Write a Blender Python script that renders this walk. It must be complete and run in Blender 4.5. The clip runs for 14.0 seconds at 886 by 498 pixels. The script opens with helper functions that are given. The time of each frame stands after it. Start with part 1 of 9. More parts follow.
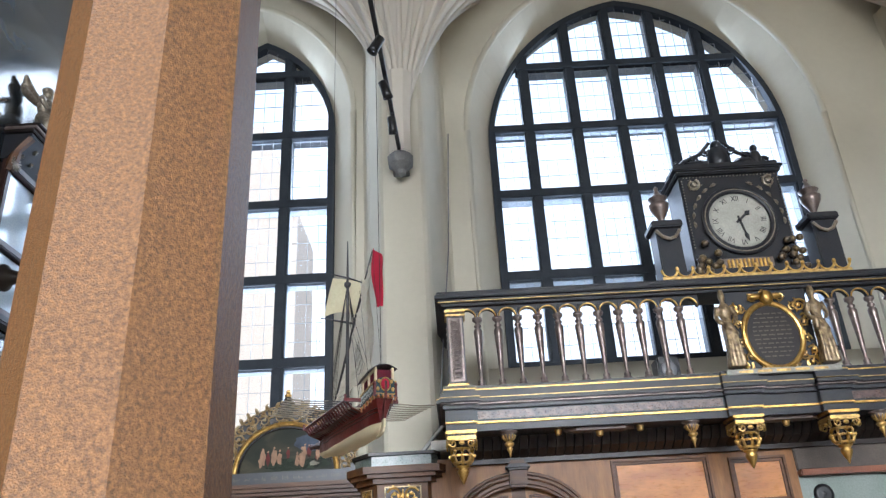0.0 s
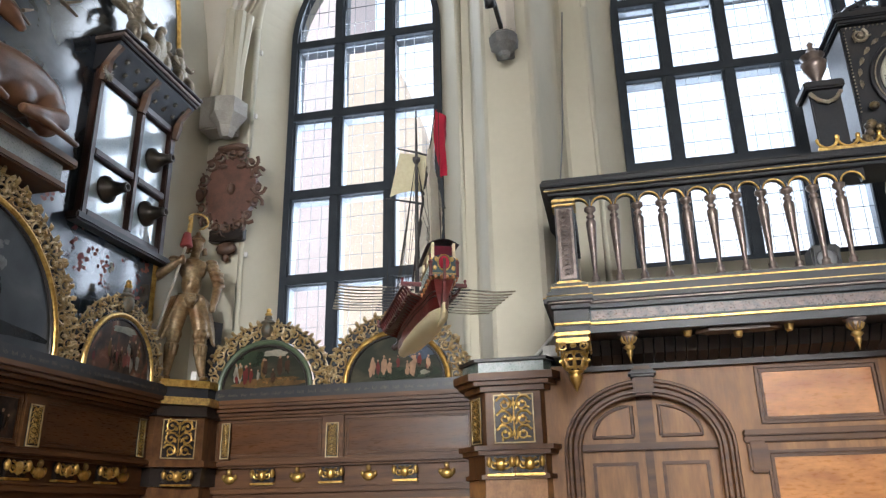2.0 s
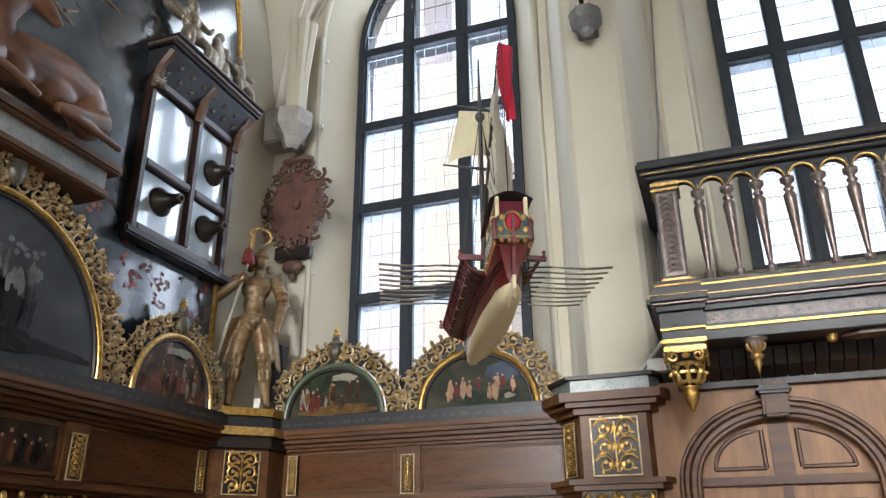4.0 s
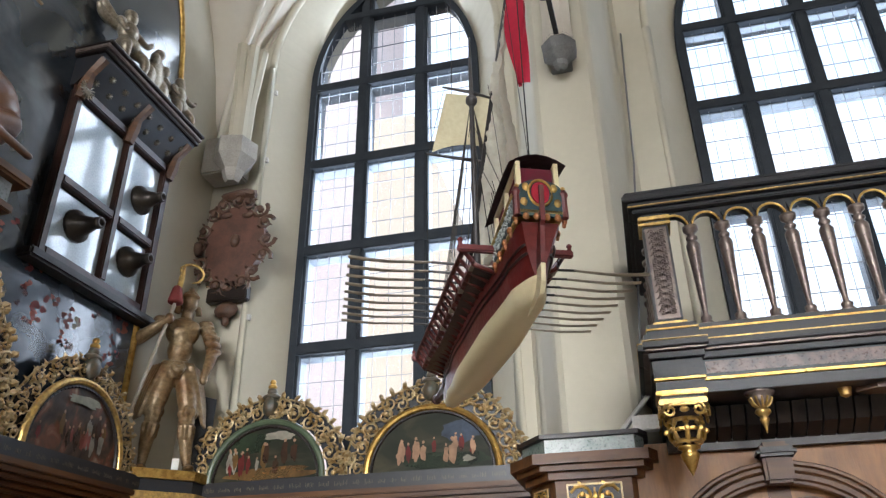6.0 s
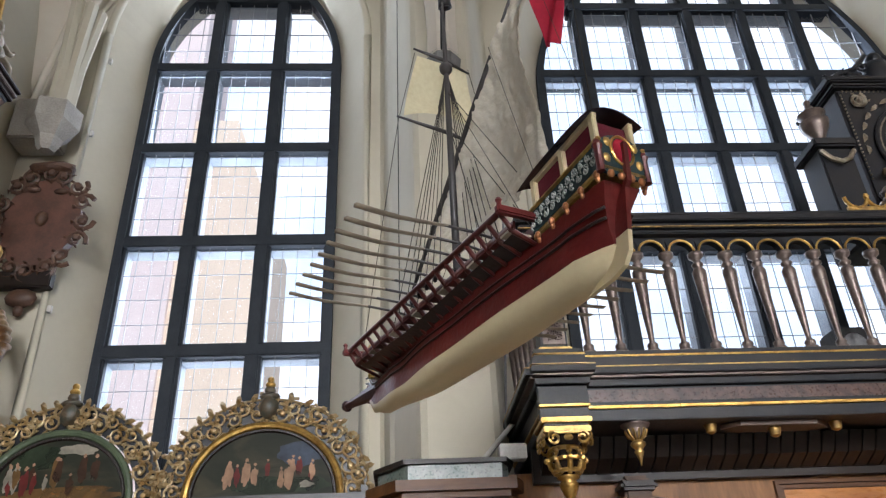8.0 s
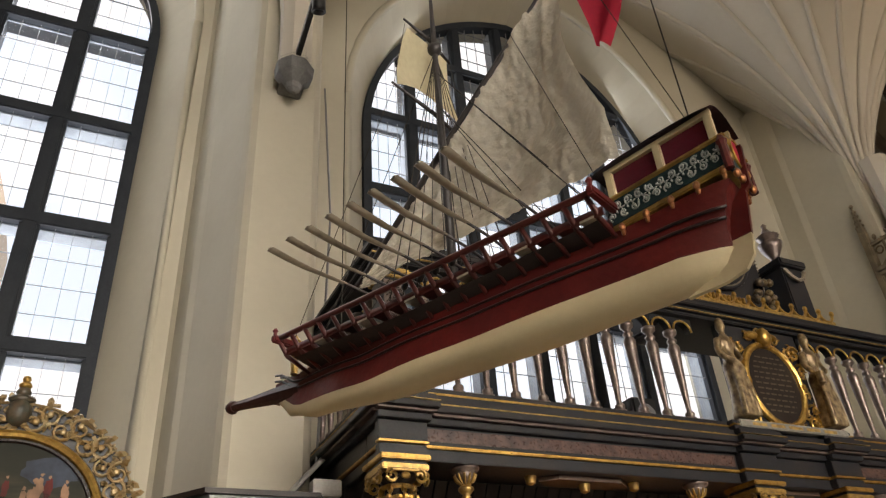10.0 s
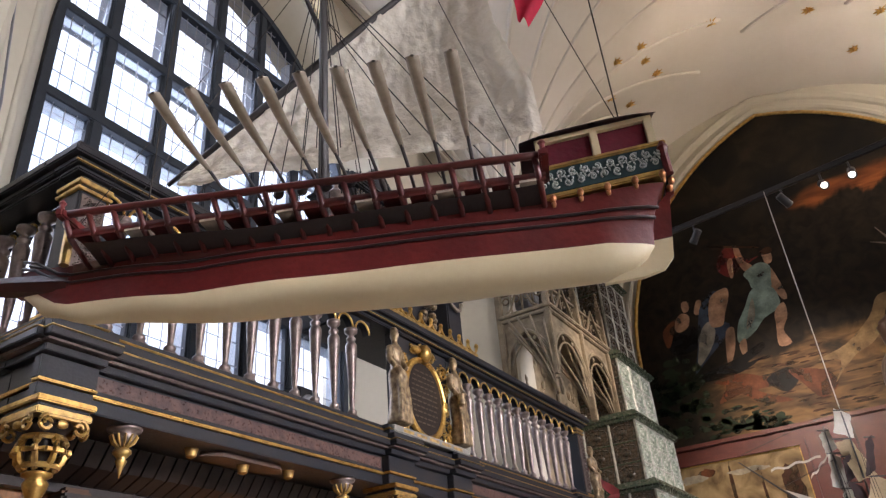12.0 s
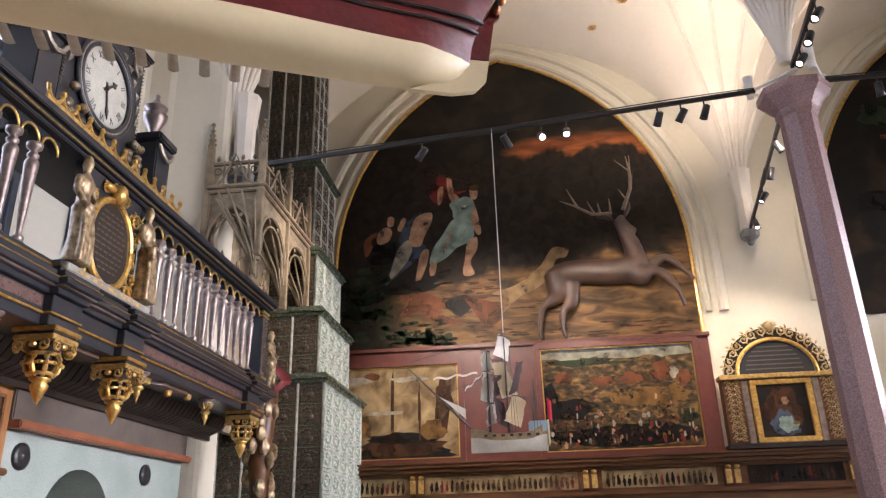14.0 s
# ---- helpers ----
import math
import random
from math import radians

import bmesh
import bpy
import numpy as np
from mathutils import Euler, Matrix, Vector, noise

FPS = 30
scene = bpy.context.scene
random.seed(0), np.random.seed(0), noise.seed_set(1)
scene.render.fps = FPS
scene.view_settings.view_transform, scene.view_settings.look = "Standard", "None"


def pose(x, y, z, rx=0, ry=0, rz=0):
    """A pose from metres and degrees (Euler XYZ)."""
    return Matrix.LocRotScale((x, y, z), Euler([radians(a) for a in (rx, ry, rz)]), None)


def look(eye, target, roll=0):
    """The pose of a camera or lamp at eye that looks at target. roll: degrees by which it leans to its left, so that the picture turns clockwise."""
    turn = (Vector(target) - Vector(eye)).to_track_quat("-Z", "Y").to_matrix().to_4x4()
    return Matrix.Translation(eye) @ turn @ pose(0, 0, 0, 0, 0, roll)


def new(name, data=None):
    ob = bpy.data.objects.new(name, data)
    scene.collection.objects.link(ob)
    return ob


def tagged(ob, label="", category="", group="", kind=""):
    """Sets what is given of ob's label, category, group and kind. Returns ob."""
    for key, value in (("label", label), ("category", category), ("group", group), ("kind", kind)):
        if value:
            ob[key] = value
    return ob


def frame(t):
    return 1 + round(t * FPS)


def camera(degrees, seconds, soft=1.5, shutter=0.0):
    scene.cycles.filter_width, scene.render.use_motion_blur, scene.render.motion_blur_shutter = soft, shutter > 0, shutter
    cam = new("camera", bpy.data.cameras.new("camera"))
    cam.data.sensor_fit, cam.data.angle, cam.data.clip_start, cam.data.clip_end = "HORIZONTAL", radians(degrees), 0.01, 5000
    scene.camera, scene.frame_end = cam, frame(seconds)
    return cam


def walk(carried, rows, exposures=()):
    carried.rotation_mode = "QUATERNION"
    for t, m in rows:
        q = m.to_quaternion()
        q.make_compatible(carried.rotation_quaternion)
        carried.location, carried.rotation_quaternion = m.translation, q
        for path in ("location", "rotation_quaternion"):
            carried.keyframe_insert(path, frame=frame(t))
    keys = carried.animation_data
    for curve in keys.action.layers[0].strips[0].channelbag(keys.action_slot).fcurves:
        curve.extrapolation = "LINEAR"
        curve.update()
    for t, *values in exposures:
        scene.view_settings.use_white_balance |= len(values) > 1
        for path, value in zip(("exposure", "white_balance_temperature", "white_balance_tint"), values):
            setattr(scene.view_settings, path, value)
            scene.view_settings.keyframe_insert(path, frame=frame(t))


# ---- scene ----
cam = camera(61.2, 14.0, soft=1.3)
METRES, EYE, TILT, LEAN, TURN = 5.6, 1.5, 0.0, 0.0, -0.2
ROWS = [
    (0.0, 0.0, 0.0, 0.0, 1.32, 24.45, 2.92),
    (0.5, 0.0118, 0.0358, -0.0029, 0.3, 21.49, 1.71),
    (1.0, 0.0165, 0.085, -0.0012, 2.87, 20.33, 1.43),
    (1.5, 0.038, 0.1261, -0.0061, 8.09, 19.67, 1.18),
    (2.0, 0.0625, 0.1626, -0.0043, 12.71, 19.17, 1.07),
    (2.5, 0.0629, 0.207, -0.0066, 16.65, 19.25, 1.0),
    (3.0, 0.06, 0.2517, -0.0054, 19.86, 19.98, 0.81),
    (5.5, -0.0172, 0.4363, 0.0131, 17.55, 25.96, 0.4),
    (6.0, -0.037, 0.4577, 0.0134, 14.73, 27.23, 0.7),
    (6.5, -0.0726, 0.4668, 0.0137, 11.26, 27.99, 1.25),
    (7.0, -0.1073, 0.4749, 0.0154, 7.28, 28.49, 1.62),
    (7.5, -0.1316, 0.4963, 0.0168, 2.66, 28.99, 2.03),
    (10.0, -0.2735, 0.6071, 0.0198, -24.91, 32.16, 3.76),
    (10.5, -0.3071, 0.6277, 0.0208, -31.14, 32.21, 4.34),
    (11.0, -0.3307, 0.6523, 0.0217, -38.43, 31.69, 4.7),
    (11.5, -0.3345, 0.689, 0.0225, -47.25, 30.88, 4.79),
    (12.0, -0.3312, 0.711, 0.0219, -57.4, 29.72, 4.52),
    (12.5, -0.334, 0.7295, 0.0221, -67.76, 27.89, 3.85),
    (13.0, -0.3341, 0.7425, 0.0181, -75.86, 25.49, 2.87),
    (13.5, -0.3219, 0.7494, 0.012, -80.94, 22.79, 2.03),
    (14.0, -0.2897, 0.755, 0.0076, -83.31, 20.99, 1.59),
]
walk(cam, [(t, pose(0, 0, EYE, TILT, LEAN, TURN) @ pose(METRES * x, METRES * y, METRES * z, 90 + pitch, roll, yaw)) for t, x, y, z, yaw, pitch, roll in ROWS],
     [(0.0, 0.07, 5450, 10), (0.5, -0.18, 5600, 10), (1.5, -0.1, 5900, 10), (2.2, 0.05, 5900, 10), (3.0, 0.17, 5900, 10), (5.4, 0.12, 5850, 10), (6.5, -0.05, 5800, 10), (7.5, -0.15, 5700, 12), (10.0, -0.4, 7000, 14), (11.0, 0.0, 5850, 17), (11.6, 0.29, 5800, 18), (12.5, 0.32, 5900, 24), (13.2, 0.55, 5700, 22), (14.0, 0.78, 5680, 22)])
# ---------------------------------------------------------------- light
world = bpy.data.worlds.new("sky")
scene.world = world
world.use_nodes = True
wn, wl = world.node_tree.nodes, world.node_tree.links
sky = wn.new("ShaderNodeTexSky")
sky.sky_type, sky.sun_disc = "NISHITA", False
sky.sun_elevation, sky.sun_rotation = radians(48), radians(200)
wl.new(sky.outputs[0], wn["Background"].inputs[0])
wn["Background"].inputs[1].default_value = 0.15
sun = new("sun", bpy.data.lights.new("sun", "SUN"))
sun.data.energy, sun.data.angle, sun.data.color = 5.0, radians(0.5), (1, 0.95, 0.88)
sun.matrix_world = pose(0, 0, 30, 42, 0, 20)


def area_lamp(name, m, w, h, power, colour, spread=180):
    d = bpy.data.lights.new(name, "AREA")
    d.shape, d.size, d.size_y, d.energy, d.color = "RECTANGLE", w, h, power, colour
    d.spread = radians(spread)
    ob = new(name, d)
    ob.matrix_world = m
    return ob


# daylight through the two north windows
area_lamp("window_light_west", look((-2.65, 9.98, 6.4), (-2.65, 0, 5.2)), 2.0, 6.0, 280, (0.9, 0.95, 1))
area_lamp("window_light_middle", look((3.1, 9.98, 7.2), (3.1, 0, 5.6)), 4.2, 4.6, 330, (0.86, 0.93, 1))
# three added lamps for unseen south windows, before a closed wall, aimed low
for wx, watts in ((-2.6, 1150), (3.5, 680), (9.6, 500)):
    area_lamp("south_fill_light", look((wx, -12.8, 5.2), (wx, 2.0, -0.6)), 3.4, 5.0, watts, (1, 0.95, 0.87), 74)


# ---------------------------------------------------------------- materials
def mat(name, a, b=None, rough=0.6, metal=0.0, scale=6.0, bump=0.15, fine=60.0, spec=0.5, stretch=None, speck=0.3):
    """Two colours mixed by coarse noise, fine grain in bump and roughness."""
    m = bpy.data.materials.new(name)
    m.use_nodes = True
    n, l = m.node_tree.nodes, m.node_tree.links
    p = n["Principled BSDF"]
    b = b or tuple(c * 0.8 for c in a)
    co = n.new("ShaderNodeTexCoord")
    t1, t2 = n.new("ShaderNodeTexNoise"), n.new("ShaderNodeTexNoise")
    src = co.outputs["Object"]
    if stretch:
        mp = n.new("ShaderNodeMapping")
        mp.inputs["Scale"].default_value = stretch
        l.new(src, mp.inputs[0])
        src = mp.outputs[0]
    for t, s, d in ((t1, scale, 5), (t2, fine, 3)):
        t.inputs["Scale"].default_value, t.inputs["Detail"].default_value = s, d
        l.new(src, t.inputs["Vector"])
    ramp = n.new("ShaderNodeMapRange")
    ramp.inputs[1].default_value, ramp.inputs[2].default_value = 0.32, 0.68
    l.new(t1.outputs[0], ramp.inputs[0])
    mix = n.new("ShaderNodeMix")
    mix.data_type = "RGBA"
    mix.inputs[6].default_value, mix.inputs[7].default_value = (*a, 1), (*b, 1)
    l.new(ramp.outputs[0], mix.inputs[0])
    out = mix.outputs[2]
    grain = n.new("ShaderNodeMix")
    grain.data_type, grain.blend_type = "RGBA", "OVERLAY"
    grain.inputs[0].default_value = speck
    l.new(out, grain.inputs[6])
    l.new(t2.outputs[0], grain.inputs[7])
    l.new(grain.outputs[2], p.inputs["Base Color"])
    mr = n.new("ShaderNodeMapRange")
    mr.inputs[3].default_value, mr.inputs[4].default_value = max(0.02, rough - 0.12), min(1, rough + 0.12)
    l.new(t2.outputs[0], mr.inputs[0])
    l.new(mr.outputs[0], p.inputs["Roughness"])
    p.inputs["Metallic"].default_value = metal
    p.inputs["Specular IOR Level"].default_value = spec
    bp = n.new("ShaderNodeBump")
    bp.inputs["Strength"].default_value, bp.inputs["Distance"].default_value = bump, 0.01
    l.new(t2.outputs[0], bp.inputs["Height"])
    l.new(bp.outputs[0], p.inputs["Normal"])
    return m


PLASTER = mat("plaster", (0.48, 0.445, 0.35), (0.56, 0.525, 0.425), 0.85, scale=0.7, bump=0.05, fine=14, speck=0.05)
VAULT = mat("vault_plaster", (0.6, 0.55, 0.46), (0.68, 0.63, 0.55), 0.9, scale=0.6, bump=0.04, fine=12, speck=0.05)
GRANITE = mat("granite", (0.26, 0.125, 0.044), (0.1, 0.048, 0.02), 0.42, scale=105, bump=0.5, fine=230, speck=0.6)
MAUVE = mat("mauve_granite", (0.3, 0.19, 0.18), (0.13, 0.08, 0.085), 0.4, scale=60, bump=0.3, fine=150, speck=0.6)
OAK = mat("oak", (0.125, 0.054, 0.019), (0.06, 0.024, 0.009), 0.42, scale=1.6, bump=0.12, fine=9, spec=0.3, stretch=(1, 9, 4))
OAKL = mat("oak_light", (0.3, 0.142, 0.05), (0.16, 0.072, 0.026), 0.42, scale=1.4, bump=0.12, fine=9, spec=0.3, stretch=(6, 1, 4))
DARK = mat("dark_oak", (0.026, 0.018, 0.014), (0.014, 0.01, 0.009), 0.38, scale=4, bump=0.1, fine=40, spec=0.3)
GOLD = mat("gilding", (0.68, 0.45, 0.13), (0.4, 0.23, 0.06), 0.32, 0.85, scale=20, bump=0.2)
GREYP = mat("grey_paint", (0.2, 0.2, 0.21), (0.15, 0.15, 0.155), 0.4, scale=5)
IRON = mat("window_iron", (0.024, 0.03, 0.039), (0.034, 0.04, 0.049), 0.6, spec=0.2)
STONE = mat("stone", (0.4, 0.38, 0.34), (0.3, 0.28, 0.25), 0.8, scale=5)
# darker copy of the stone: backlit shade of the small corbels in the colour
STONE_BACKLIT = mat("backlit_stone", (0.22, 0.22, 0.215), (0.15, 0.15, 0.148), 0.8, scale=7)
FLOORM = mat("floor_stone", (0.34, 0.31, 0.26), (0.26, 0.235, 0.2), 0.5, scale=2)
RED = mat("ship_red", (0.14, 0.018, 0.016), (0.09, 0.012, 0.012), 0.38, scale=8)
CREAM = mat("ship_cream", (0.7, 0.61, 0.39), (0.64, 0.55, 0.34), 0.36, scale=2.5, bump=0.04, speck=0.08)
SAIL = mat("sailcloth", (0.78, 0.73, 0.61), (0.66, 0.61, 0.5), 0.85, scale=7, bump=1.0, fine=48, speck=0.35)


def let_light_through(m, share, colour):
    """Thin cloth: part of the light passes through it."""
    n, l = m.node_tree.nodes, m.node_tree.links
    t, x = n.new("ShaderNodeBsdfTranslucent"), n.new("ShaderNodeMixShader")
    t.inputs[0].default_value = (*colour, 1)
    x.inputs[0].default_value = share
    l.new(n["Principled BSDF"].outputs[0], x.inputs[1])
    l.new(t.outputs[0], x.inputs[2])
    l.new(x.outputs[0], n["Material Output"].inputs[0])


let_light_through(SAIL, 0.4, (0.75, 0.71, 0.6))
BLACK = mat("black_metal", (0.012, 0.012, 0.013), None, 0.4)


# ---------------------------------------------------------------- building blocks
def bx(bm, x0, x1, y0, y1, z0, z1, bev=0.0):
    """A box, its edges rounded when bev is given."""
    b = bmesh.new() if bev else bm
    v = [b.verts.new((x, y, z)) for x in (x0, x1) for y in (y0, y1) for z in (z0, z1)]
    for f in ((0, 1, 3, 2), (4, 6, 7, 5), (0, 4, 5, 1), (2, 3, 7, 6), (0, 2, 6, 4), (1, 5, 7, 3)):
        b.faces.new([v[i] for i in f])
    if bev:
        bmesh.ops.recalc_face_normals(b, faces=b.faces)
        bmesh.ops.bevel(b, geom=list(b.edges), offset=bev, segments=2, affect="EDGES")
        merge(bm, b)
    return bm


def merge(bm, b, m=None):
    """Adds b (moved by m) to bm and frees b."""
    b.verts.index_update()
    vs = [bm.verts.new(m @ v.co if m else v.co) for v in b.verts]
    for f in b.faces:
        nf = bm.faces.new([vs[v.index] for v in f.verts])
        nf.smooth = f.smooth
    b.free()


def part(name, bm, material, parent=None, label="", smooth=False, fix=True):
    if fix:
        bmesh.ops.recalc_face_normals(bm, faces=bm.faces)
    me = bpy.data.meshes.new(name)
    if smooth:
        for f in bm.faces:
            f.smooth = True
    bm.to_mesh(me)
    bm.free()
    me.materials.append(material)
    ob = new(name, me)
    if smooth:
        me.set_sharp_from_angle(angle=radians(40))
    if parent:
        ob.parent = parent
    if label:
        ob["label"] = label
    return ob


def base(name, m, label, category, group="", kind=""):
    ob = new(name)
    ob.empty_display_size = 0.1
    ob.matrix_world = m
    return tagged(ob, label, category, group, kind)


def prism(bm, pts, axis, a, b):
    """Extrudes a closed 2D outline along an axis from a to b. axis 'z': (x, y); 'y': (x, z); 'x': (y, z)."""
    def p(u, v, w):
        return {"z": (u, v, w), "y": (u, w, v), "x": (w, u, v)}[axis]
    lo, hi = [bm.verts.new(p(u, v, a)) for u, v in pts], [bm.verts.new(p(u, v, b)) for u, v in pts]
    n = len(pts)
    for i in range(n):
        bm.faces.new((lo[i], lo[(i + 1) % n], hi[(i + 1) % n], hi[i]))
    bm.faces.new(lo[::-1])
    bm.faces.new(hi)
    return bm


def lathe(bm, prof, n=12, at=(0, 0, 0), turn=None, start=0.0):
    """Turns a profile of (radius, height) round the z axis."""
    m = Matrix.Translation(at) @ (turn or Matrix())
    rings = []
    for r, z in prof:
        rings.append([bm.verts.new(m @ Vector((r * math.cos(start + 2 * math.pi * i / n), r * math.sin(start + 2 * math.pi * i / n), z))) for i in range(n)])
    for q, w in zip(rings, rings[1:]):
        for i in range(n):
            f = bm.faces.new((q[i], q[(i + 1) % n], w[(i + 1) % n], w[i]))
            f.smooth = n > 8
    bm.faces.new(rings[0][::-1])
    bm.faces.new(rings[-1])
    return bm


def rod(bm, a, b, r, r2=None, n=8):
    """A round bar from a to b."""
    a, b = Vector(a), Vector(b)
    d = b - a
    return lathe(bm, [(r, 0), (r2 if r2 is not None else r, d.length)], n, a, d.to_track_quat("Z", "Y").to_matrix().to_4x4())


def tube(bm, pts, r, n=6):
    """A bar along a line of points; r may be a list."""
    pts = [Vector(p) for p in pts]
    rings = []
    for i, p in enumerate(pts):
        d = pts[min(i + 1, len(pts) - 1)] - pts[max(i - 1, 0)]
        q = d.to_track_quat("Z", "Y")
        rr = r[i] if isinstance(r, (list, tuple)) else r
        rings.append([bm.verts.new(p + q @ Vector((rr * math.cos(2 * math.pi * k / n), rr * math.sin(2 * math.pi * k / n), 0))) for k in range(n)])
    for a, b in zip(rings, rings[1:]):
        for k in range(n):
            f = bm.faces.new((a[k], a[(k + 1) % n], b[(k + 1) % n], b[k]))
            f.smooth = True
    bm.faces.new(rings[0][::-1])
    bm.faces.new(rings[-1])
    return bm


def blob(bm, c, sx, sy, sz, n=8, m=6, wob=0.0):
    """A rounded lump."""
    c = Vector(c)
    rings = []
    for j in range(1, m):
        t = math.pi * j / m
        ring = []
        for i in range(n):
            a = 2 * math.pi * i / n
            d = Vector((math.sin(t) * math.cos(a), math.sin(t) * math.sin(a), math.cos(t)))
            k = 1 + wob * noise.noise((c + d) * 3.1)
            ring.append(bm.verts.new(c + Vector((d.x * sx, d.y * sy, d.z * sz)) * k))
        rings.append(ring)
    top, bot = bm.verts.new(c + Vector((0, 0, sz))), bm.verts.new(c - Vector((0, 0, sz)))
    for i in range(n):
        k = (i + 1) % n
        fs = [bm.faces.new((top, rings[0][i], rings[0][k])), bm.faces.new((bot, rings[-1][k], rings[-1][i]))]
        for a, b in zip(rings, rings[1:]):
            fs.append(bm.faces.new((a[i], b[i], b[k], a[k])))
        for f in fs:
            f.smooth = True
    return bm


def arch_pts(x0, x1, zs, za, n=14):
    """A pointed arch over x0..x1 from the springing zs to the apex za, left to right."""
    w, h = (x1 - x0) / 2, za - zs
    r = (w * w + h * h) / (2 * w)
    end = math.asin(min(1, h / r)) if r >= w else math.pi / 2
    half = []
    for i in range(n + 1):
        a = end * i / n
        half.append((x0 + r - r * math.cos(a), zs + r * math.sin(a)))
    half[-1] = ((x0 + x1) / 2, za)
    return half + [(x0 + x1 - x, z) for x, z in half[-2::-1]]


# ---------------------------------------------------------------- the hall
WEST, EAST, NORTH, SOUTH = -4.7, 11.75, 9.25, -13.0
WIN1 = dict(x0=-3.75, x1=-1.52, z0=2.6, zs=8.0, za=9.75)
WIN2 = dict(x0=0.82, x1=5.36, z0=4.1, zs=7.55, za=10.25)
GLASS_Y = 9.75


def north_wall():
    bm = bmesh.new()
    top = 12.2
    for w in (WIN1, WIN2):
        lo, hi = (WEST - 0.6, -0.42) if w is WIN1 else (-0.42, EAST + 0.6)
        front = arch_pts(w["x0"] - 0.32, w["x1"] + 0.32, w["zs"], w["za"] + 0.3)
        back = arch_pts(w["x0"], w["x1"], w["zs"], w["za"])
        f = [(w["x0"] - 0.32, w["z0"] - 0.1)] + front + [(w["x1"] + 0.32, w["z0"] - 0.1)]
        b = [(w["x0"], w["z0"])] + back + [(w["x1"], w["z0"])]
        for y, pts, ee in ((NORTH, f, 0), (GLASS_Y, b, 1), (GLASS_Y + 0.35, b, 2)):
            ring = [bm.verts.new((x, y, z)) for x, z in pts]
            if ee:
                for i in range(len(ring)):
                    k = (i + 1) % len(ring)
                    bm.faces.new((prev[i], prev[k], ring[k], ring[i]))
            prev = ring
            if ee != 1:
                outer = []
                n = len(pts)
                for i, (x, z) in enumerate(pts):
                    if i == 0:
                        outer.append((lo, z))
                    elif i == n - 1:
                        outer.append((hi, z))
                    else:
                        outer.append((lo + (hi - lo) * (i - 1) / (n - 3), top))
                o = [bm.verts.new((x, y, z)) for x, z in outer]
                for i in range(n - 1):
                    bm.faces.new((ring[i], ring[i + 1], o[i + 1], o[i]))
                c = [bm.verts.new((lo, y, 0)), bm.verts.new((hi, y, 0))]
                bm.faces.new((o[0], ring[0], ring[-1], o[-1], c[1], c[0]))
    return part("wall_north", bm, PLASTER)


tagged(north_wall(), "pale cream plastered wall with tall pointed windows", "wall", kind="structure")


def plain_wall(name, x0, x1, y0, y1, z0, z1):
    ob = part(name, bx(bmesh.new(), x0, x1, y0, y1, z0, z1), PLASTER)
    return tagged(ob, "pale cream plastered hall wall", "wall", kind="structure")


plain_wall("wall_west", WEST - 0.5, WEST, SOUTH, NORTH, 0, 12.2)
plain_wall("wall_east", EAST, EAST + 0.5, SOUTH, NORTH, 0, 12.2)
plain_wall("wall_south", WEST - 0.5, EAST + 0.5, SOUTH - 0.5, SOUTH, 0, 12.2)
tagged(part("floor", bx(bmesh.new(), WEST - 0.5, EAST + 0.5, SOUTH - 0.5, NORTH + 0.8, -0.2, 0), FLOORM), "grey stone hall floor", "floor", kind="structure")

COLUMN_A, COLUMN_B = (-0.7, 1.58), (7.4, 0.45)
SUPPORTS = [(WEST, 9.2), (-0.42, 8.2), (7.5, 8.2), (EAST, 9.2), (WEST, 0.9), COLUMN_A, COLUMN_B, (EAST, 0.0),
            (WEST, -6.6), (-0.6, -6.2), (7.4, -6.8), (EAST, -6.8), (WEST, SOUTH), (-0.6, SOUTH), (7.5, SOUTH), (EAST, SOUTH)]
SPRINGS = [6.2, 6.35, 6.35, 6.4, 6.4, 6.9, 6.9, 6.5] + [6.9] * 8
REACH = 4.6


def vault_one(x, y, sx, sy, zs):
    d = math.hypot(x - sx, y - sy)
    u = 1 - min(d, REACH) / REACH
    return zs + (11.05 - zs) * math.sqrt(max(0, 1 - u * u)) + 0.04 * d


def vault_z(x, y):
    return min(vault_one(x, y, sx, sy, zs) for (sx, sy), zs in zip(SUPPORTS, SPRINGS))


def vault():
    bm = bmesh.new()
    nx, ny = 112, 152
    xs = [WEST + (EAST - WEST) * i / nx for i in range(nx + 1)]
    ys = [SOUTH + (GLASS_Y - 0.05 - SOUTH) * j / ny for j in range(ny + 1)]
    g = [[bm.verts.new((x, y, vault_z(x, y))) for y in ys] for x in xs]
    for i in range(nx):
        for j in range(ny):
            f = bm.faces.new((g[i][j], g[i + 1][j], g[i + 1][j + 1], g[i][j + 1]))
            f.smooth = True
    return part("ceiling", bm, VAULT, fix=False)


tagged(vault(), "cream plastered palm vault with thin ribs", "ceiling", kind="structure")


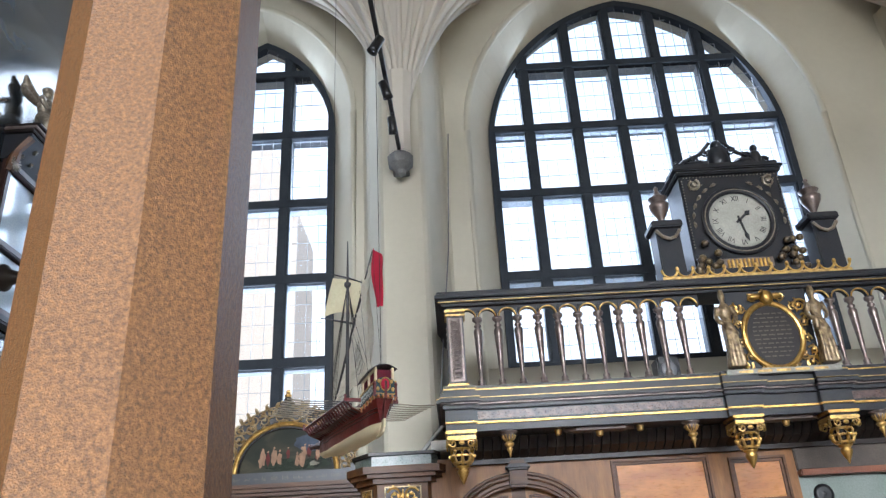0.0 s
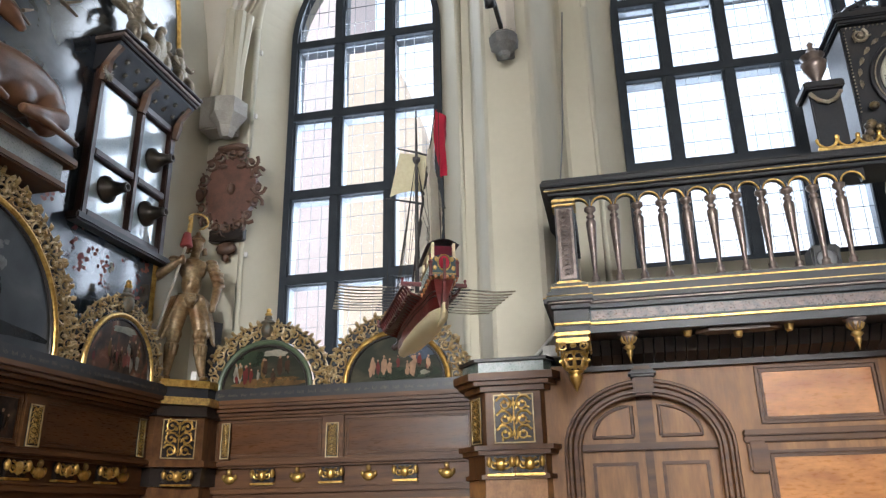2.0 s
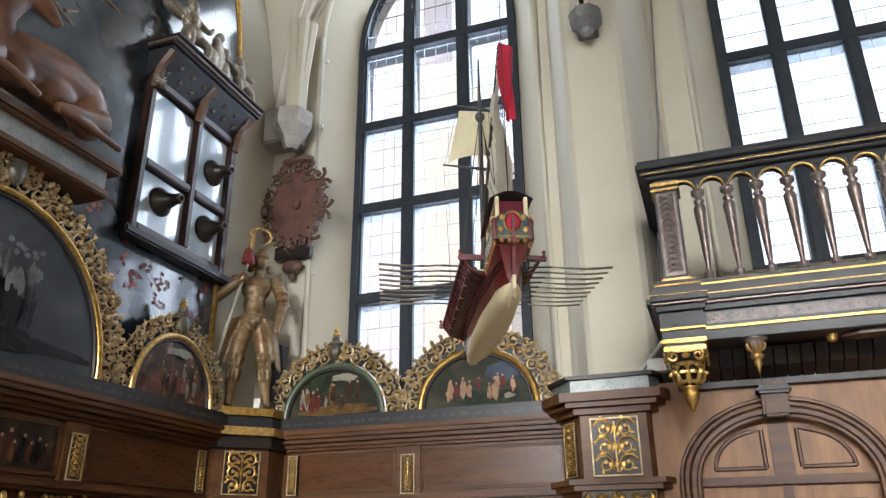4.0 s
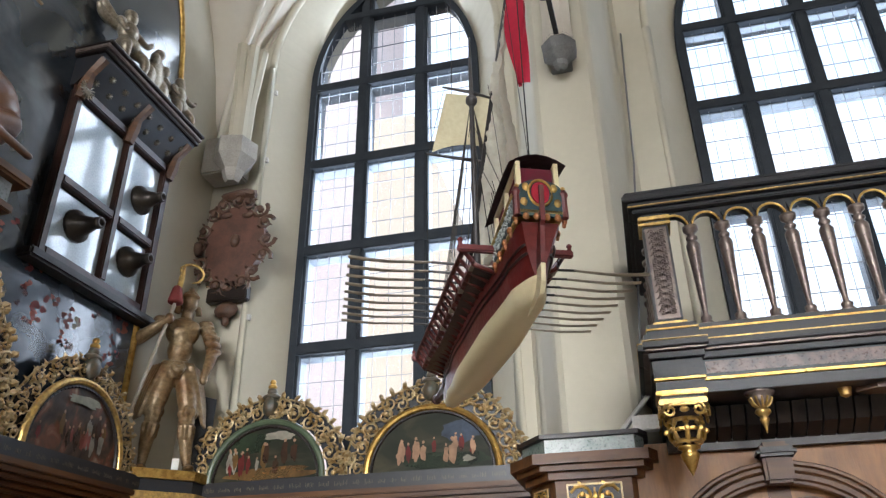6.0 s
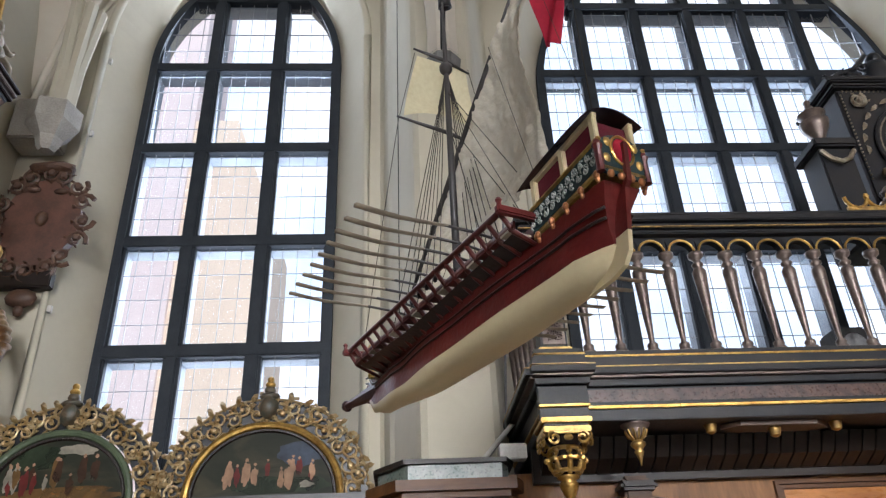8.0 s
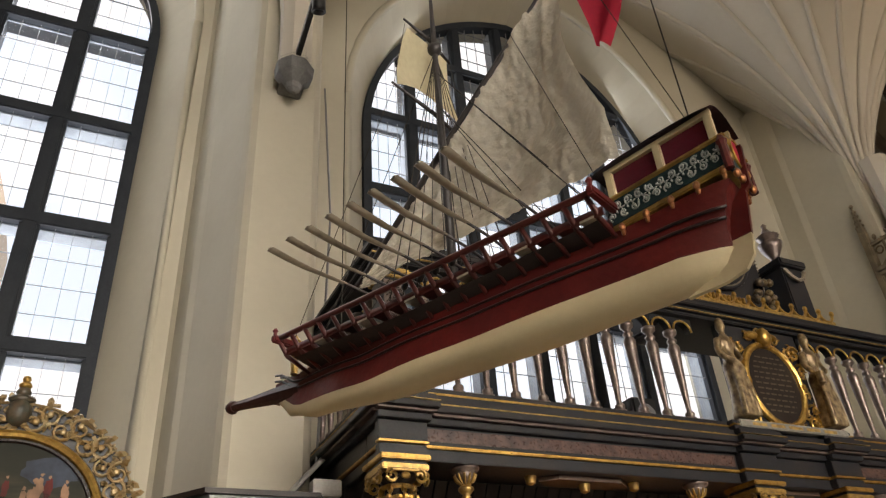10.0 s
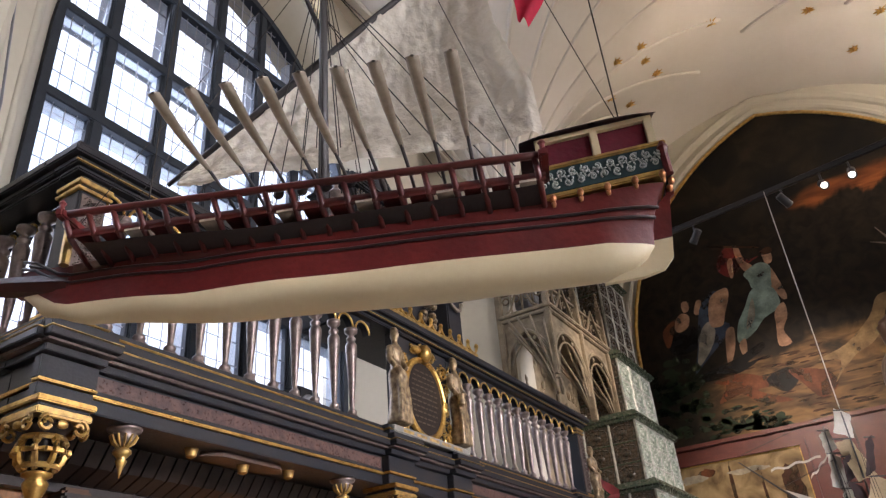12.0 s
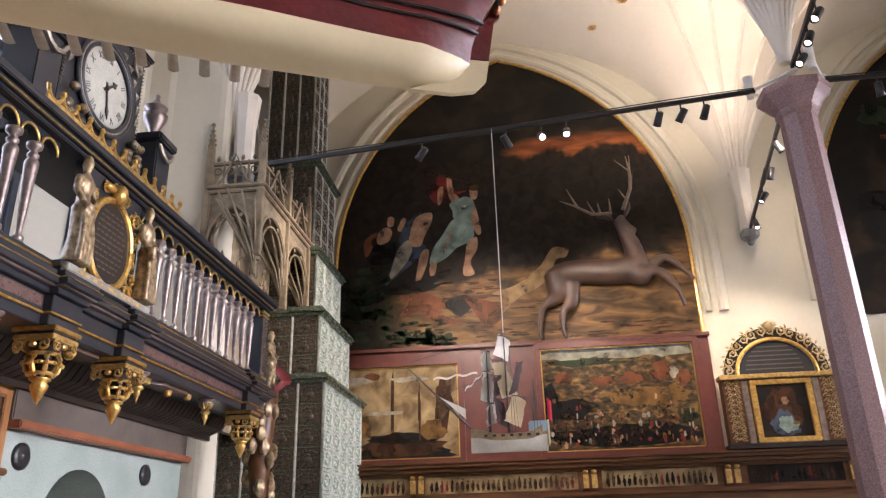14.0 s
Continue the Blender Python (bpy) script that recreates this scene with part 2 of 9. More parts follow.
def column(at, top, GRANITE=GRANITE, label="slender octagonal reddish granite column"):
    ob = base("column", pose(at[0], at[1], 0), label, "column", "granite columns")
    s = math.pi / 8
    c = 1 / math.cos(s)
    part("shaft", lathe(bmesh.new(), [(0.225 * c, 0.6), (0.21 * c, top - 0.4)], 8, start=s), GRANITE, ob)
    part("plinth", lathe(bmesh.new(), [(0.42 * c, 0), (0.42 * c, 0.35), (0.36 * c, 0.42), (0.3 * c, 0.6)], 8, start=s), GRANITE, ob)
    part("capital", lathe(bmesh.new(), [(0.215 * c, top - 0.4), (0.25 * c, top - 0.36), (0.25 * c, top - 0.3), (0.34 * c, top - 0.18), (0.42 * c, top - 0.1), (0.42 * c, top)], 8, start=s), GRANITE, ob)
    return ob


column(COLUMN_A, 6.9)
column(COLUMN_B, 6.9, MAUVE, "slender octagonal mauve granite column with moulded capital")
column((-0.6, -6.2), 6.9)
column((7.4, -6.8), 6.9)


# ---------------------------------------------------------------- ornament
def face(side, s, z, plane):
    """The frame of a thing on a wall: x to the right, y up, z out of the wall. s: place along the wall's axis."""
    right, out = {"N": ((1, 0, 0), (0, -1, 0)), "W": ((0, 1, 0), (1, 0, 0)), "E": ((0, -1, 0), (-1, 0, 0)), "S": ((-1, 0, 0), (0, 1, 0))}[side]
    at = {"N": (s, plane, z), "S": (s, plane, z), "W": (plane, s, z), "E": (plane, s, z)}[side]
    return Matrix(((right[0], 0, out[0], at[0]), (right[1], 0, out[1], at[1]), (0, 1, 0, at[2]), (0, 0, 0, 1)))


def leaf(bm, c, ang, size, z, lift):
    """A small curled leaf on a panel."""
    ca, sa = math.cos(ang), math.sin(ang)
    pts = [(0, 0, 0), (0.35, 0.22, lift), (0.75, 0.2, lift * 1.2), (1, 0, lift * 0.5), (0.7, -0.2, lift), (0.3, -0.2, lift)]
    v = [bm.verts.new((c[0] + size * (x * ca - y * sa), c[1] + size * (x * sa + y * ca), z + k)) for x, y, k in pts]
    mid = bm.verts.new((c[0] + size * 0.5 * ca, c[1] + size * 0.5 * sa, z + lift * 2))
    for i in range(6):
        bm.faces.new((v[i], v[(i + 1) % 6], mid))


def spiral(bm, c, start, r, turns, z, w, lift, hand=1, leaves=True):
    """One scroll of a carved tendril, thick at its root, with leaves on it."""
    pts, n = [], 12
    for i in range(n + 1):
        t = i / n
        a = start + hand * turns * 2 * math.pi * t
        rr = r * (1 - 0.8 * t)
        pts.append((c[0] + rr * math.cos(a), c[1] + rr * math.sin(a), z + lift * (0.6 + 0.6 * t)))
    tube(bm, pts, [w * (1 - 0.5 * i / n) for i in range(n + 1)], 5)
    blob(bm, pts[-1], w * 1.7, w * 1.7, w * 1.5, 6, 4)
    if leaves:
        for i in (2, 5, 8):
            x, y, _ = pts[i]
            a = math.atan2(y - c[1], x - c[0])
            leaf(bm, (x, y), a + 0.7 * hand, r * 0.55, z + lift * 0.4, lift * 0.8)


def scroll_panel(bm, w, h, z, rng, lift=0.006):
    """Mirrored tendrils that fill a panel of w x h round the origin."""
    rows = max(2, round(h / (w * 0.36)))
    r = min(w * 0.24, h / rows * 0.6)
    for k in range(rows):
        y = -h / 2 + h * (k + 0.5) / rows
        up = 1 if rng.random() < 0.6 else -1
        for m in (-1, 1):
            spiral(bm, (m * w * 0.25, y), math.pi / 2 - m * 1.2 * up, r, m * up * 1.2, z, r * 0.16, lift)
            leaf(bm, (m * w * 0.06, y - r * 0.5), math.pi / 2 - m * 0.6, r * 0.9, z, lift)
            leaf(bm, (m * w * 0.42, y + r * 0.7), math.pi / 2 + m * 0.9, r * 0.5, z, lift)
        blob(bm, (0, y, z + lift), r * 0.22, r * 0.4, lift * 1.6, 6, 4)
    tube(bm, [(0, -h / 2 * 0.95, z + lift * 0.5), (0, h / 2 * 0.95, z + lift * 0.5)], r * 0.09, 5)


def ellipse(a, b, t):
    return a * math.cos(t), b * math.sin(t)


def arc_band(bm, a, b, wdt, z0, z1, n=28, t0=0.0, t1=math.pi):
    """A flat arched band of width wdt outside the half ellipse a x b."""
    rings = []
    for i in range(n + 1):
        t = t0 + (t1 - t0) * i / n
        rings.append([bm.verts.new((*ellipse(a + w, b + w, t), z)) for w, z in ((0, z0), (0, z1), (wdt, z1), (wdt, z0))])
    for p, q in zip(rings, rings[1:]):
        for k in range(4):
            f = bm.faces.new((p[k], p[(k + 1) % 4], q[(k + 1) % 4], q[k]))
    bm.faces.new(rings[0])
    bm.faces.new(rings[-1][::-1])


def patch(bm, cx, cy, w, h, z, rng, n=11):
    """A flat irregular dab of paint."""
    vs = []
    n *= 2
    ph = rng.uniform(0, 50)
    for i in range(n):
        a = 2 * math.pi * i / n
        k = 0.95 + 0.45 * noise.noise((math.cos(a) * 1.6 + ph, math.sin(a) * 1.6, ph)) + 0.12 * rng.uniform(-1, 1)
        vs.append(bm.verts.new((cx + w / 2 * k * math.cos(a), cy + h / 2 * k * math.sin(a), z)))
    bm.faces.new(vs)


def shape(bm, pts, z):
    """A flat painted shape with a rounded outline."""
    vs, n = [], len(pts)
    for i in range(n):
        p = [Vector(pts[(i + k) % n]) for k in (-1, 0, 1, 2)]
        for j in range(4):
            t = j / 4
            q = 0.5 * (2 * p[1] + (p[2] - p[0]) * t + (2 * p[0] - 5 * p[1] + 4 * p[2] - p[3]) * t * t + (3 * p[1] - p[0] - 3 * p[2] + p[3]) * t ** 3)
            vs.append(bm.verts.new((q.x, q.y, z)))
    bm.faces.new(vs)


def canvas(name, stops, scale=2.0, detail=6, stretch=(1, 1, 1), rough=0.5, distort=0.6):
    """Old oil paint: dark tones of a ramp laid by warped noise, crackle in the relief, varnish gloss."""
    m = bpy.data.materials.new(name)
    m.use_nodes = True
    n, l = m.node_tree.nodes, m.node_tree.links
    p = n["Principled BSDF"]
    co, mp = n.new("ShaderNodeTexCoord"), n.new("ShaderNodeMapping")
    mp.inputs["Scale"].default_value = stretch
    l.new(co.outputs["Object"], mp.inputs[0])
    t = n.new("ShaderNodeTexNoise")
    t.inputs["Scale"].default_value, t.inputs["Detail"].default_value, t.inputs["Distortion"].default_value = scale, detail, distort
    l.new(mp.outputs[0], t.inputs["Vector"])
    r = n.new("ShaderNodeValToRGB")
    for i, (pos, col) in enumerate(stops):
        e = r.color_ramp.elements[i] if i < 2 else r.color_ramp.elements.new(pos)
        e.position, e.color = pos, (*col, 1)
    l.new(t.outputs[0], r.inputs[0])
    l.new(r.outputs[0], p.inputs["Base Color"])
    p.inputs["Roughness"].default_value = rough
    p.inputs["Specular IOR Level"].default_value = 0.5 if rough < 0.2 else 0.15
    p.inputs["Coat Weight"].default_value, p.inputs["Coat Roughness"].default_value = (0.8, 0.1) if rough < 0.2 else (0.0, 0.2)
    t2 = n.new("ShaderNodeTexNoise")
    t2.inputs["Scale"].default_value = 45
    l.new(co.outputs["Object"], t2.inputs["Vector"])
    b = n.new("ShaderNodeBump")
    b.inputs["Strength"].default_value, b.inputs["Distance"].default_value = 0.15, 0.004
    l.new(t2.outputs[0], b.inputs["Height"])
    l.new(b.outputs[0], p.inputs["Normal"])
    return m


def oil_dab(name, c):
    """Thin oil paint whose strokes let the ground show through."""
    m = mat(name, tuple(v * 0.9 for v in c), tuple(v * 0.35 for v in c), 0.5, scale=4, spec=0.15, bump=0.1, fine=30)
    n, l = m.node_tree.nodes, m.node_tree.links
    t, r, co = n.new("ShaderNodeTexNoise"), n.new("ShaderNodeMapRange"), n.new("ShaderNodeTexCoord")
    t.inputs["Scale"].default_value, t.inputs["Detail"].default_value = 3.0, 6
    r.inputs[1].default_value, r.inputs[2].default_value, r.inputs[3].default_value = 0.3, 0.52, 0.4
    l.new(co.outputs["Object"], t.inputs["Vector"])
    l.new(t.outputs[0], r.inputs[0])
    l.new(r.outputs[0], n["Principled BSDF"].inputs["Alpha"])
    return m


OIL_DARK = canvas("oil_dark", [(0.3, (0.006, 0.006, 0.007)), (0.8, (0.04, 0.025, 0.014)), (0.5, (0.009, 0.0075, 0.006))], 1.3)
OIL_GREEN = canvas("oil_green", [(0.3, (0.009, 0.011, 0.007)), (0.8, (0.085, 0.07, 0.038)), (0.52, (0.022, 0.024, 0.014))], 3.5, stretch=(0.5, 1.3, 1))
OIL_FIGHT = canvas("oil_battle", [(0.3, (0.018, 0.013, 0.01)), (0.8, (0.34, 0.26, 0.17)), (0.5, (0.07, 0.045, 0.03)), (0.62, (0.16, 0.06, 0.035))], 7, stretch=(1, 0.8, 1))
OIL_FRIEZE = canvas("oil_frieze", [(0.3, (0.008, 0.006, 0.005)), (0.8, (0.1, 0.06, 0.035)), (0.5, (0.022, 0.014, 0.01))], 6, rough=0.35)
OIL_TOWN = canvas("oil_town", [(0.3, (0.008, 0.007, 0.005)), (0.8, (0.36, 0.26, 0.12)), (0.5, (0.055, 0.038, 0.018)), (0.62, (0.15, 0.085, 0.03))], 9, stretch=(0.7, 1.2, 1))
OIL_SHIP = canvas("oil_harbour", [(0.28, (0.05, 0.03, 0.015)), (0.8, (0.42, 0.32, 0.17)), (0.48, (0.2, 0.14, 0.07))], 3.0)
OIL_GREY = canvas("oil_grey", [(0.3, (0.02, 0.023, 0.027)), (0.8, (0.11, 0.11, 0.105)), (0.5, (0.045, 0.05, 0.055))], 1.5, rough=0.35)
OIL_BLUE = canvas("painted_boards_blue", [(0.3, (0.016, 0.022, 0.03)), (0.75, (0.075, 0.095, 0.12)), (0.5, (0.032, 0.042, 0.056))], 1.6, rough=0.17)


def hunting_canvas():
    """Old landscape: dark wood above, broken ochre ground below, a sunset glowing between the trees."""
    m = canvas("oil_hunt", [(0.3, (0.006, 0.006, 0.006)), (0.8, (0.036, 0.024, 0.014)), (0.5, (0.011, 0.009, 0.007))], 1.3)
    n, l = m.node_tree.nodes, m.node_tree.links
    co, sep = n.new("ShaderNodeTexCoord"), n.new("ShaderNodeSeparateXYZ")
    l.new(co.outputs["Object"], sep.inputs[0])

    def math_node(op, a, b):
        q = n.new("ShaderNodeMath")
        q.operation = op
        for k, v in enumerate((a, b)):
            if isinstance(v, (int, float)):
                q.inputs[k].default_value = v
            else:
                l.new(v, q.inputs[k])
        return q.outputs[0]

    def noisy(scale, stretch, detail=6):
        mp, t = n.new("ShaderNodeMapping"), n.new("ShaderNodeTexNoise")
        mp.inputs["Scale"].default_value = stretch
        t.inputs["Scale"].default_value, t.inputs["Detail"].default_value, t.inputs["Distortion"].default_value = scale, detail, 0.8
        l.new(co.outputs["Object"], mp.inputs[0])
        l.new(mp.outputs[0], t.inputs["Vector"])
        return t.outputs[0]

    def ramp(v, lo, hi):
        q = n.new("ShaderNodeMapRange")
        q.interpolation_type = "SMOOTHSTEP"
        q.inputs[1].default_value, q.inputs[2].default_value = lo, hi
        l.new(v, q.inputs[0])
        return q.outputs[0]

    def over(colour, tones, mask):
        r = n.new("ShaderNodeValToRGB")
        for i, (pos, c) in enumerate(tones[1]):
            e = r.color_ramp.elements[i] if i < 2 else r.color_ramp.elements.new(pos)
            e.position, e.color = pos, (*c, 1)
        l.new(tones[0], r.inputs[0])
        x = n.new("ShaderNodeMix")
        x.data_type = "RGBA"
        l.new(mask, x.inputs[0])
        l.new(colour, x.inputs[6])
        l.new(r.outputs[0], x.inputs[7])
        return x.outputs[2]

    x, y = sep.outputs[0], sep.outputs[1]
    colour = n["Principled BSDF"].inputs["Base Color"].links[0].from_socket
    wobble = noisy(1.1, (1, 1, 1))
    # the sunset: strongest low behind the trees, towards the frame
    height = math_node("SUBTRACT", 1.0, math_node("MULTIPLY", math_node("ABSOLUTE", math_node("SUBTRACT", y, 3.85), 0.0), 1.7))
    side = ramp(math_node("ADD", x, math_node("MULTIPLY", wobble, 0.8)), -0.3, 1.3)
    glow = ramp(math_node("ADD", math_node("MULTIPLY", height, side), math_node("MULTIPLY", noisy(1.6, (0.7, 1.8, 1)), 0.5)), 0.55, 1.1)
    colour = over(colour, (noisy(2.2, (0.5, 2.0, 1)), [(0.3, (0.1, 0.03, 0.012)), (0.7, (0.36, 0.12, 0.03)), (0.5, (0.22, 0.07, 0.02))]), glow)
    # tree tops and hills that stand dark against it
    crowns = ramp(math_node("SUBTRACT", math_node("ADD", 3.25, math_node("MULTIPLY", noisy(1.5, (1.0, 0.4, 1)), 1.15)), y), -0.06, 0.1)
    colour = over(colour, (noisy(5, (1, 1, 1)), [(0.3, (0.006, 0.005, 0.004)), (0.8, (0.026, 0.017, 0.01))]), crowns)
    # the ground, rising towards the right
    edge = math_node("ADD", math_node("MULTIPLY", x, 0.12), math_node("ADD", 0.75, math_node("MULTIPLY", wobble, 1.35)))
    left = ramp(x, -2.6, -1.5)
    ground = math_node("MULTIPLY", ramp(math_node("SUBTRACT", edge, y), -0.12, 0.22), left)
    colour = over(colour, (noisy(2.6, (0.6, 1.9, 1), 8), [(0.3, (0.022, 0.014, 0.008)), (0.74, (0.27, 0.16, 0.065)), (0.44, (0.075, 0.042, 0.018)), (0.58, (0.16, 0.09, 0.034))]), ground)
    l.new(colour, n["Principled BSDF"].inputs["Base Color"])
    return m


OIL_HUNT = hunting_canvas()
PAINT = {k: oil_dab("paint_" + k, c) for k, c in dict(
    flesh=(0.52, 0.31, 0.19), ochre=(0.21, 0.115, 0.035), teal=(0.3, 0.4, 0.34), red=(0.2, 0.03, 0.025), orange=(0.3, 0.085, 0.02), brown=(0.07, 0.03, 0.014),
    green=(0.03, 0.045, 0.022), white=(0.42, 0.38, 0.3), blue=(0.07, 0.09, 0.13), black=(0.008, 0.007, 0.007), rose=(0.4, 0.13, 0.1), sky=(0.35, 0.34, 0.26), brick=(0.17, 0.06, 0.025), tan=(0.32, 0.21, 0.1), grey=(0.24, 0.25, 0.24)).items()}
IVORY = mat("ivory_carving", (0.48, 0.385, 0.225), (0.3, 0.185, 0.06), 0.42, 0.35, scale=13)
GILT = mat("worn_gilt", (0.68, 0.46, 0.14), (0.34, 0.22, 0.09), 0.36, 0.75, scale=26, bump=0.25)
SILVER = mat("silvered_carving", (0.36, 0.32, 0.25), (0.2, 0.16, 0.11), 0.4, 0.45, scale=24, bump=0.25)
BRONZE = mat("baluster_bronze", (0.24, 0.19, 0.165), (0.13, 0.1, 0.09), 0.33, 0.5, scale=14)
BLUEB = mat("dark_blue_wood", (0.016, 0.019, 0.025), (0.027, 0.025, 0.026), 0.36, scale=5, bump=0.08, spec=0.35)
DIAL = mat("dial", (0.42, 0.41, 0.35), (0.35, 0.34, 0.29), 0.5, scale=8)
GLASSM = bpy.data.materials.new("window_glass")
GLASSM.use_nodes = True
gn, gl = GLASSM.node_tree.nodes, GLASSM.node_tree.links
gt, gg, gm = gn.new("ShaderNodeBsdfTransparent"), gn.new("ShaderNodeBsdfGlossy"), gn.new("ShaderNodeMixShader")
gt.inputs[0].default_value = (0.97, 0.98, 1, 1)
gg.inputs["Roughness"].default_value = 0.08
gm.inputs[0].default_value = 0.06
gl.new(gt.outputs[0], gm.inputs[1])
gl.new(gg.outputs[0], gm.inputs[2])
gl.new(gm.outputs[0], gn["Material Output"].inputs[0])
# pale blue-grey that stands for sky light on the mullion sides
SKYLIT = mat("casing_paint", (0.34, 0.38, 0.42), (0.26, 0.29, 0.32), 0.6, scale=8)
LEAD = mat("lead", (0.34, 0.34, 0.35), None, 0.5)


# ---------------------------------------------------------------- outside the windows
def glow_material():
    m = bpy.data.materials.new("bright_sky")
    m.use_nodes = True
    n, l = m.node_tree.nodes, m.node_tree.links
    n.remove(n["Principled BSDF"])
    e = n.new("ShaderNodeEmission")
    t, r = n.new("ShaderNodeTexNoise"), n.new("ShaderNodeValToRGB")
    t.inputs["Scale"].default_value = 0.06
    co = n.new("ShaderNodeTexCoord")
    l.new(co.outputs["Object"], t.inputs["Vector"])
    r.color_ramp.elements[0].position, r.color_ramp.elements[0].color = 0.4, (0.8, 0.9, 1, 1)
    r.color_ramp.elements[1].position, r.color_ramp.elements[1].color = 0.55, (1, 1, 1, 1)
    l.new(t.outputs[0], r.inputs[0])
    l.new(r.outputs[0], e.inputs[0])
    e.inputs[1].default_value = 1.7
    l.new(e.outputs[0], n["Material Output"].inputs[0])
    return m


bm = bmesh.new()
bx(bm, -70, 80, 62, 62.5, -5, 90)
tagged(part("backdrop", bm, glow_material()), "bright hazy white sky beyond the windows", "sky", kind="structure")


def courtyard_house():
    ob = base("house", pose(-5.5, 17, 0), "pink plastered house across the courtyard", "house")
    pink = mat("pink_render", (0.84, 0.7, 0.66), (0.88, 0.78, 0.75), 0.9, scale=0.3)
    part("wall", bx(bmesh.new(), -16, -0.1, 0, 2.4, 0, 21), pink, ob)
    ochre = mat("ochre_render", (0.9, 0.76, 0.6), (0.86, 0.7, 0.54), 0.9, scale=0.3)
    bm = bmesh.new()
    prism(bm, [(-0.1, 0), (1.9, 0), (1.9, 10.4), (0.9, 13.2), (-0.1, 13.2)], "y", 0.1, 2.3)
    part("wing", bm, ochre, ob)
    bm = bmesh.new()
    prism(bm, [(-0.2, 21), (1.2, 22.2), (2.6, 21)], "x", -16.2, 0.05)
    part("roof", bm, mat("roof_tiles", (0.72, 0.56, 0.5), (0.64, 0.48, 0.43), 0.8), ob)
    for i in range(4):
        for k in range(4):
            w = part("window", bx(bmesh.new(), -12.6 + 2.9 * i, -11.5 + 2.9 * i, -0.02, 0.03, 2.4 + 3.6 * k, 4.4 + 3.6 * k, 0.02), mat("pale_window", (0.74, 0.72, 0.74), None, 0.4), ob)
    return ob


courtyard_house()


# ---------------------------------------------------------------- windows
def window(name, w, xs, zs, y, label):
    """Iron frame, mullions and transoms, and in every light a pane with its leading."""
    ob = base(name, pose(0, y, 0), label, "window", kind="structure")
    edge = arch_pts(w["x0"], w["x1"], w["zs"], w["za"], 18)

    def top(x):
        for (xa, za), (xb, zb) in zip(edge, edge[1:]):
            if xa <= x <= xb:
                return za + (zb - za) * (x - xa) / max(1e-6, xb - xa)
        return w["zs"]
    bm = bmesh.new()
    t = 0.085
    inner = arch_pts(w["x0"] + t, w["x1"] - t, w["zs"], w["za"] - t * 1.3, 18)
    o = [(w["x0"], w["z0"])] + edge + [(w["x1"], w["z0"])]
    i = [(w["x0"] + t, w["z0"] + t)] + inner + [(w["x1"] - t, w["z0"] + t)]
    loops = []
    for pts, yy in ((o, -0.07), (i, -0.07), (i, 0.07), (o, 0.07)):
        loops.append([bm.verts.new((x, yy, z)) for x, z in pts])
    n = len(o)
    for a in range(4):
        p, q = loops[a], loops[(a + 1) % 4]
        for k in range(n):
            bm.faces.new((p[k], p[(k + 1) % n], q[(k + 1) % n], q[k]))
    part("frame", bm, IRON, ob)
    for x in xs[1:-1]:
        bm = bx(bmesh.new(), x - 0.055, x + 0.055, -0.06, 0.17, w["z0"] + 0.01, top(x) - 0.02, 0.012)
        part("mullion", bm, IRON, ob)
    for z in zs[1:-1]:
        lim = [x for x, zz in edge if zz > z]
        a, b = (w["x0"], w["x1"]) if z <= w["zs"] else (min(lim), max(lim))
        part("transom", bx(bmesh.new(), a + 0.02, b - 0.02, -0.068, 0.16, z - 0.06, z + 0.06, 0.012), IRON, ob)
    for xa, xb in zip(xs, xs[1:]):
        for za, zb in zip(zs, zs[1:]):
            a, b, c = xa + 0.05, xb - 0.05, za + 0.055
            m = 8
            tops = [(a + (b - a) * k / m, min(zb - 0.055, top(a + (b - a) * k / m) - 0.1)) for k in range(m + 1)]
            tops = [(x, z) for x, z in tops if z > c + 0.02]
            if len(tops) < 3:
                continue
            bm = bmesh.new()
            prism(bm, [(tops[0][0], c)] + tops + [(tops[-1][0], c)], "y", 0.0, 0.006)
            pane = part("pane", bm, GLASSM, ob)
            pane.visible_shadow = False
            bm = bmesh.new()
            lo, hi = tops[0][0], tops[-1][0]
            for k in (1, 2, 3):
                x = a + (b - a) * k / 4
                if lo < x < hi:
                    zt = min(zb - 0.055, top(x) - 0.1)
                    bx(bm, x - 0.0017, x + 0.0017, -0.005, 0.01, c, zt)
            zz = c + 0.25
            while zz < max(z for _, z in tops) - 0.08:
                ok = [x for x, z in tops if z >= zz]
                if len(ok) > 1:
                    bx(bm, min(ok), max(ok), -0.005, 0.01, zz - 0.0017, zz + 0.0017)
                zz += 0.27
            if bm.faces:
                part("leading", bm, LEAD, pane)
            else:
                bm.free()
            # a sash frame of its own round each light
            bm = bmesh.new()
            for p, q in ((a, a + 0.032), (b - 0.032, b)):
                zt = min(zb - 0.055, top((p + q) / 2) - 0.1)
                if zt > c:
                    bx(bm, p, q, -0.03, 0.03, c, zt)
            bx(bm, a, b, -0.03, 0.03, c, c + 0.032)
            part("sash", bm, IRON, ob)
            # added pale boards behind the glass: the mullions' skylit sides, put into colour
            bm = bmesh.new()
            for p, q in ((a, a + 0.02), (b - 0.02, b)):
                zt = min(zb - 0.055, top((p + q) / 2) - 0.1)
                if zt > c:
                    bx(bm, p, q, 0.035, 0.21, c, zt)
            bx(bm, a, b, 0.035, 0.21, c, c + 0.02)
            if min(z for _, z in tops) > zb - 0.06:
                bx(bm, a, b, 0.035, 0.21, zb - 0.075, zb - 0.055)
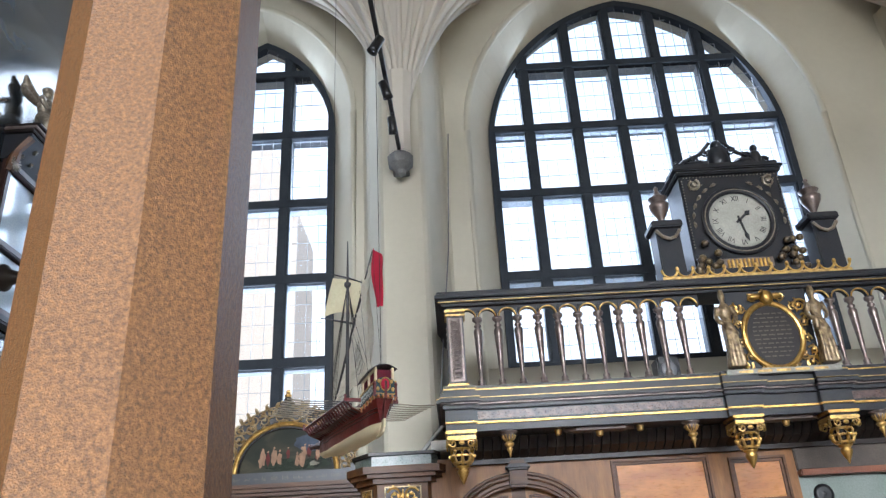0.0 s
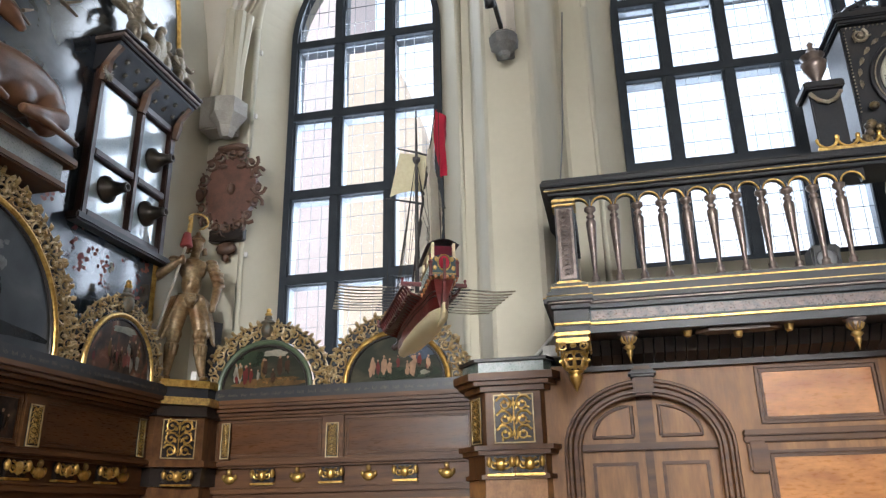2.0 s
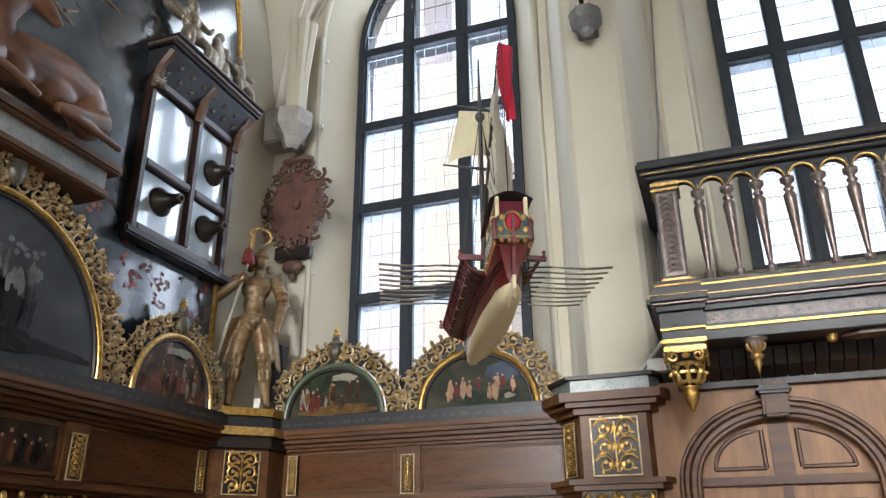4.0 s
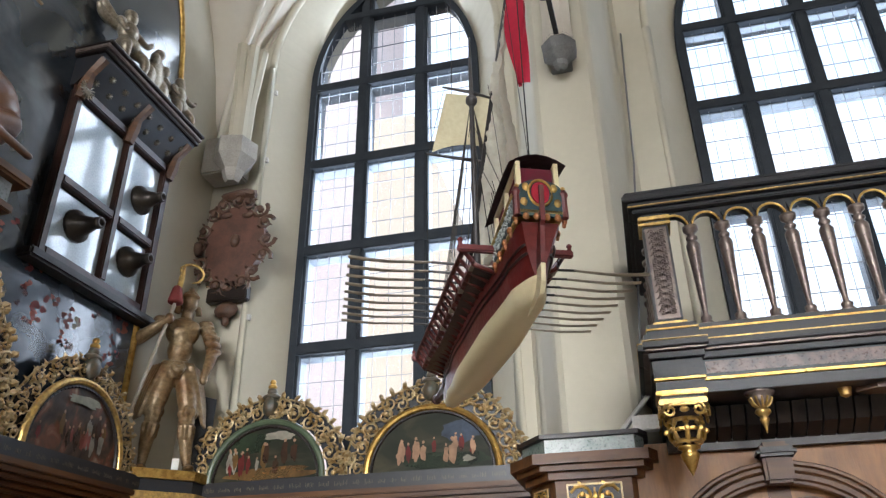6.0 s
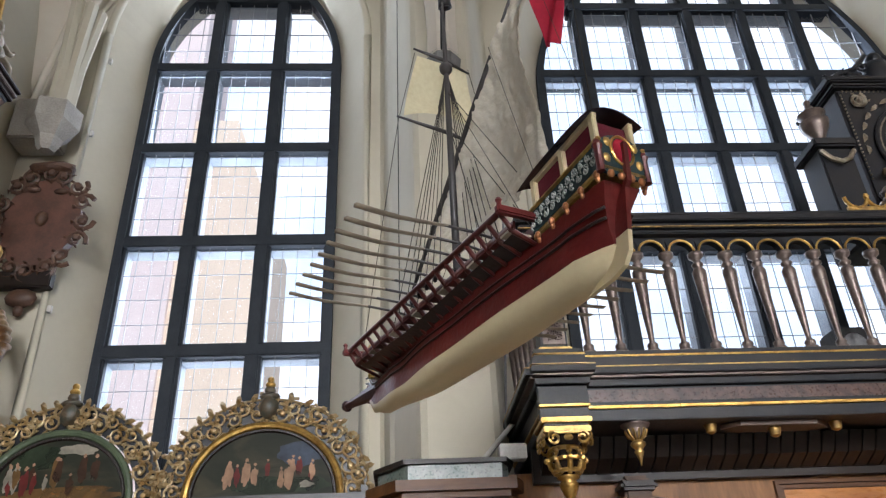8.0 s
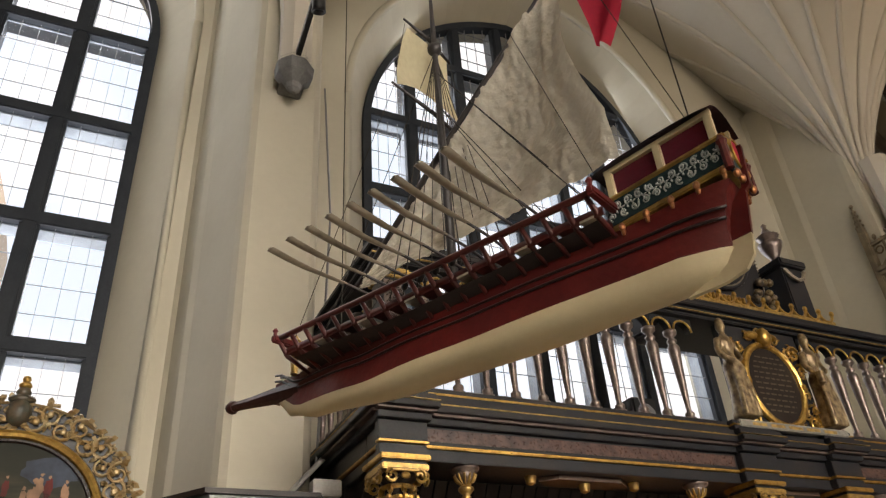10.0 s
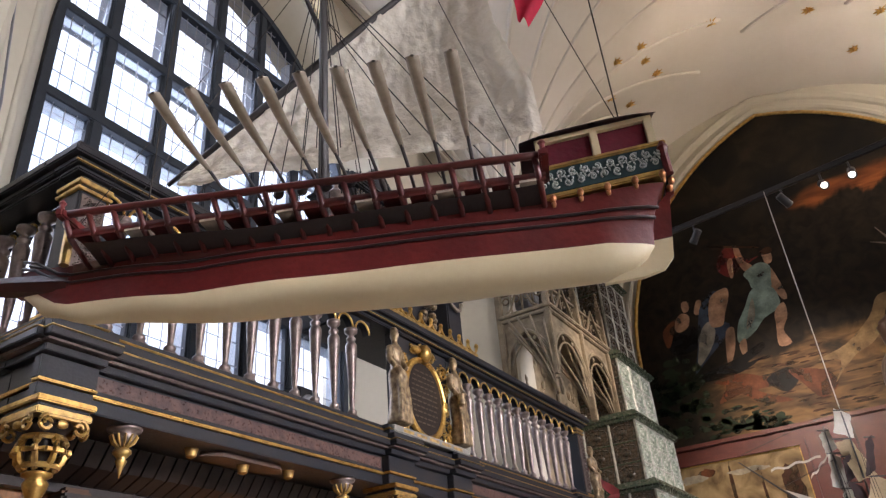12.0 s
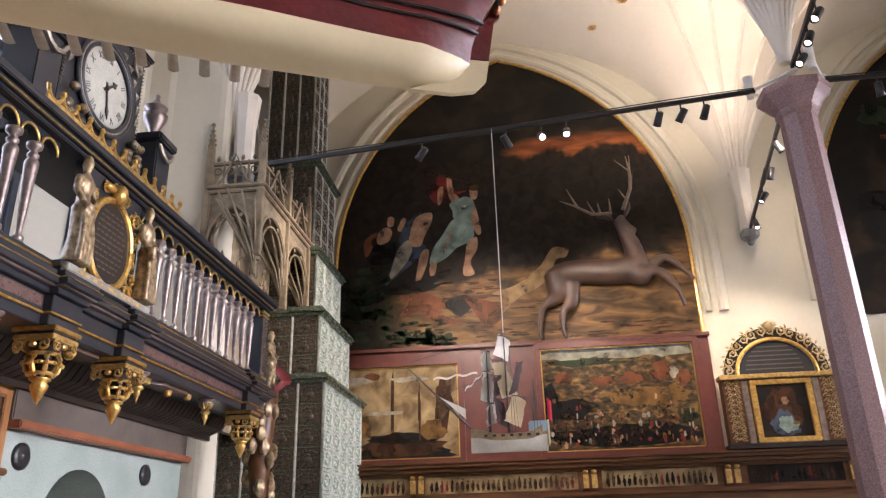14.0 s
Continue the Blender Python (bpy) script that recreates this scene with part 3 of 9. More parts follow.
            part("casing", bm, SKYLIT, ob)
    return ob


def jamb_roll(w):
    """The round moulding along the edge of a window's reveal."""
    g = 0.34
    pts = [(w["x0"] - g, 2.9)] + arch_pts(w["x0"] - g, w["x1"] + g, w["zs"], w["za"] + g) + [(w["x1"] + g, 2.9)]
    bm = bmesh.new()
    tube(bm, [(x, NORTH, z) for x, z in pts], 0.05, 10)
    tagged(part("trim", bm, PLASTER, smooth=True), "rounded plaster moulding round a window", "moulding", kind="structure")


jamb_roll(WIN1)
jamb_roll(WIN2)
W1X = [WIN1["x0"] + 0.03, -3.02, -2.26, WIN1["x1"] - 0.03]
W2X = [WIN2["x0"] + 0.03, 1.46, 2.19, 2.89, 3.61, 4.32, WIN2["x1"] - 0.03]
window("window_1", WIN1, W1X, [2.6, 4.35, 5.56, 6.76, 7.95, 9.1, 9.9], GLASS_Y, "tall pointed window of dark iron with leaded panes")
window("window_2", WIN2, W2X, [4.1, 5.42, 6.72, 7.85, 9.0, 10.4], GLASS_Y, "wide pointed window of dark iron with leaded panes")


# ---------------------------------------------------------------- piers, consoles, vault ribs
PIER = [(-1.15, 9.4), (-1.0, 9.2), (-0.95, 8.94), (-0.91, 8.86), (-0.75, 8.26), (-0.72, 8.19), (-0.67, 8.15), (-0.2, 8.15), (-0.15, 8.19), (-0.11, 8.28), (0.04, 8.86), (0.08, 8.94), (0.12, 9.2), (0.3, 9.4)]


def pier(name, pts):
    bm = bmesh.new()
    prism(bm, pts, "z", 0, 9.3)
    return tagged(part(name, bm, PLASTER), "cream plastered wall pier with stepped edges", "pier", kind="structure")


pier("pier", PIER)
pier("pier", [(x + 7.95, y) for x, y in PIER])
CONSOLES = [(-0.435, 7.98, 6.32), (7.5, 7.98, 6.32), (11.6, -0.03, 6.5), (-4.27, 8.95, 6.5), (WEST + 0.15, 0.9, 6.4)]
for cx, cy, cz in CONSOLES:
    ob = base("stone_console", pose(cx, cy, cz), "grey stone corbel carrying the vault ribs", "corbel", "vault corbels")
    if cx < -4.0 and cy > 5:
        part("corbel", lathe(bmesh.new(), [(0.07, -0.34), (0.1, -0.3), (0.13, -0.2), (0.25, -0.05), (0.25, 0.16), (0.19, 0.2), (0.14, 0.24)], 6, start=0.25), STONE, ob)
        for a in (-1.4, -0.75, -0.1):
            bm = bmesh.new()
            tube(bm, [(0.1 * math.cos(a), 0.1 * math.sin(a), 0.2), (0.11 * math.cos(a), 0.11 * math.sin(a), 0.7), (0.2 * math.cos(a), 0.2 * math.sin(a), 1.5)], 0.075, 8)
            part("rib_springer", bm, PLASTER, ob, smooth=True)
        part("back_block", bx(bmesh.new(), -0.4, 0.05, -0.05, 0.28, -0.2, 0.3, 0.02), STONE, ob)
        continue
    k = 1.0
    part("corbel", lathe(bmesh.new(), [(0.02 * k, -0.2 * k), (0.06 * k, -0.17 * k), (0.07 * k, -0.12 * k), (0.16 * k, -0.04 * k), (0.17 * k, 0.06 * k), (0.14 * k, 0.09 * k), (0.15 * k, 0.12 * k)], 8, start=math.pi / 8), STONE_BACKLIT, ob)
    part("rib_springer", lathe(bmesh.new(), [(0.15 * k, 0.1 * k), (0.14 * k, 0.4), (0.15 * k, 0.8), (0.2 * k, 1.3)], 8, start=math.pi / 8), VAULT, ob, smooth=True)
    part("back_block", bx(bmesh.new(), -0.1, 0.1, 0.0, 0.26, -0.1, 0.12, 0.01) if abs(cx) < 10 and cx > -4 else bx(bmesh.new(), -0.1, 0.1, -0.1, 0.1, -0.08, 0.12, 0.01), STONE_BACKLIT, ob)


def vault_ribs():
    bm = bmesh.new()
    for (sx, sy), zs in zip(SUPPORTS, SPRINGS):
        for k in range(20):
            a = 2 * math.pi * k / 20 + 0.07
            pts = []
            for i in range(26):
                d = 0.03 + 4.2 * (i / 25) ** 1.5
                x, y = sx + d * math.cos(a), sy + d * math.sin(a)
                if not (WEST + 0.02 < x < EAST - 0.02 and SOUTH < y < NORTH):
                    break
                own = vault_one(x, y, sx, sy, zs)
                if own > vault_z(x, y) + 0.03:
                    break
                pts.append((x, y, own - 0.015))
            if len(pts) > 4:
                tube(bm, pts, [0.045 - 0.012 * i / len(pts) for i in range(len(pts))], 5)
    ob = part("vault_ribs", bm, VAULT)
    return tagged(ob, "cream plaster ribs fanning over the vault", "vault ribs", kind="structure")


vault_ribs()


def star(x, y):
    bm = bmesh.new()
    n = 16
    ring = [bm.verts.new(((0.13 if i % 2 else 0.045) * math.cos(2 * math.pi * i / n), (0.13 if i % 2 else 0.045) * math.sin(2 * math.pi * i / n), 0)) for i in range(n)]
    tip, back = bm.verts.new((0, 0, -0.06)), bm.verts.new((0, 0, 0.03))
    for i in range(n):
        bm.faces.new((ring[i], ring[(i + 1) % n], tip))
        bm.faces.new((ring[(i + 1) % n], ring[i], back))
    ob = part("ceiling_star", bm, GOLD)
    ob.matrix_world = pose(x, y, vault_z(x, y) - 0.01, 0, 0, random.uniform(0, 40))
    return tagged(ob, "small gilded eight-pointed star on the vault", "star", "vault stars")


for x, y in ((8.2, 6.0), (8.38, 5.58), (8.83, 5.65), (9.45, 5.6), (9.9, 6.3), (9.05, 6.45), (9.05, 4.43), (9.6, 2.95), (10.0, 1.95), (10.75, 2.45), (6.2, 4.6), (5.0, 5.4), (3.4, 4.6), (-2.6, 5.0), (3.5, 1.0)):
    star(x, y)


# ---------------------------------------------------------------- statues
def smooth_line(pts, r, k=5):
    """A rounder line through the points, with its radii."""
    pts = [Vector(p) for p in pts]
    r = list(r) if isinstance(r, (list, tuple)) else [r] * len(pts)
    out, rad = [], []
    for i in range(len(pts) - 1):
        p0, p1, p2, p3 = pts[max(0, i - 1)], pts[i], pts[i + 1], pts[min(len(pts) - 1, i + 2)]
        for j in range(k):
            t = j / k
            out.append(0.5 * (2 * p1 + (p2 - p0) * t + (2 * p0 - 5 * p1 + 4 * p2 - p3) * t * t + (3 * p1 - p0 - 3 * p2 + p3) * t ** 3))
            rad.append(r[i] + (r[i + 1] - r[i]) * (t * t * (3 - 2 * t)))
    return out + [pts[-1]], rad + [r[-1]]


def figure(name, m, height, material, label, limbs, category="statue", voxel=0.013, soft=9):
    """One plain carved figure grown together from lumps and tapered limbs."""
    bm = bmesh.new()
    for kind, *q in limbs:
        if kind == "b":
            blob(bm, *q, 20, 14)
        else:
            tube(bm, *smooth_line(q[0], q[1]), 22)
    ob = part(name, bm, material, smooth=True)
    ob.matrix_world = m @ Matrix.Diagonal((height, height, height, 1))
    r = ob.modifiers.new("grow", "REMESH")
    r.mode, r.voxel_size, r.use_smooth_shade = "VOXEL", voxel, True
    sm = ob.modifiers.new("soften", "SMOOTH")
    sm.factor, sm.iterations = 0.5, soft
    return tagged(ob, label, category)


def body_limbs(robe=False, arm=1):
    """Proportions of a standing figure one unit high, facing +z in wall space (x right, y up)."""
    q = [("b", (0, 0.93, 0.0), 0.055, 0.075, 0.06), ("b", (0, 0.99, -0.005), 0.05, 0.03, 0.05), ("t", [(0, 0.88, 0), (0, 0.83, 0)], 0.035),
         ("b", (0, 0.73, 0), 0.11, 0.12, 0.075), ("b", (0, 0.6, 0), 0.085, 0.1, 0.065), ("b", (0, 0.52, 0), 0.1, 0.09, 0.075),
         ("t", [(-0.11, 0.79, 0), (-0.16, 0.66, 0.01), (-0.13, 0.56, 0.08 * arm)], [0.045, 0.036, 0.03]),
         ("t", [(0.11, 0.79, 0), (0.17, 0.67, 0.0), (0.1, 0.58, 0.09)], [0.045, 0.036, 0.03])]
    if robe:
        q += [("t", [(0.0, 0.55, 0), (0.01, 0.3, 0.01), (0.0, 0.02, 0.0)], [0.1, 0.105, 0.135])]
        q += [("t", [(x, 0.55, 0.05), (x * 1.3, 0.3, 0.1), (x * 1.6, 0.02, 0.1)], [0.02, 0.03, 0.035]) for x in (-0.06, -0.02, 0.03, 0.07)]
        q += [("t", [(-0.12, 0.6, 0.03), (0.0, 0.5, 0.1), (0.12, 0.42, 0.06)], [0.03, 0.04, 0.03])]
    else:
        q += [("t", [(-0.05, 0.5, 0), (-0.08, 0.28, 0.03), (-0.09, 0.05, 0)], [0.072, 0.056, 0.036]), ("t", [(0.05, 0.5, 0), (0.09, 0.28, 0.02), (0.1, 0.05, 0.02)], [0.072, 0.056, 0.036]),
              ("b", (-0.09, 0.02, 0.04), 0.04, 0.022, 0.075), ("b", (0.11, 0.02, 0.06), 0.04, 0.022, 0.075), ("b", (-0.08, 0.28, 0.04), 0.06, 0.04, 0.06), ("b", (0.09, 0.28, 0.035), 0.06, 0.04, 0.06)]
    return q


# ---------------------------------------------------------------- wainscot and lunettes
def gilt_bracket(m, w=0.26):
    """A gilded carved bracket on the frieze."""
    ob = base("gilt_bracket", m, "gilded carved frieze bracket with scrolls", "bracket", "gilded frieze brackets")
    part("block", bx(bmesh.new(), -w / 2, w / 2, -0.075, 0.075, 0, 0.05, 0.012), DARK, ob)
    bm = bmesh.new()
    for k in (-1, 1):
        spiral(bm, (k * w * 0.26, 0.0), math.pi / 2, 0.055, k * 1.2, 0.05, 0.011, 0.02, leaves=False)
        blob(bm, (k * w * 0.46, 0.02, 0.06), 0.03, 0.05, 0.03, 8, 5)
    blob(bm, (0, 0.0, 0.07), 0.05, 0.06, 0.035, 8, 6)
    bx(bm, -w / 2 - 0.01, w / 2 + 0.01, -0.1, -0.078, 0, 0.075, 0.006)
    part("carving", bm, GOLD, ob, smooth=True)
    return ob


def gilt_boss(m):
    """A small gilded shield with a knob on it."""
    ob = base("gilt_boss", m, "small gilded shield boss on brown panelling", "ornament", "gilded shield bosses")
    bm = bmesh.new()
    blob(bm, (0, 0, 0.02), 0.075, 0.055, 0.03, 10, 6)
    blob(bm, (-0.07, 0.02, 0.015), 0.025, 0.035, 0.02)
    blob(bm, (0.07, 0.02, 0.015), 0.025, 0.035, 0.02)
    part("shield", bm, GOLD, ob, smooth=True)
    bm = bmesh.new()
    blob(bm, (0, 0.08, 0.025), 0.03, 0.034, 0.025)
    blob(bm, (0, 0.118, 0.02), 0.016, 0.016, 0.016)
    part("knob", bm, GILT, ob, smooth=True)
    return ob


def gold_plaque(m, w, h, rng, ground=None, label="dark plaque with gilded openwork tendrils"):
    ob = base("gilt_plaque", m, label, "plaque", "gilded plaques")
    part("ground", bx(bmesh.new(), -w / 2, w / 2, -h / 2, h / 2, 0, 0.012), DARK, ob)
    bm = bmesh.new()
    e = 0.012
    for a in ((-w / 2, w / 2, -h / 2, -h / 2 + e), (-w / 2, w / 2, h / 2 - e, h / 2), (-w / 2, -w / 2 + e, -h / 2 + e, h / 2 - e), (w / 2 - e, w / 2, -h / 2 + e, h / 2 - e)):
        bx(bm, *a, 0.012, 0.022)
    part("border", bm, ground or IVORY, ob)
    bm = bmesh.new()
    scroll_panel(bm, w - 0.03, h - 0.04, 0.013, rng)
    part("tendril_carving", bm, GOLD, ob, smooth=True)
    return ob


def panelling(name, m, length, label, pilasters, dark=False):
    """A length of wall panelling: boards, panels, ledges, cornice. x runs along it from 0, y is height, z out of the wall."""
    ob = base(name, m, label, "wall panelling", kind="structure")
    part("boards", bx(bmesh.new(), 0, length, 0, 2.72, -0.2, 0.0), OAK, ob)
    for y0, y1, d in ((0.0, 0.12, 0.05), (0.7, 0.76, 0.03), (1.68, 1.735, 0.06), (1.735, 1.76, 0.08), (1.955, 1.98, 0.07), (1.98, 2.02, 0.12), (2.02, 2.04, 0.09),
                      (2.5, 2.53, 0.05), (2.53, 2.57, 0.09), (2.57, 2.61, 0.15), (2.61, 2.65, 0.19), (2.65, 2.7, 0.21)):
        part("moulding", bx(bmesh.new(), 0, length, y0, y1, 0, d, 0.008), OAK, ob)
    part("inscription_board", bx(bmesh.new(), 0, length, 2.7, 2.83, 0, 0.17), BLUEB, ob, "dark board with faded gilt lettering")
    bm = bmesh.new()
    rng = random.Random(length)
    x = 0.1
    while x < length - 0.15:
        w = rng.uniform(0.05, 0.14)
        for k in range(int(w / 0.014)):
            hh, lo = rng.uniform(0.014, 0.04), rng.uniform(-0.006, 0.004)
            bx(bm, x + k * 0.014, x + k * 0.014 + rng.uniform(0.003, 0.007), 2.745 + lo, 2.745 + hh, 0.17, 0.1708)
        x += w + 0.035
    part("lettering", bm, FAINT, ob)
    cuts = [0.0] + sorted(pilasters) + [length]
    for a, b in zip(cuts, cuts[1:]):
        if b - a > 0.4:
            bm = bmesh.new()
            x0, x1 = a + 0.14, b - 0.14
            for t, d in ((0, 0.02), (0.02, 0.012)):
                for q in ((x0 + t, x1 - t, 2.07 + t, 2.085 + t), (x0 + t, x1 - t, 2.46 - t, 2.475 - t), (x0 + t, x0 + t + 0.015, 2.085 + t, 2.46 - t), (x1 - t - 0.015, x1 - t, 2.085 + t, 2.46 - t)):
                    bx(bm, *q, 0, d)
            part("panel_moulding", bm, OAK, ob)
            part("panel", bx(bmesh.new(), x0 + 0.04, x1 - 0.04, 2.11, 2.435, 0, 0.006), OAKR, ob, "smooth reddish brown panel")
            bm = bmesh.new()
            bx(bm, x0, x1, 0.85, 1.6, 0, 0.018, 0.01)
            part("lower_panel", bm, OAKL, ob)
    for x in pilasters:
        part("pilaster", bx(bmesh.new(), x - 0.13, x + 0.13, 2.04, 2.5, 0, 0.035, 0.008), OAK, ob)
    return ob


FAINT = mat("faint_lettering", (0.09, 0.07, 0.045), None, 0.5)
OAKR = mat("oak_red", (0.105, 0.042, 0.014), (0.06, 0.023, 0.008), 0.3, scale=1.8, bump=0.06, fine=12, spec=0.3, stretch=(1, 7, 4))
rng = random.Random(5)
NP = 9.05
panelling("panelling", face("N", WEST, 0, NP), 3.72, "dark brown oak panelling under the lunettes", [0.42, 2.01])
WP = -4.58
panelling("panelling", face("W", -4.0, 0, WP), 12.55, "dark brown oak panelling along the side wall", [2.0, 4.2, 6.2, 8.3, 10.63])
gold_plaque(face("N", -2.69, 2.23, NP - 0.036), 0.15, 0.38, rng)
for y in (6.63, 4.3, 2.2):
    gold_plaque(face("W", y, 2.23, WP + 0.036), 0.16, 0.36, rng)
for x in (-3.5, -2.69, -1.85):
    gilt_bracket(face("N", x, 1.87, NP - 0.001))
for x in (-3.92, -3.1, -2.27, -1.4):
    gilt_boss(face("N", x, 1.84, NP - 0.001))
for k in range(7):
    gilt_bracket(face("W", 4.1 + 0.6 * k, 1.87, WP + 0.001))
    gilt_boss(face("W", 4.4 + 0.6 * k, 1.84, WP + 0.001))


def lunette(m, a, b, oil, dabs, label, band=0.2, rim=None, head=True, seed=1):
    """A half-round painting in a rounded rim with a carved openwork crest."""
    rng = random.Random(seed)
    ob = base("lunette_painting", m, label, "painting", "lunette paintings")
    bm = bmesh.new()
    pts = [ellipse(a, b, math.pi * i / 28) for i in range(29)]
    prism(bm, pts, "z", 0, 0.04)
    part("canvas", bm, oil, ob)
    for i, (col, x, y, w, h) in enumerate(dabs):
        bm = bmesh.new()
        patch(bm, x, y, w, h, 0.0415 + 0.0004 * i, rng)
        part("paint_patch", bm, PAINT[col], ob)
    bm = bmesh.new()
    tube(bm, [(*ellipse(a + 0.012, b + 0.012, math.pi * i / 32), 0.05) for i in range(33)], 0.03, 8)
    part("rim", bm, rim or GILT, ob, smooth=True)
    bm = bmesh.new()
    arc_band(bm, a - 0.03, b - 0.03, 0.025, 0.03, 0.05)
    part("inner_moulding", bm, DARK, ob)
    bm = bmesh.new()
    arc_band(bm, a + 0.05, b + 0.05, band * 0.92, 0.0, 0.02)
    part("crest_board", bm, BLUEB, ob)
    bm = bmesh.new()
    tube(bm, [(*ellipse(a - 0.03, b - 0.03, math.pi * i / 32), 0.045) for i in range(33)], 0.016, 6)
    for i in range(40):
        blob(bm, (*ellipse(a - 0.03, b - 0.03, math.pi * (i + 0.5) / 40), 0.052), 0.014, 0.014, 0.014, 5, 4)
    part("rope_moulding", bm, DARK, ob, smooth=True)
    bm = bmesh.new()
    n = max(14, int((a + b) * 21))
    tube(bm, [(*ellipse(a + 0.05 + band * 0.93, b + 0.05 + band * 0.93, math.pi * i / 40), 0.022) for i in range(41)], 0.009, 5)
    for i in range(n):
        t = math.pi * (i + 0.5) / n
        x, y = ellipse(a + 0.05 + band * (0.3 + 0.35 * (i % 2)), b + 0.05 + band * (0.3 + 0.35 * (i % 2)), t)
        r = band * (0.34 + 0.12 * rng.random())
        spiral(bm, (x, y), t + rng.uniform(-1, 1), r, (1 if i % 2 else -1) * 1.25, 0.02, r * 0.17, 0.025)
        leaf(bm, ellipse(a + 0.05 + band * 0.8, b + 0.05 + band * 0.8, t + 0.05), t + rng.uniform(-0.8, 0.8), band * 0.5, 0.02, 0.03)
        for lv in (0.05, 0.35, 0.55, 0.75):
            leaf(bm, ellipse(a + 0.05 + band * lv, b + 0.05 + band * lv, t + rng.uniform(-0.06, 0.06)), rng.uniform(0, 6.28), band * rng.uniform(0.28, 0.42), 0.02, 0.025)
    part("carved_crest", bm, IVORY, ob, "pale carved and gilded foliage crest", smooth=True)
    if head:
        bm = bmesh.new()
        y = b + 0.05 + band * 0.55
        blob(bm, (0, y, 0.05), 0.075, 0.1, 0.07, 10, 7, 0.15)
        blob(bm, (0, y + 0.09, 0.045), 0.09, 0.035, 0.06, 10, 5)
        blob(bm, (0, y + 0.14, 0.04), 0.05, 0.045, 0.045, 8, 5)
        part("head_ornament", bm, BUST, ob, "dark carved bearded head with a hat", smooth=True)
        bm = bmesh.new()
        blob(bm, (0, y + 0.19, 0.04), 0.045, 0.03, 0.04, 8, 5)
        blob(bm, (0, y + 0.235, 0.04), 0.03, 0.03, 0.03, 8, 5)
        part("gilt_knob", bm, GOLD, ob, smooth=True)
    return ob


BUST = mat("bust_paint", (0.11, 0.075, 0.045), (0.05, 0.06, 0.045), 0.42, scale=18, bump=0.3)


def crowd(rng, a, b, n, cols, hmin=0.12, hmax=0.24, y0=0.04):
    out = []
    for i in range(n):
        x = rng.uniform(-0.82, 0.82) * a
        h = rng.uniform(hmin, hmax)
        y = y0 + rng.uniform(0, 0.12) * b * 2
        if (x / a) ** 2 + ((y + h) / b) ** 2 < 0.9:
            c = rng.choice(cols)
            out.append((c, x, y + h * 0.4, h * 0.3, h * 0.85))
            out.append(("flesh", x, y + h * 0.88, h * 0.13, h * 0.15))
    return out


rng = random.Random(8)
d1 = [("ochre", 0.1, 0.06, 0.9, 0.1), ("green", -0.2, 0.36, 0.5, 0.2), ("white", 0.12, 0.4, 0.3, 0.08)] + crowd(rng, 0.55, 0.5, 16, ["red", "brown", "ochre", "white"])
lunette(face("N", -3.5, 2.83, NP - 0.09), 0.55, 0.52, OIL_GREEN, d1, "half-round old painting in a green and gilt carved frame", 0.2, mat("green_rim", (0.09, 0.12, 0.07), None, 0.4), seed=2)
d2 = [("green", 0.1, 0.08, 0.9, 0.14), ("blue", 0.3, 0.32, 0.4, 0.2)] + crowd(rng, 0.55, 0.5, 13, ["flesh", "flesh", "white", "red"]) + [("white", 0.33, 0.08, 0.14, 0.06)]
lunette(face("N", -1.93, 2.83, NP - 0.09), 0.58, 0.54, OIL_GREEN, d2, "half-round old painting in a gilt rope frame with carving", 0.2, GOLD, seed=3)
d3 = crowd(rng, 0.55, 0.5, 22, ["red", "brown", "white", "rose", "ochre"]) + [("sky", 0, 0.44, 0.4, 0.08)]
lunette(face("W", 7.56, 2.83, WP + 0.09), 0.54, 0.58, OIL_FIGHT, d3, "half-round battle painting in a gilt carved frame", 0.16, GILT, seed=4)
for ya, yb in ((4.46, 6.47), (2.4, 4.14)):
    ob = base("frieze_picture", face("W", (ya + yb) / 2, 2.27, WP + 0.007), "long dark painted frieze with a crowd of figures", "painting", "frieze pictures")
    w = (yb - ya) / 2
    part("canvas", bx(bmesh.new(), -w + 0.04, w - 0.04, -0.165, 0.165, 0, 0.012), OIL_FRIEZE, ob)
    fr = random.Random(int(ya * 10))
    for i in range(26):
        x, h = -w + 0.12 + (2 * w - 0.24) * i / 25 + fr.uniform(-0.02, 0.02), fr.uniform(0.17, 0.26)
        bm = bmesh.new()
        patch(bm, x, -0.15 + h * 0.45, h * 0.3, h * 0.85, 0.0125 + 0.0003 * (i % 4), fr, 9)
        part("painted_shape", bm, PAINT[fr.choice(["brown", "brick", "brown", "red", "black"])], ob)
        bm = bmesh.new()
        patch(bm, x + 0.01, -0.15 + h * 0.92, h * 0.14, h * 0.15, 0.014 + 0.0003 * (i % 4), fr, 7)
        part("painted_shape", bm, PAINT["flesh"], ob)
d4 = crowd(rng, 1.0, 0.7, 12, ["white", "brown", "blue"], 0.2, 0.34, 0.4) + [("ochre", 0.1, 0.12, 1.9, 0.14)]
r = random.Random(8)
riders = [("black", 0.0, 0.12, 1.7, 0.2), ("black", -0.1, 0.42, 0.9, 0.3)]
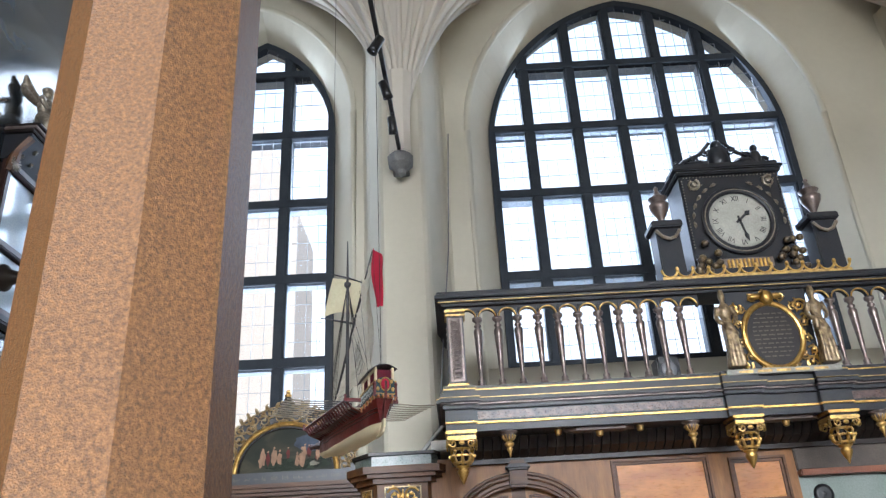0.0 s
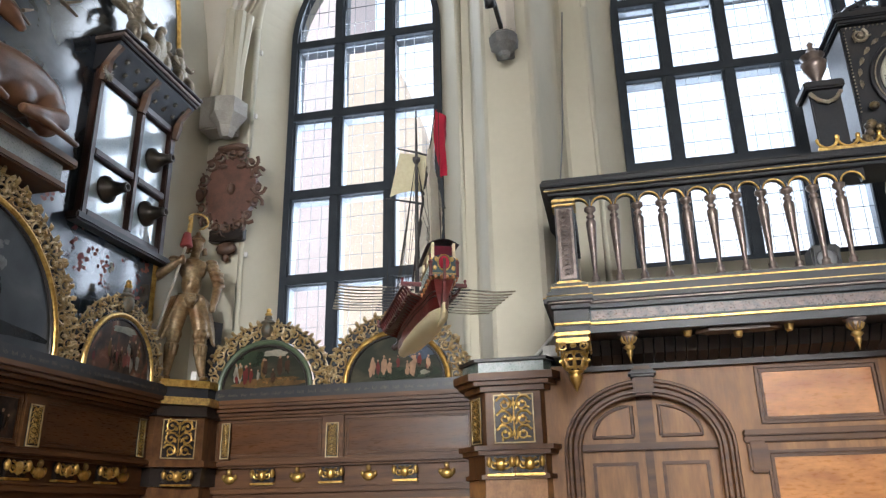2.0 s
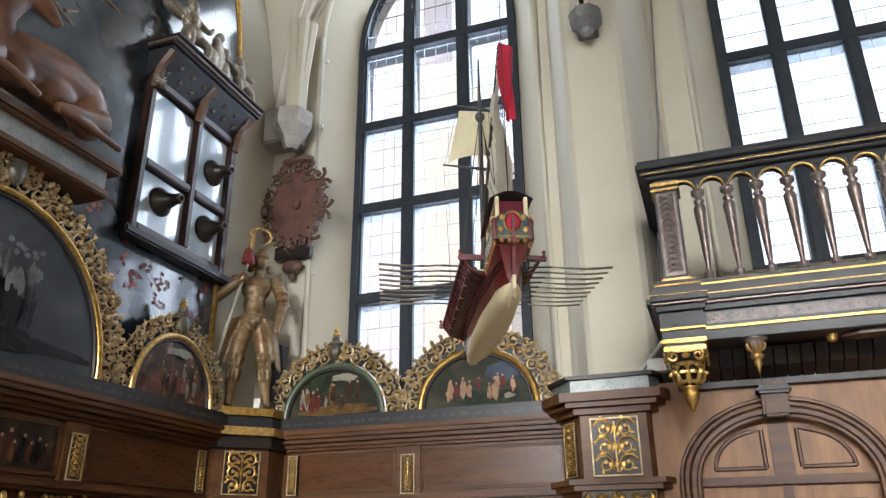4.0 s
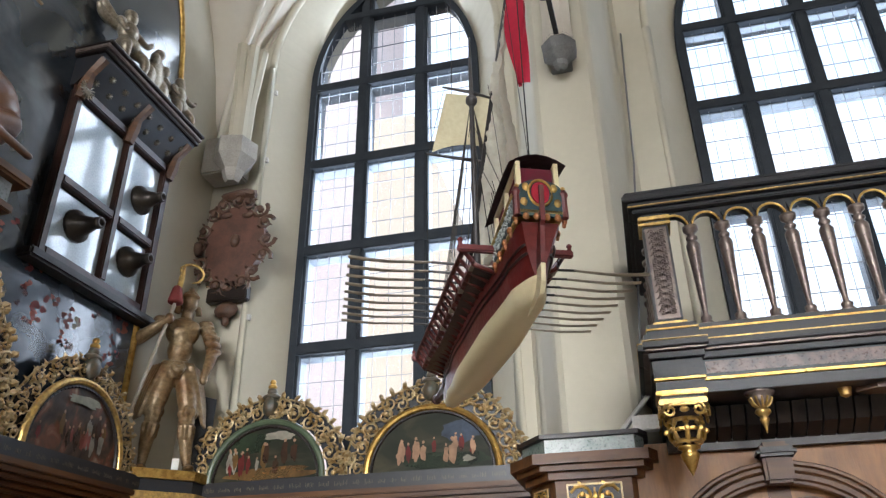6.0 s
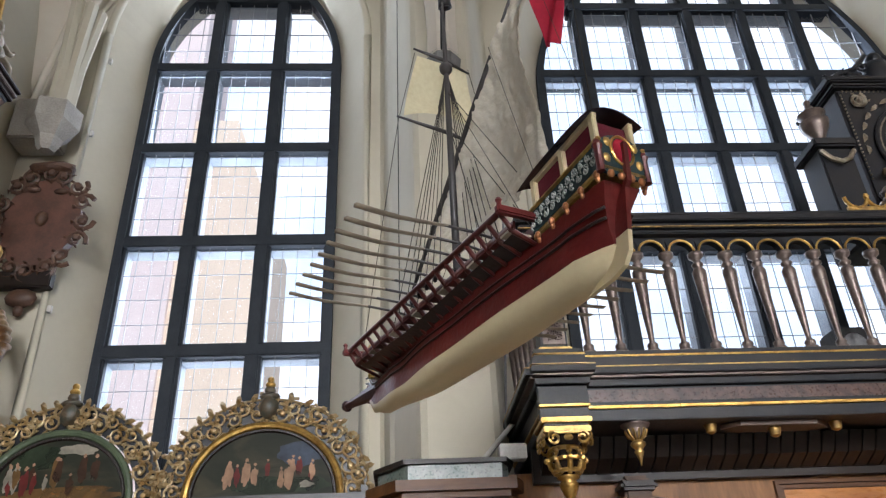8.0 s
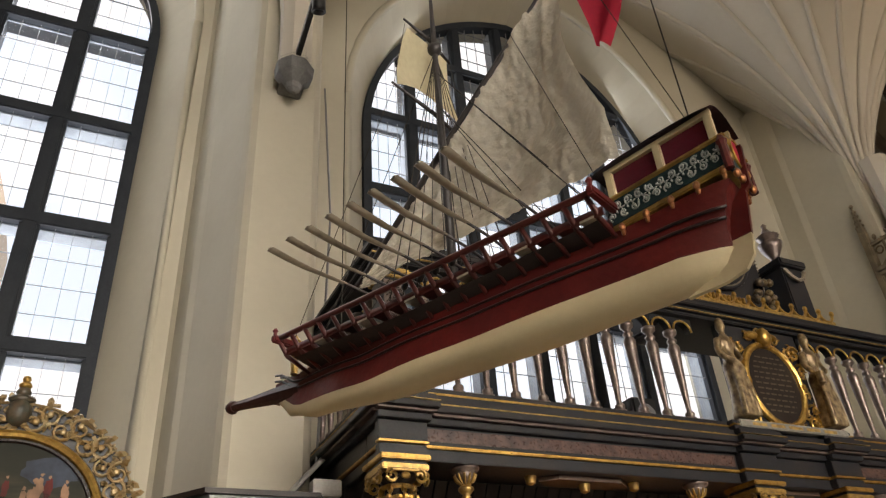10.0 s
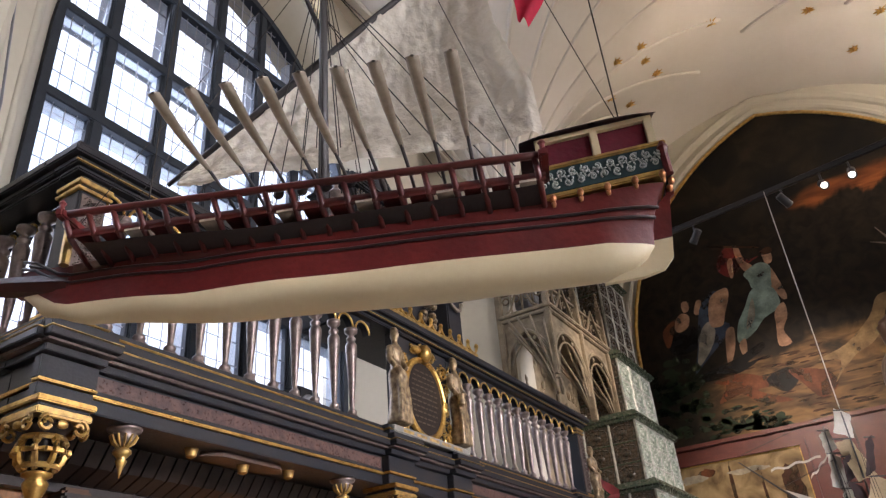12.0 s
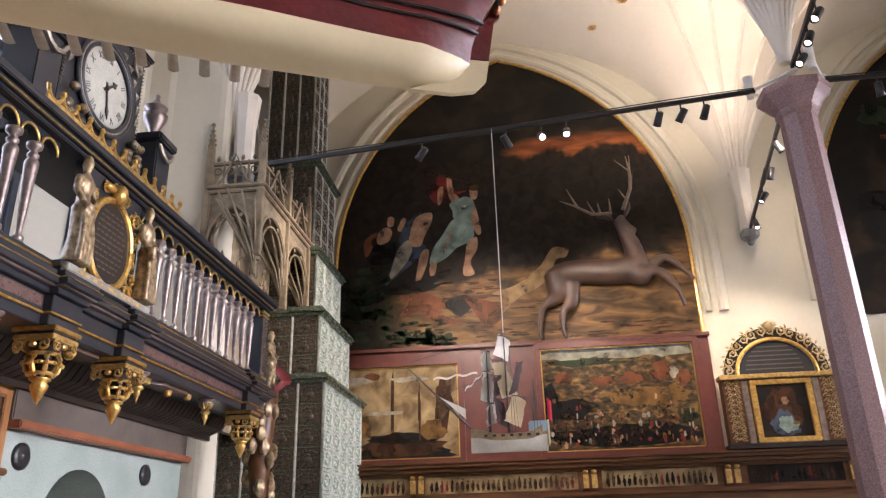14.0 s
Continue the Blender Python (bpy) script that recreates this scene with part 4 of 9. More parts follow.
for i in range(26):
    x = -0.75 + 0.045 * i + r.uniform(-0.03, 0.03)
    riders += [("black", x, 0.36 + r.uniform(-0.03, 0.03), 0.05, 0.28), ("grey", x, 0.58 + r.uniform(-0.1, 0.1), r.uniform(0.05, 0.09), r.uniform(0.12, 0.22)), ("grey", x, 0.8 + r.uniform(-0.06, 0.06), 0.06, 0.05)]
lunette(face("W", 5.5, 2.83, WP + 0.09), 1.1, 1.16, OIL_GREY, riders, "large dark half-round painting of horsemen in a gilt frame", 0.22, GOLD, seed=5)
lunette(face("W", 2.7, 2.83, WP + 0.09), 1.1, 1.1, OIL_DARK, d4, "large dark half-round painting in a gilt frame", 0.2, GOLD, seed=6)


# the oak block below the pier, with its gilded plaques
def pier_block():
    ob = base("panelled_block", pose(-0.5, 8.2, 0), "brown oak pedestal block with gilt plaques and cornices", "pedestal")

    def ring(z0, z1, g, material=OAK, name="moulding", label=""):
        bm = bmesh.new()
        x0, x1, y0, c = -0.27 - g, 0.24 + g, -0.33 - g, 0.14
        prism(bm, [(x0 - 0.2, 0.6), (x0 - 0.2, y0 + c + 0.14), (x0, y0), (x1, y0), (x1 + 0.06, y0 + c), (x1 + 0.06, 0.6)], "z", z0, z1)
        part(name, bm, material, ob, label)
    ring(0, 1.72, 0.02, OAKL, "lower_body")
    ring(1.72, 1.76, 0.05)
    ring(1.76, 1.93, 0.02, OAK, "frieze")
    ring(1.93, 1.97, 0.07)
    ring(1.97, 2.01, 0.1)
    ring(2.01, 2.5, 0.0, OAK, "upper_body")
    ring(2.5, 2.55, 0.04)
    ring(2.55, 2.59, 0.09)
    ring(2.59, 2.66, 0.13)
    ring(2.66, 2.77, 0.05, mat("green_marbling", (0.1, 0.14, 0.12), (0.2, 0.22, 0.2), 0.3, scale=9), "top_board", "green marbled top board")
    ring(2.77, 2.8, 0.08, DARK, "cap")
    return ob


pier_block()
gold_plaque(face("N", -0.51, 2.25, 7.87 - 0.001), 0.37, 0.44, rng, label="large gilded openwork plaque with curling tendrils")
pm = Matrix.Translation((-0.875, 8.01, 2.25)) @ Matrix.Rotation(radians(-54.5), 4, "Z") @ face("N", 0, 0, 0)
gold_plaque(pm, 0.2, 0.42, rng)
gilt_bracket(face("N", -0.38, 1.845, 7.85 - 0.001), 0.24)
gilt_bracket(face("N", -0.64, 1.845, 7.85 - 0.001), 0.22)


# corner pedestal with the armoured figure
def corner_pedestal():
    ob = base("corner_pedestal", pose(-4.42, 8.78, 0), "gilt and black corner pedestal on oak panelling", "pedestal")

    def ring(z0, z1, g, material, name, label=""):
        bm = bmesh.new()
        prism(bm, [(-0.3, -0.42 - g), (-0.08 + g, -0.42 - g), (0.3 + g, -0.04 - g), (0.3 + g, 0.4), (-0.3, 0.4)], "z", z0, z1)
        part(name, bm, material, ob, label)
    ring(0, 1.76, 0.0, OAK, "lower_body")
    ring(1.76, 1.96, 0.02, DARK, "frieze")
    ring(1.96, 2.03, 0.08, OAK, "ledge")
    ring(2.03, 2.5, 0.0, OAK, "upper_body")
    ring(2.5, 2.62, 0.05, DARK, "neck")
    ring(2.62, 2.7, 0.1, GILT, "gilt_moulding")
    ring(2.7, 2.82, 0.03, BLUEB, "board")
    ring(2.82, 2.9, 0.06, GOLD, "gilt_top")
    return ob


corner_pedestal()
q = Matrix.Translation((-4.31, 8.55, 2.26)) @ Matrix.Rotation(radians(45), 4, "Z") @ face("N", 0, 0, 0)
gold_plaque(q @ Matrix.Translation((-0.0, 0, 0.005)), 0.36, 0.42, rng)
gold_plaque(face("W", 8.24, 2.26, -4.575), 0.12, 0.4, rng)
gold_plaque(face("N", -3.98, 2.26, 9.005), 0.11, 0.4, rng)
gilt_bracket(q @ Matrix.Translation((0, -0.4, 0.03)), 0.3)
arm = [("b", (0.015, 0.925, 0.015), 0.042, 0.058, 0.048), ("b", (0.015, 0.962, 0.0), 0.05, 0.036, 0.056), ("t", [(0.015, 0.965, 0.05), (0.015, 1.005, 0.01), (0.02, 0.99, -0.05)], [0.012, 0.018, 0.01]), ("t", [(-0.03, 0.95, 0.045), (0.015, 0.957, 0.06), (0.06, 0.95, 0.045)], 0.009),
       ("t", [(-0.035, 0.92, -0.02), (-0.045, 0.87, -0.03)], 0.018), ("t", [(0.065, 0.92, -0.02), (0.075, 0.87, -0.03)], 0.018), ("t", [(0.01, 0.88, 0), (0.005, 0.83, 0)], 0.03),
       ("b", (0, 0.75, 0.01), 0.09, 0.085, 0.062), ("b", (-0.042, 0.775, 0.048), 0.042, 0.034, 0.024), ("b", (0.042, 0.775, 0.048), 0.042, 0.034, 0.024), ("b", (0, 0.65, 0.01), 0.066, 0.09, 0.052), ("b", (0, 0.69, 0.045), 0.02, 0.05, 0.02), ("b", (-0.03, 0.65, 0.045), 0.018, 0.03, 0.016), ("b", (0.03, 0.65, 0.045), 0.018, 0.03, 0.016),
       ("t", [(-0.075, 0.575, 0.0), (0, 0.56, 0.062), (0.08, 0.575, 0.0)], 0.013), ("t", [(-0.08, 0.552, 0.0), (0, 0.537, 0.066), (0.085, 0.552, 0.0)], 0.009), ("b", (0, 0.53, 0), 0.084, 0.06, 0.062), ("t", [(-0.03, 0.55, 0.06), (0.0, 0.515, 0.078), (0.03, 0.55, 0.06)], [0.016, 0.024, 0.016]), ("t", [(0, 0.53, 0.06), (0.0, 0.48, 0.06)], [0.034, 0.014])]
# coat tails, legs with puffed knees and turned-down boots, puffed sleeves
for k in range(4):
    arm += [("t", [(-0.07 - 0.012 * k, 0.56, 0.035 - 0.02 * k), (-0.115 - 0.012 * k, 0.42, 0.03 - 0.024 * k), (-0.15 - 0.008 * k, 0.27, 0.02 - 0.026 * k)], [0.017, 0.019, 0.012]), ("t", [(0.07 + 0.012 * k, 0.56, 0.035 - 0.02 * k), (0.115 + 0.012 * k, 0.42, 0.03 - 0.024 * k), (0.17 + 0.008 * k, 0.25, 0.01 - 0.026 * k)], [0.017, 0.019, 0.01])]
for sx, foot in ((-1, (-0.1, 0.02)), (1, (0.115, 0.05))):
    kx, kz = sx * 0.083, 0.035 if sx > 0 else 0.02
    arm += [("t", [(sx * 0.045, 0.51, 0), (sx * 0.07, 0.39, 0.022), (kx, 0.3, kz)], [0.058, 0.052, 0.038]), ("t", [(kx, 0.3, kz), (sx * 0.092, 0.18, kz - 0.012), (foot[0], 0.04, foot[1] - 0.03)], [0.036, 0.037, 0.022]), ("b", (foot[0] + sx * 0.006, 0.018, foot[1] + 0.02), 0.03, 0.018, 0.068)]
    for j in range(7):
        q = 2 * math.pi * j / 7
        arm += [("b", (kx + 0.036 * math.cos(q), 0.305, kz + 0.036 * math.sin(q)), 0.018, 0.03, 0.018), ("b", (kx + 0.03 * math.cos(q), 0.262, kz + 0.03 * math.sin(q)), 0.014, 0.013, 0.014), ("t", [(sx * 0.087 + 0.034 * math.cos(q), 0.24, kz + 0.034 * math.sin(q)), (sx * 0.09 + 0.039 * math.cos(q), 0.17, kz - 0.01 + 0.039 * math.sin(q))], [0.014, 0.005])]
    for j in range(3):
        arm.append(("b", (sx * (0.118 + 0.015 * j), 0.815 - 0.026 * j, 0.0), 0.042 - 0.003 * j, 0.018, 0.05))
arm += [("t", [(-0.115, 0.8, 0), (-0.2, 0.7, 0.02), (-0.235, 0.665, 0.04)], [0.04, 0.036, 0.034]), ("t", [(-0.235, 0.665, 0.04), (-0.16, 0.715, 0.11), (-0.095, 0.765, 0.13)], [0.033, 0.027, 0.02]), ("b", (-0.085, 0.775, 0.13), 0.026, 0.034, 0.026),
        ("t", [(0.12, 0.8, 0), (0.165, 0.68, 0.0), (0.16, 0.6, 0.05)], [0.038, 0.034, 0.03]), ("t", [(0.16, 0.6, 0.05), (0.145, 0.53, 0.08), (0.135, 0.49, 0.09)], [0.03, 0.024, 0.018]), ("b", (0.135, 0.475, 0.09), 0.022, 0.03, 0.022)]
for j in range(3):
    arm.append(("t", [(0.115 + 0.012 * j, 0.735 - 0.04 * j, 0.03), (0.15 + 0.012 * j, 0.73 - 0.04 * j, 0.045), (0.195 + 0.006 * j, 0.735 - 0.04 * j, 0.015)], 0.016))
KNIGHT = mat("painted_armour", (0.13, 0.056, 0.014), (0.27, 0.2, 0.11), 0.36, 0.3, scale=9, bump=0.5, fine=60, speck=0.75)
STAND = Matrix.Translation((-4.4, 8.66, 2.9)) @ Matrix.Rotation(radians(38), 4, "Z") @ face("N", 0, 0, 0)
figure("armoured_statue", STAND, 1.8, KNIGHT, "carved ivory and gilded armoured figure with raised arm", arm, voxel=0.006, soft=3)
spear = base("spear", STAND, "long pale halberd with a red collar in the statue's grip", "spear")
part("shaft", rod(bmesh.new(), (-0.45, 0.0, 0.17), (-0.115, 1.62, 0.25), 0.017, n=10), mat("spear_shaft", (0.42, 0.38, 0.32), (0.3, 0.26, 0.2), 0.4), spear)
part("collar", lathe(bmesh.new(), [(0.03, -0.02), (0.07, -0.015), (0.074, 0.0), (0.045, 0.14), (0.03, 0.16)], 14, (-0.125, 1.57, 0.25), Matrix.Rotation(radians(-90), 4, "X")), mat("red_cloth_collar", (0.24, 0.03, 0.025), (0.15, 0.02, 0.018), 0.7), spear)
bm = bmesh.new()
tube(bm, [(-0.11, 1.71, 0.255), (-0.1, 1.82, 0.257), (-0.08, 1.98, 0.26)], [0.025, 0.03, 0.003], 8)
tube(bm, [(-0.1, 1.8, 0.257)] + [(-0.02 + 0.12 * math.cos(2.6 - 0.5 * i), 1.88 + 0.1 * math.sin(2.6 - 0.5 * i), 0.257) for i in range(9)], [0.014] * 8 + [0.012, 0.004], 6)
part("blade", bm, GILT, spear)
shield = base("shield", STAND, "dark blue painted shield standing beside the statue's leg", "shield")
bm = bmesh.new()
prism(bm, [(0.24, 0.0), (0.4, 0.12), (0.42, 0.75), (0.2, 0.78), (0.16, 0.2)], "z", -0.12, -0.09)
part("board", bm, BLUEB, shield)
figure_note = tagged(part("label_card", bx(bmesh.new(), -0.03, 0.03, -0.01, 0.01, 0, 0.1, 0.004), mat("white_card", (0.75, 0.73, 0.68), None, 0.6)), "small white card standing on the pedestal", "card")
figure_note.matrix_world = pose(-4.2, 8.56, 2.9, 0, 0, 40)


# carved coat of arms on the wall
def cartouche():
    ob = base("coat_of_arms", face("N", -4.26, 5.47, 9.22) @ Matrix.Diagonal((1.2, 1.2, 1, 1)), "brown carved wooden coat of arms with scrolled edges", "coat of arms")
    wood = mat("carved_walnut", (0.14, 0.075, 0.048), (0.07, 0.038, 0.026), 0.5, scale=9, bump=0.3)
    red = mat("faded_red", (0.15, 0.066, 0.045), (0.085, 0.042, 0.03), 0.5, scale=9)
    bm = bmesh.new()
    prism(bm, [(0.3 * math.cos(t) * (1 + 0.06 * math.cos(3 * t)), 0.4 * math.sin(t)) for t in [2 * math.pi * i / 24 for i in range(24)]], "z", 0, 0.09)
    part("shield", bm, red, ob)
    bm = bmesh.new()
    for i in range(16):
        t = 2 * math.pi * i / 16
        spiral(bm, (0.34 * math.cos(t), 0.45 * math.sin(t)), t, 0.085, 1.2 if i % 2 else -1.2, 0.05, 0.022, 0.05)
    blob(bm, (0, 0.52, 0.08), 0.2, 0.06, 0.08, 12, 6, 0.3)
    part("scrolled_edge", bm, wood, ob, smooth=True)
    for c, q in (((0.02, 0.02, 0.1), (0.05, 0.07, 0.05)), ((-0.36, -0.02, 0.1), (0.06, 0.08, 0.07)), ((-0.1, 0.3, 0.1), (0.06, 0.03, 0.03)), ((0.12, 0.28, 0.1), (0.06, 0.03, 0.03))):
        part("relief", blob(bmesh.new(), c, *q), wood, ob, smooth=True)
    part("name_plate", bx(bmesh.new(), -0.2, 0.2, -0.58, -0.44, 0, 0.1, 0.01), DARK, ob, "dark plate with faint lettering")
    bm = bmesh.new()
    blob(bm, (0, -0.66, 0.06), 0.12, 0.08, 0.06, 10, 6)
    blob(bm, (0, -0.76, 0.05), 0.04, 0.05, 0.04)
    part("pendant", bm, wood, ob, smooth=True)
    return ob


cartouche()


# ---------------------------------------------------------------- the west wall picture
def west_picture():
    ob = base("wall_painting", face("W", 4.4, 2.83, WEST + 0.001), "large dark arched wall painting with flowers", "painting")
    pts = [(-3.4, 0)] + [(x, z) for x, z in arch_pts(-3.4, 3.9, 3.9, 7.7)] + [(3.9, 0)]
    bm = bmesh.new()
    prism(bm, pts, "z", 0, 0.03)
    part("canvas", bm, OIL_BLUE, ob)
    bm = bmesh.new()
    tube(bm, [(x, z, 0.03) for x, z in pts], 0.035, 6)
    part("gilt_edge", bm, GOLD, ob)
    rng = random.Random(3)
    for col, count in (("rose", 52), ("white", 16), ("red", 70)):
        for i in range(count):
            bm = bmesh.new()
            x, y = rng.uniform(0.2, 3.8), 0.9 + rng.random() ** 1.3 * 0.95
            s = rng.uniform(0.025, 0.065)
            for k in range(3):
                patch(bm, x + rng.uniform(-1, 1) * s * 0.7, y + rng.uniform(-1, 1) * s * 0.7, s, s * 0.8, 0.0315 + 0.0003 * k + 0.001 * (col == "white"), rng, 7)
            part("painted_flower", bm, PAINT[col], ob)
    return ob


west_picture()


def painted_casement():
    """A framed board like a window, with four bosses like gun muzzles."""
    ob = base("casement_relief", face("W", 7.55, 4.3, WEST + 0.032), "framed casement with bronze gun muzzles, window sheen painted into its blue panes", "wall relief")
    # blue pane paint, made paler to hold the reflection of the windows
    pane = mat("painted_sky_pane", (0.34, 0.42, 0.47), (0.5, 0.56, 0.58), 0.1, scale=3, bump=0.03)
    pane.node_tree.nodes["Principled BSDF"].inputs["Coat Weight"].default_value = 1.0
    pane.node_tree.nodes["Principled BSDF"].inputs["Specular IOR Level"].default_value = 1.0
    frame_m = mat("casement_frame", (0.05, 0.02, 0.014), (0.03, 0.014, 0.01), 0.35)
    part("backing", bx(bmesh.new(), -0.7, 0.68, 0.0, 1.62, 0, 0.03), DARK, ob)
    for x0, x1 in ((-0.64, 0.02), (0.1, 0.62)):
        for y0, y1 in ((0.08, 0.66), (0.78, 1.55)):
            part("pane", bx(bmesh.new(), x0, x1, y0, y1, 0.03, 0.05, 0.008), pane, ob)
    for x0, x1, y0, y1 in ((-0.72, -0.64, 0, 1.66), (0.62, 0.72, 0, 1.66), (0.02, 0.1, 0.08, 1.58), (-0.64, 0.62, 0.0, 0.08), (-0.64, 0.62, 1.57, 1.66), (-0.64, 0.02, 0.68, 0.76), (0.1, 0.62, 0.68, 0.76)):
        part("bar", bx(bmesh.new(), x0, x1, y0, y1, 0.03, 0.11, 0.012), frame_m, ob)
    part("sill", bx(bmesh.new(), -0.82, 0.82, -0.09, 0.0, 0, 0.16, 0.02), DARK, ob)
    for x, y in ((-0.33, 0.42), (0.4, 1.1), (0.38, 0.42)):
        bm = bmesh.new()
        lathe(bm, [(0.15, 0.0), (0.145, 0.03), (0.09, 0.07), (0.07, 0.14), (0.05, 0.2), (0.055, 0.22), (0.05, 0.26), (0.03, 0.26), (0.03, 0.2)], 16, (x, y, 0.05))
        part("gun_muzzle", bm, mat("dark_bronze", (0.035, 0.03, 0.026), (0.06, 0.05, 0.04), 0.35, 0.6, scale=12), ob)
    return ob


painted_casement()


def star_hood():
    """The dark boarded hood above the casement, with little stars and a moulded front."""
    ob = base("wall_hood", face("W", 7.58, 5.95, WEST + 0.032), "black moulded wall hood with gilt stars beneath", "hood")
    bm = bmesh.new()
    prism(bm, [(0, 0), (0.05, 0.0), (0.3, 0.27), (0.3, 0.3), (0, 0.3)], "x", -0.76, 0.72)
    for v in bm.verts:
        v.co = (v.co.x, v.co.z, v.co.y)
    part("soffit", bm, BLUEB, ob)
    for k, (y0, y1, d) in enumerate(((0.3, 0.34, 0.33), (0.34, 0.38, 0.36), (0.38, 0.41, 0.39))):
        part("moulding", bx(bmesh.new(), -0.8, 0.76, y0, y1, 0, d, 0.008), (DARK, BRONZE, DARK)[k], ob)
    for x in (-0.72, -0.02, 0.66):
        bm = bmesh.new()
        tube(bm, [(x, -0.14, 0.1), (x, 0.0, 0.13), (x, 0.12, 0.16), (x, 0.26, 0.28)], [0.05, 0.06, 0.045, 0.05], 6)
        part("bracket", bm, OAK, ob, smooth=True)
    for i in range(14):
        bm = bmesh.new()
        x, t = -0.62 + (i % 7) * 0.19 + 0.09 * (i // 7), 0.35 + 0.35 * (i // 7)
        for k in range(4):
            a = math.pi * k / 4
            dx, dy = 0.035 * math.cos(a), 0.035 * math.sin(a)
            y, z = 0.27 * t - 0.004, 0.05 + 0.25 * t + 0.008
            tube(bm, [(x - dx, y - dy * 0.7, z - dy * 0.7), (x + dx, y + dy * 0.7, z + dy * 0.7)], 0.005, 4)
        part("star", bm, SILVER, ob)
    bm = bmesh.new()
    for k in range(16):
        a = 2 * math.pi * k / 16
        rod(bm, (-0.72, -0.06, 0.16), (-0.72 + 0.09 * math.cos(a), -0.06 + 0.09 * math.sin(a), 0.17), 0.012, 0.006, 5)
    part("rosette", bm, SILVER, ob)
    return ob


star_hood()
cher = [("b", (0, 0.86, 0), 0.09, 0.11, 0.09), ("b", (0, 0.95, -0.02), 0.1, 0.06, 0.09), ("b", (0, 0.62, 0), 0.15, 0.17, 0.13), ("b", (0.02, 0.4, 0.02), 0.17, 0.14, 0.16),
        ("t", [(-0.08, 0.38, 0.05), (-0.18, 0.22, 0.18), (-0.12, 0.02, 0.15)], [0.09, 0.07, 0.05]), ("t", [(0.08, 0.36, 0.05), (0.22, 0.24, 0.18), (0.25, 0.02, 0.12)], [0.09, 0.07, 0.05]),
        ("t", [(-0.14, 0.72, 0), (-0.28, 0.6, 0.08), (-0.2, 0.46, 0.16)], [0.055, 0.045, 0.035]), ("t", [(0.14, 0.72, 0), (0.3, 0.62, 0.08), (0.38, 0.72, 0.1)], [0.055, 0.045, 0.035]),
        ("t", [(-0.08, 0.7, -0.1), (-0.3, 0.82, -0.16), (-0.42, 0.98, -0.16)], [0.07, 0.08, 0.03]), ("t", [(-0.1, 0.66, -0.1), (-0.34, 0.7, -0.16), (-0.46, 0.8, -0.16)], [0.06, 0.06, 0.03])]
figure("winged_statue", face("W", 7.15, 6.36, WEST + 0.22), 0.72, SILVER, "silvered carved winged figure seated on the hood", cher)
figure("shield_statue", face("W", 7.62, 6.36, WEST + 0.22), 0.6, SILVER, "silvered carved group with a shield on the hood",
       [("b", (0, 0.5, 0), 0.2, 0.42, 0.12), ("b", (0.2, 0.3, 0.05), 0.14, 0.2, 0.1), ("b", (-0.2, 0.35, 0.05), 0.14, 0.22, 0.1), ("b", (0.0, 0.95, 0.02), 0.1, 0.1, 0.1), ("b", (-0.15, 0.75, 0.08), 0.09, 0.1, 0.08), ("b", (0.16, 0.7, 0.08), 0.09, 0.1, 0.08), ("b", (0.1, 0.1, 0.1), 0.2, 0.1, 0.12)])
figure("winged_statue", face("W", 8.05, 6.36, WEST + 0.22), 0.6, SILVER, "silvered carved small figure leaning on the hood", cher)


def plinth():
    ob = base("deer_plinth", face("W", 5.2, 4.28, WEST + 0.031), "marbled and moulded wall plinth", "plinth")
    part("lower_moulding", bx(bmesh.new(), -1.7, 1.1, 0.0, 0.07, 0, 0.36, 0.015), OAK, ob)
    part("marbled_band", bx(bmesh.new(), -1.65, 1.06, 0.07, 0.24, 0, 0.32), mat("marbling", (0.3, 0.31, 0.3), (0.16, 0.18, 0.18), 0.3, scale=4), ob)
    part("upper_moulding", bx(bmesh.new(), -1.72, 1.17, 0.24, 0.33, 0, 0.4, 0.02), OAK, ob)
    part("ground", blob(bmesh.new(), (-0.25, 0.35, 0.2), 1.3, 0.06, 0.16, 20, 6, 0.3), mat("rocky_ground", (0.12, 0.12, 0.1), (0.2, 0.19, 0.16), 0.7, scale=14), ob)
    return ob


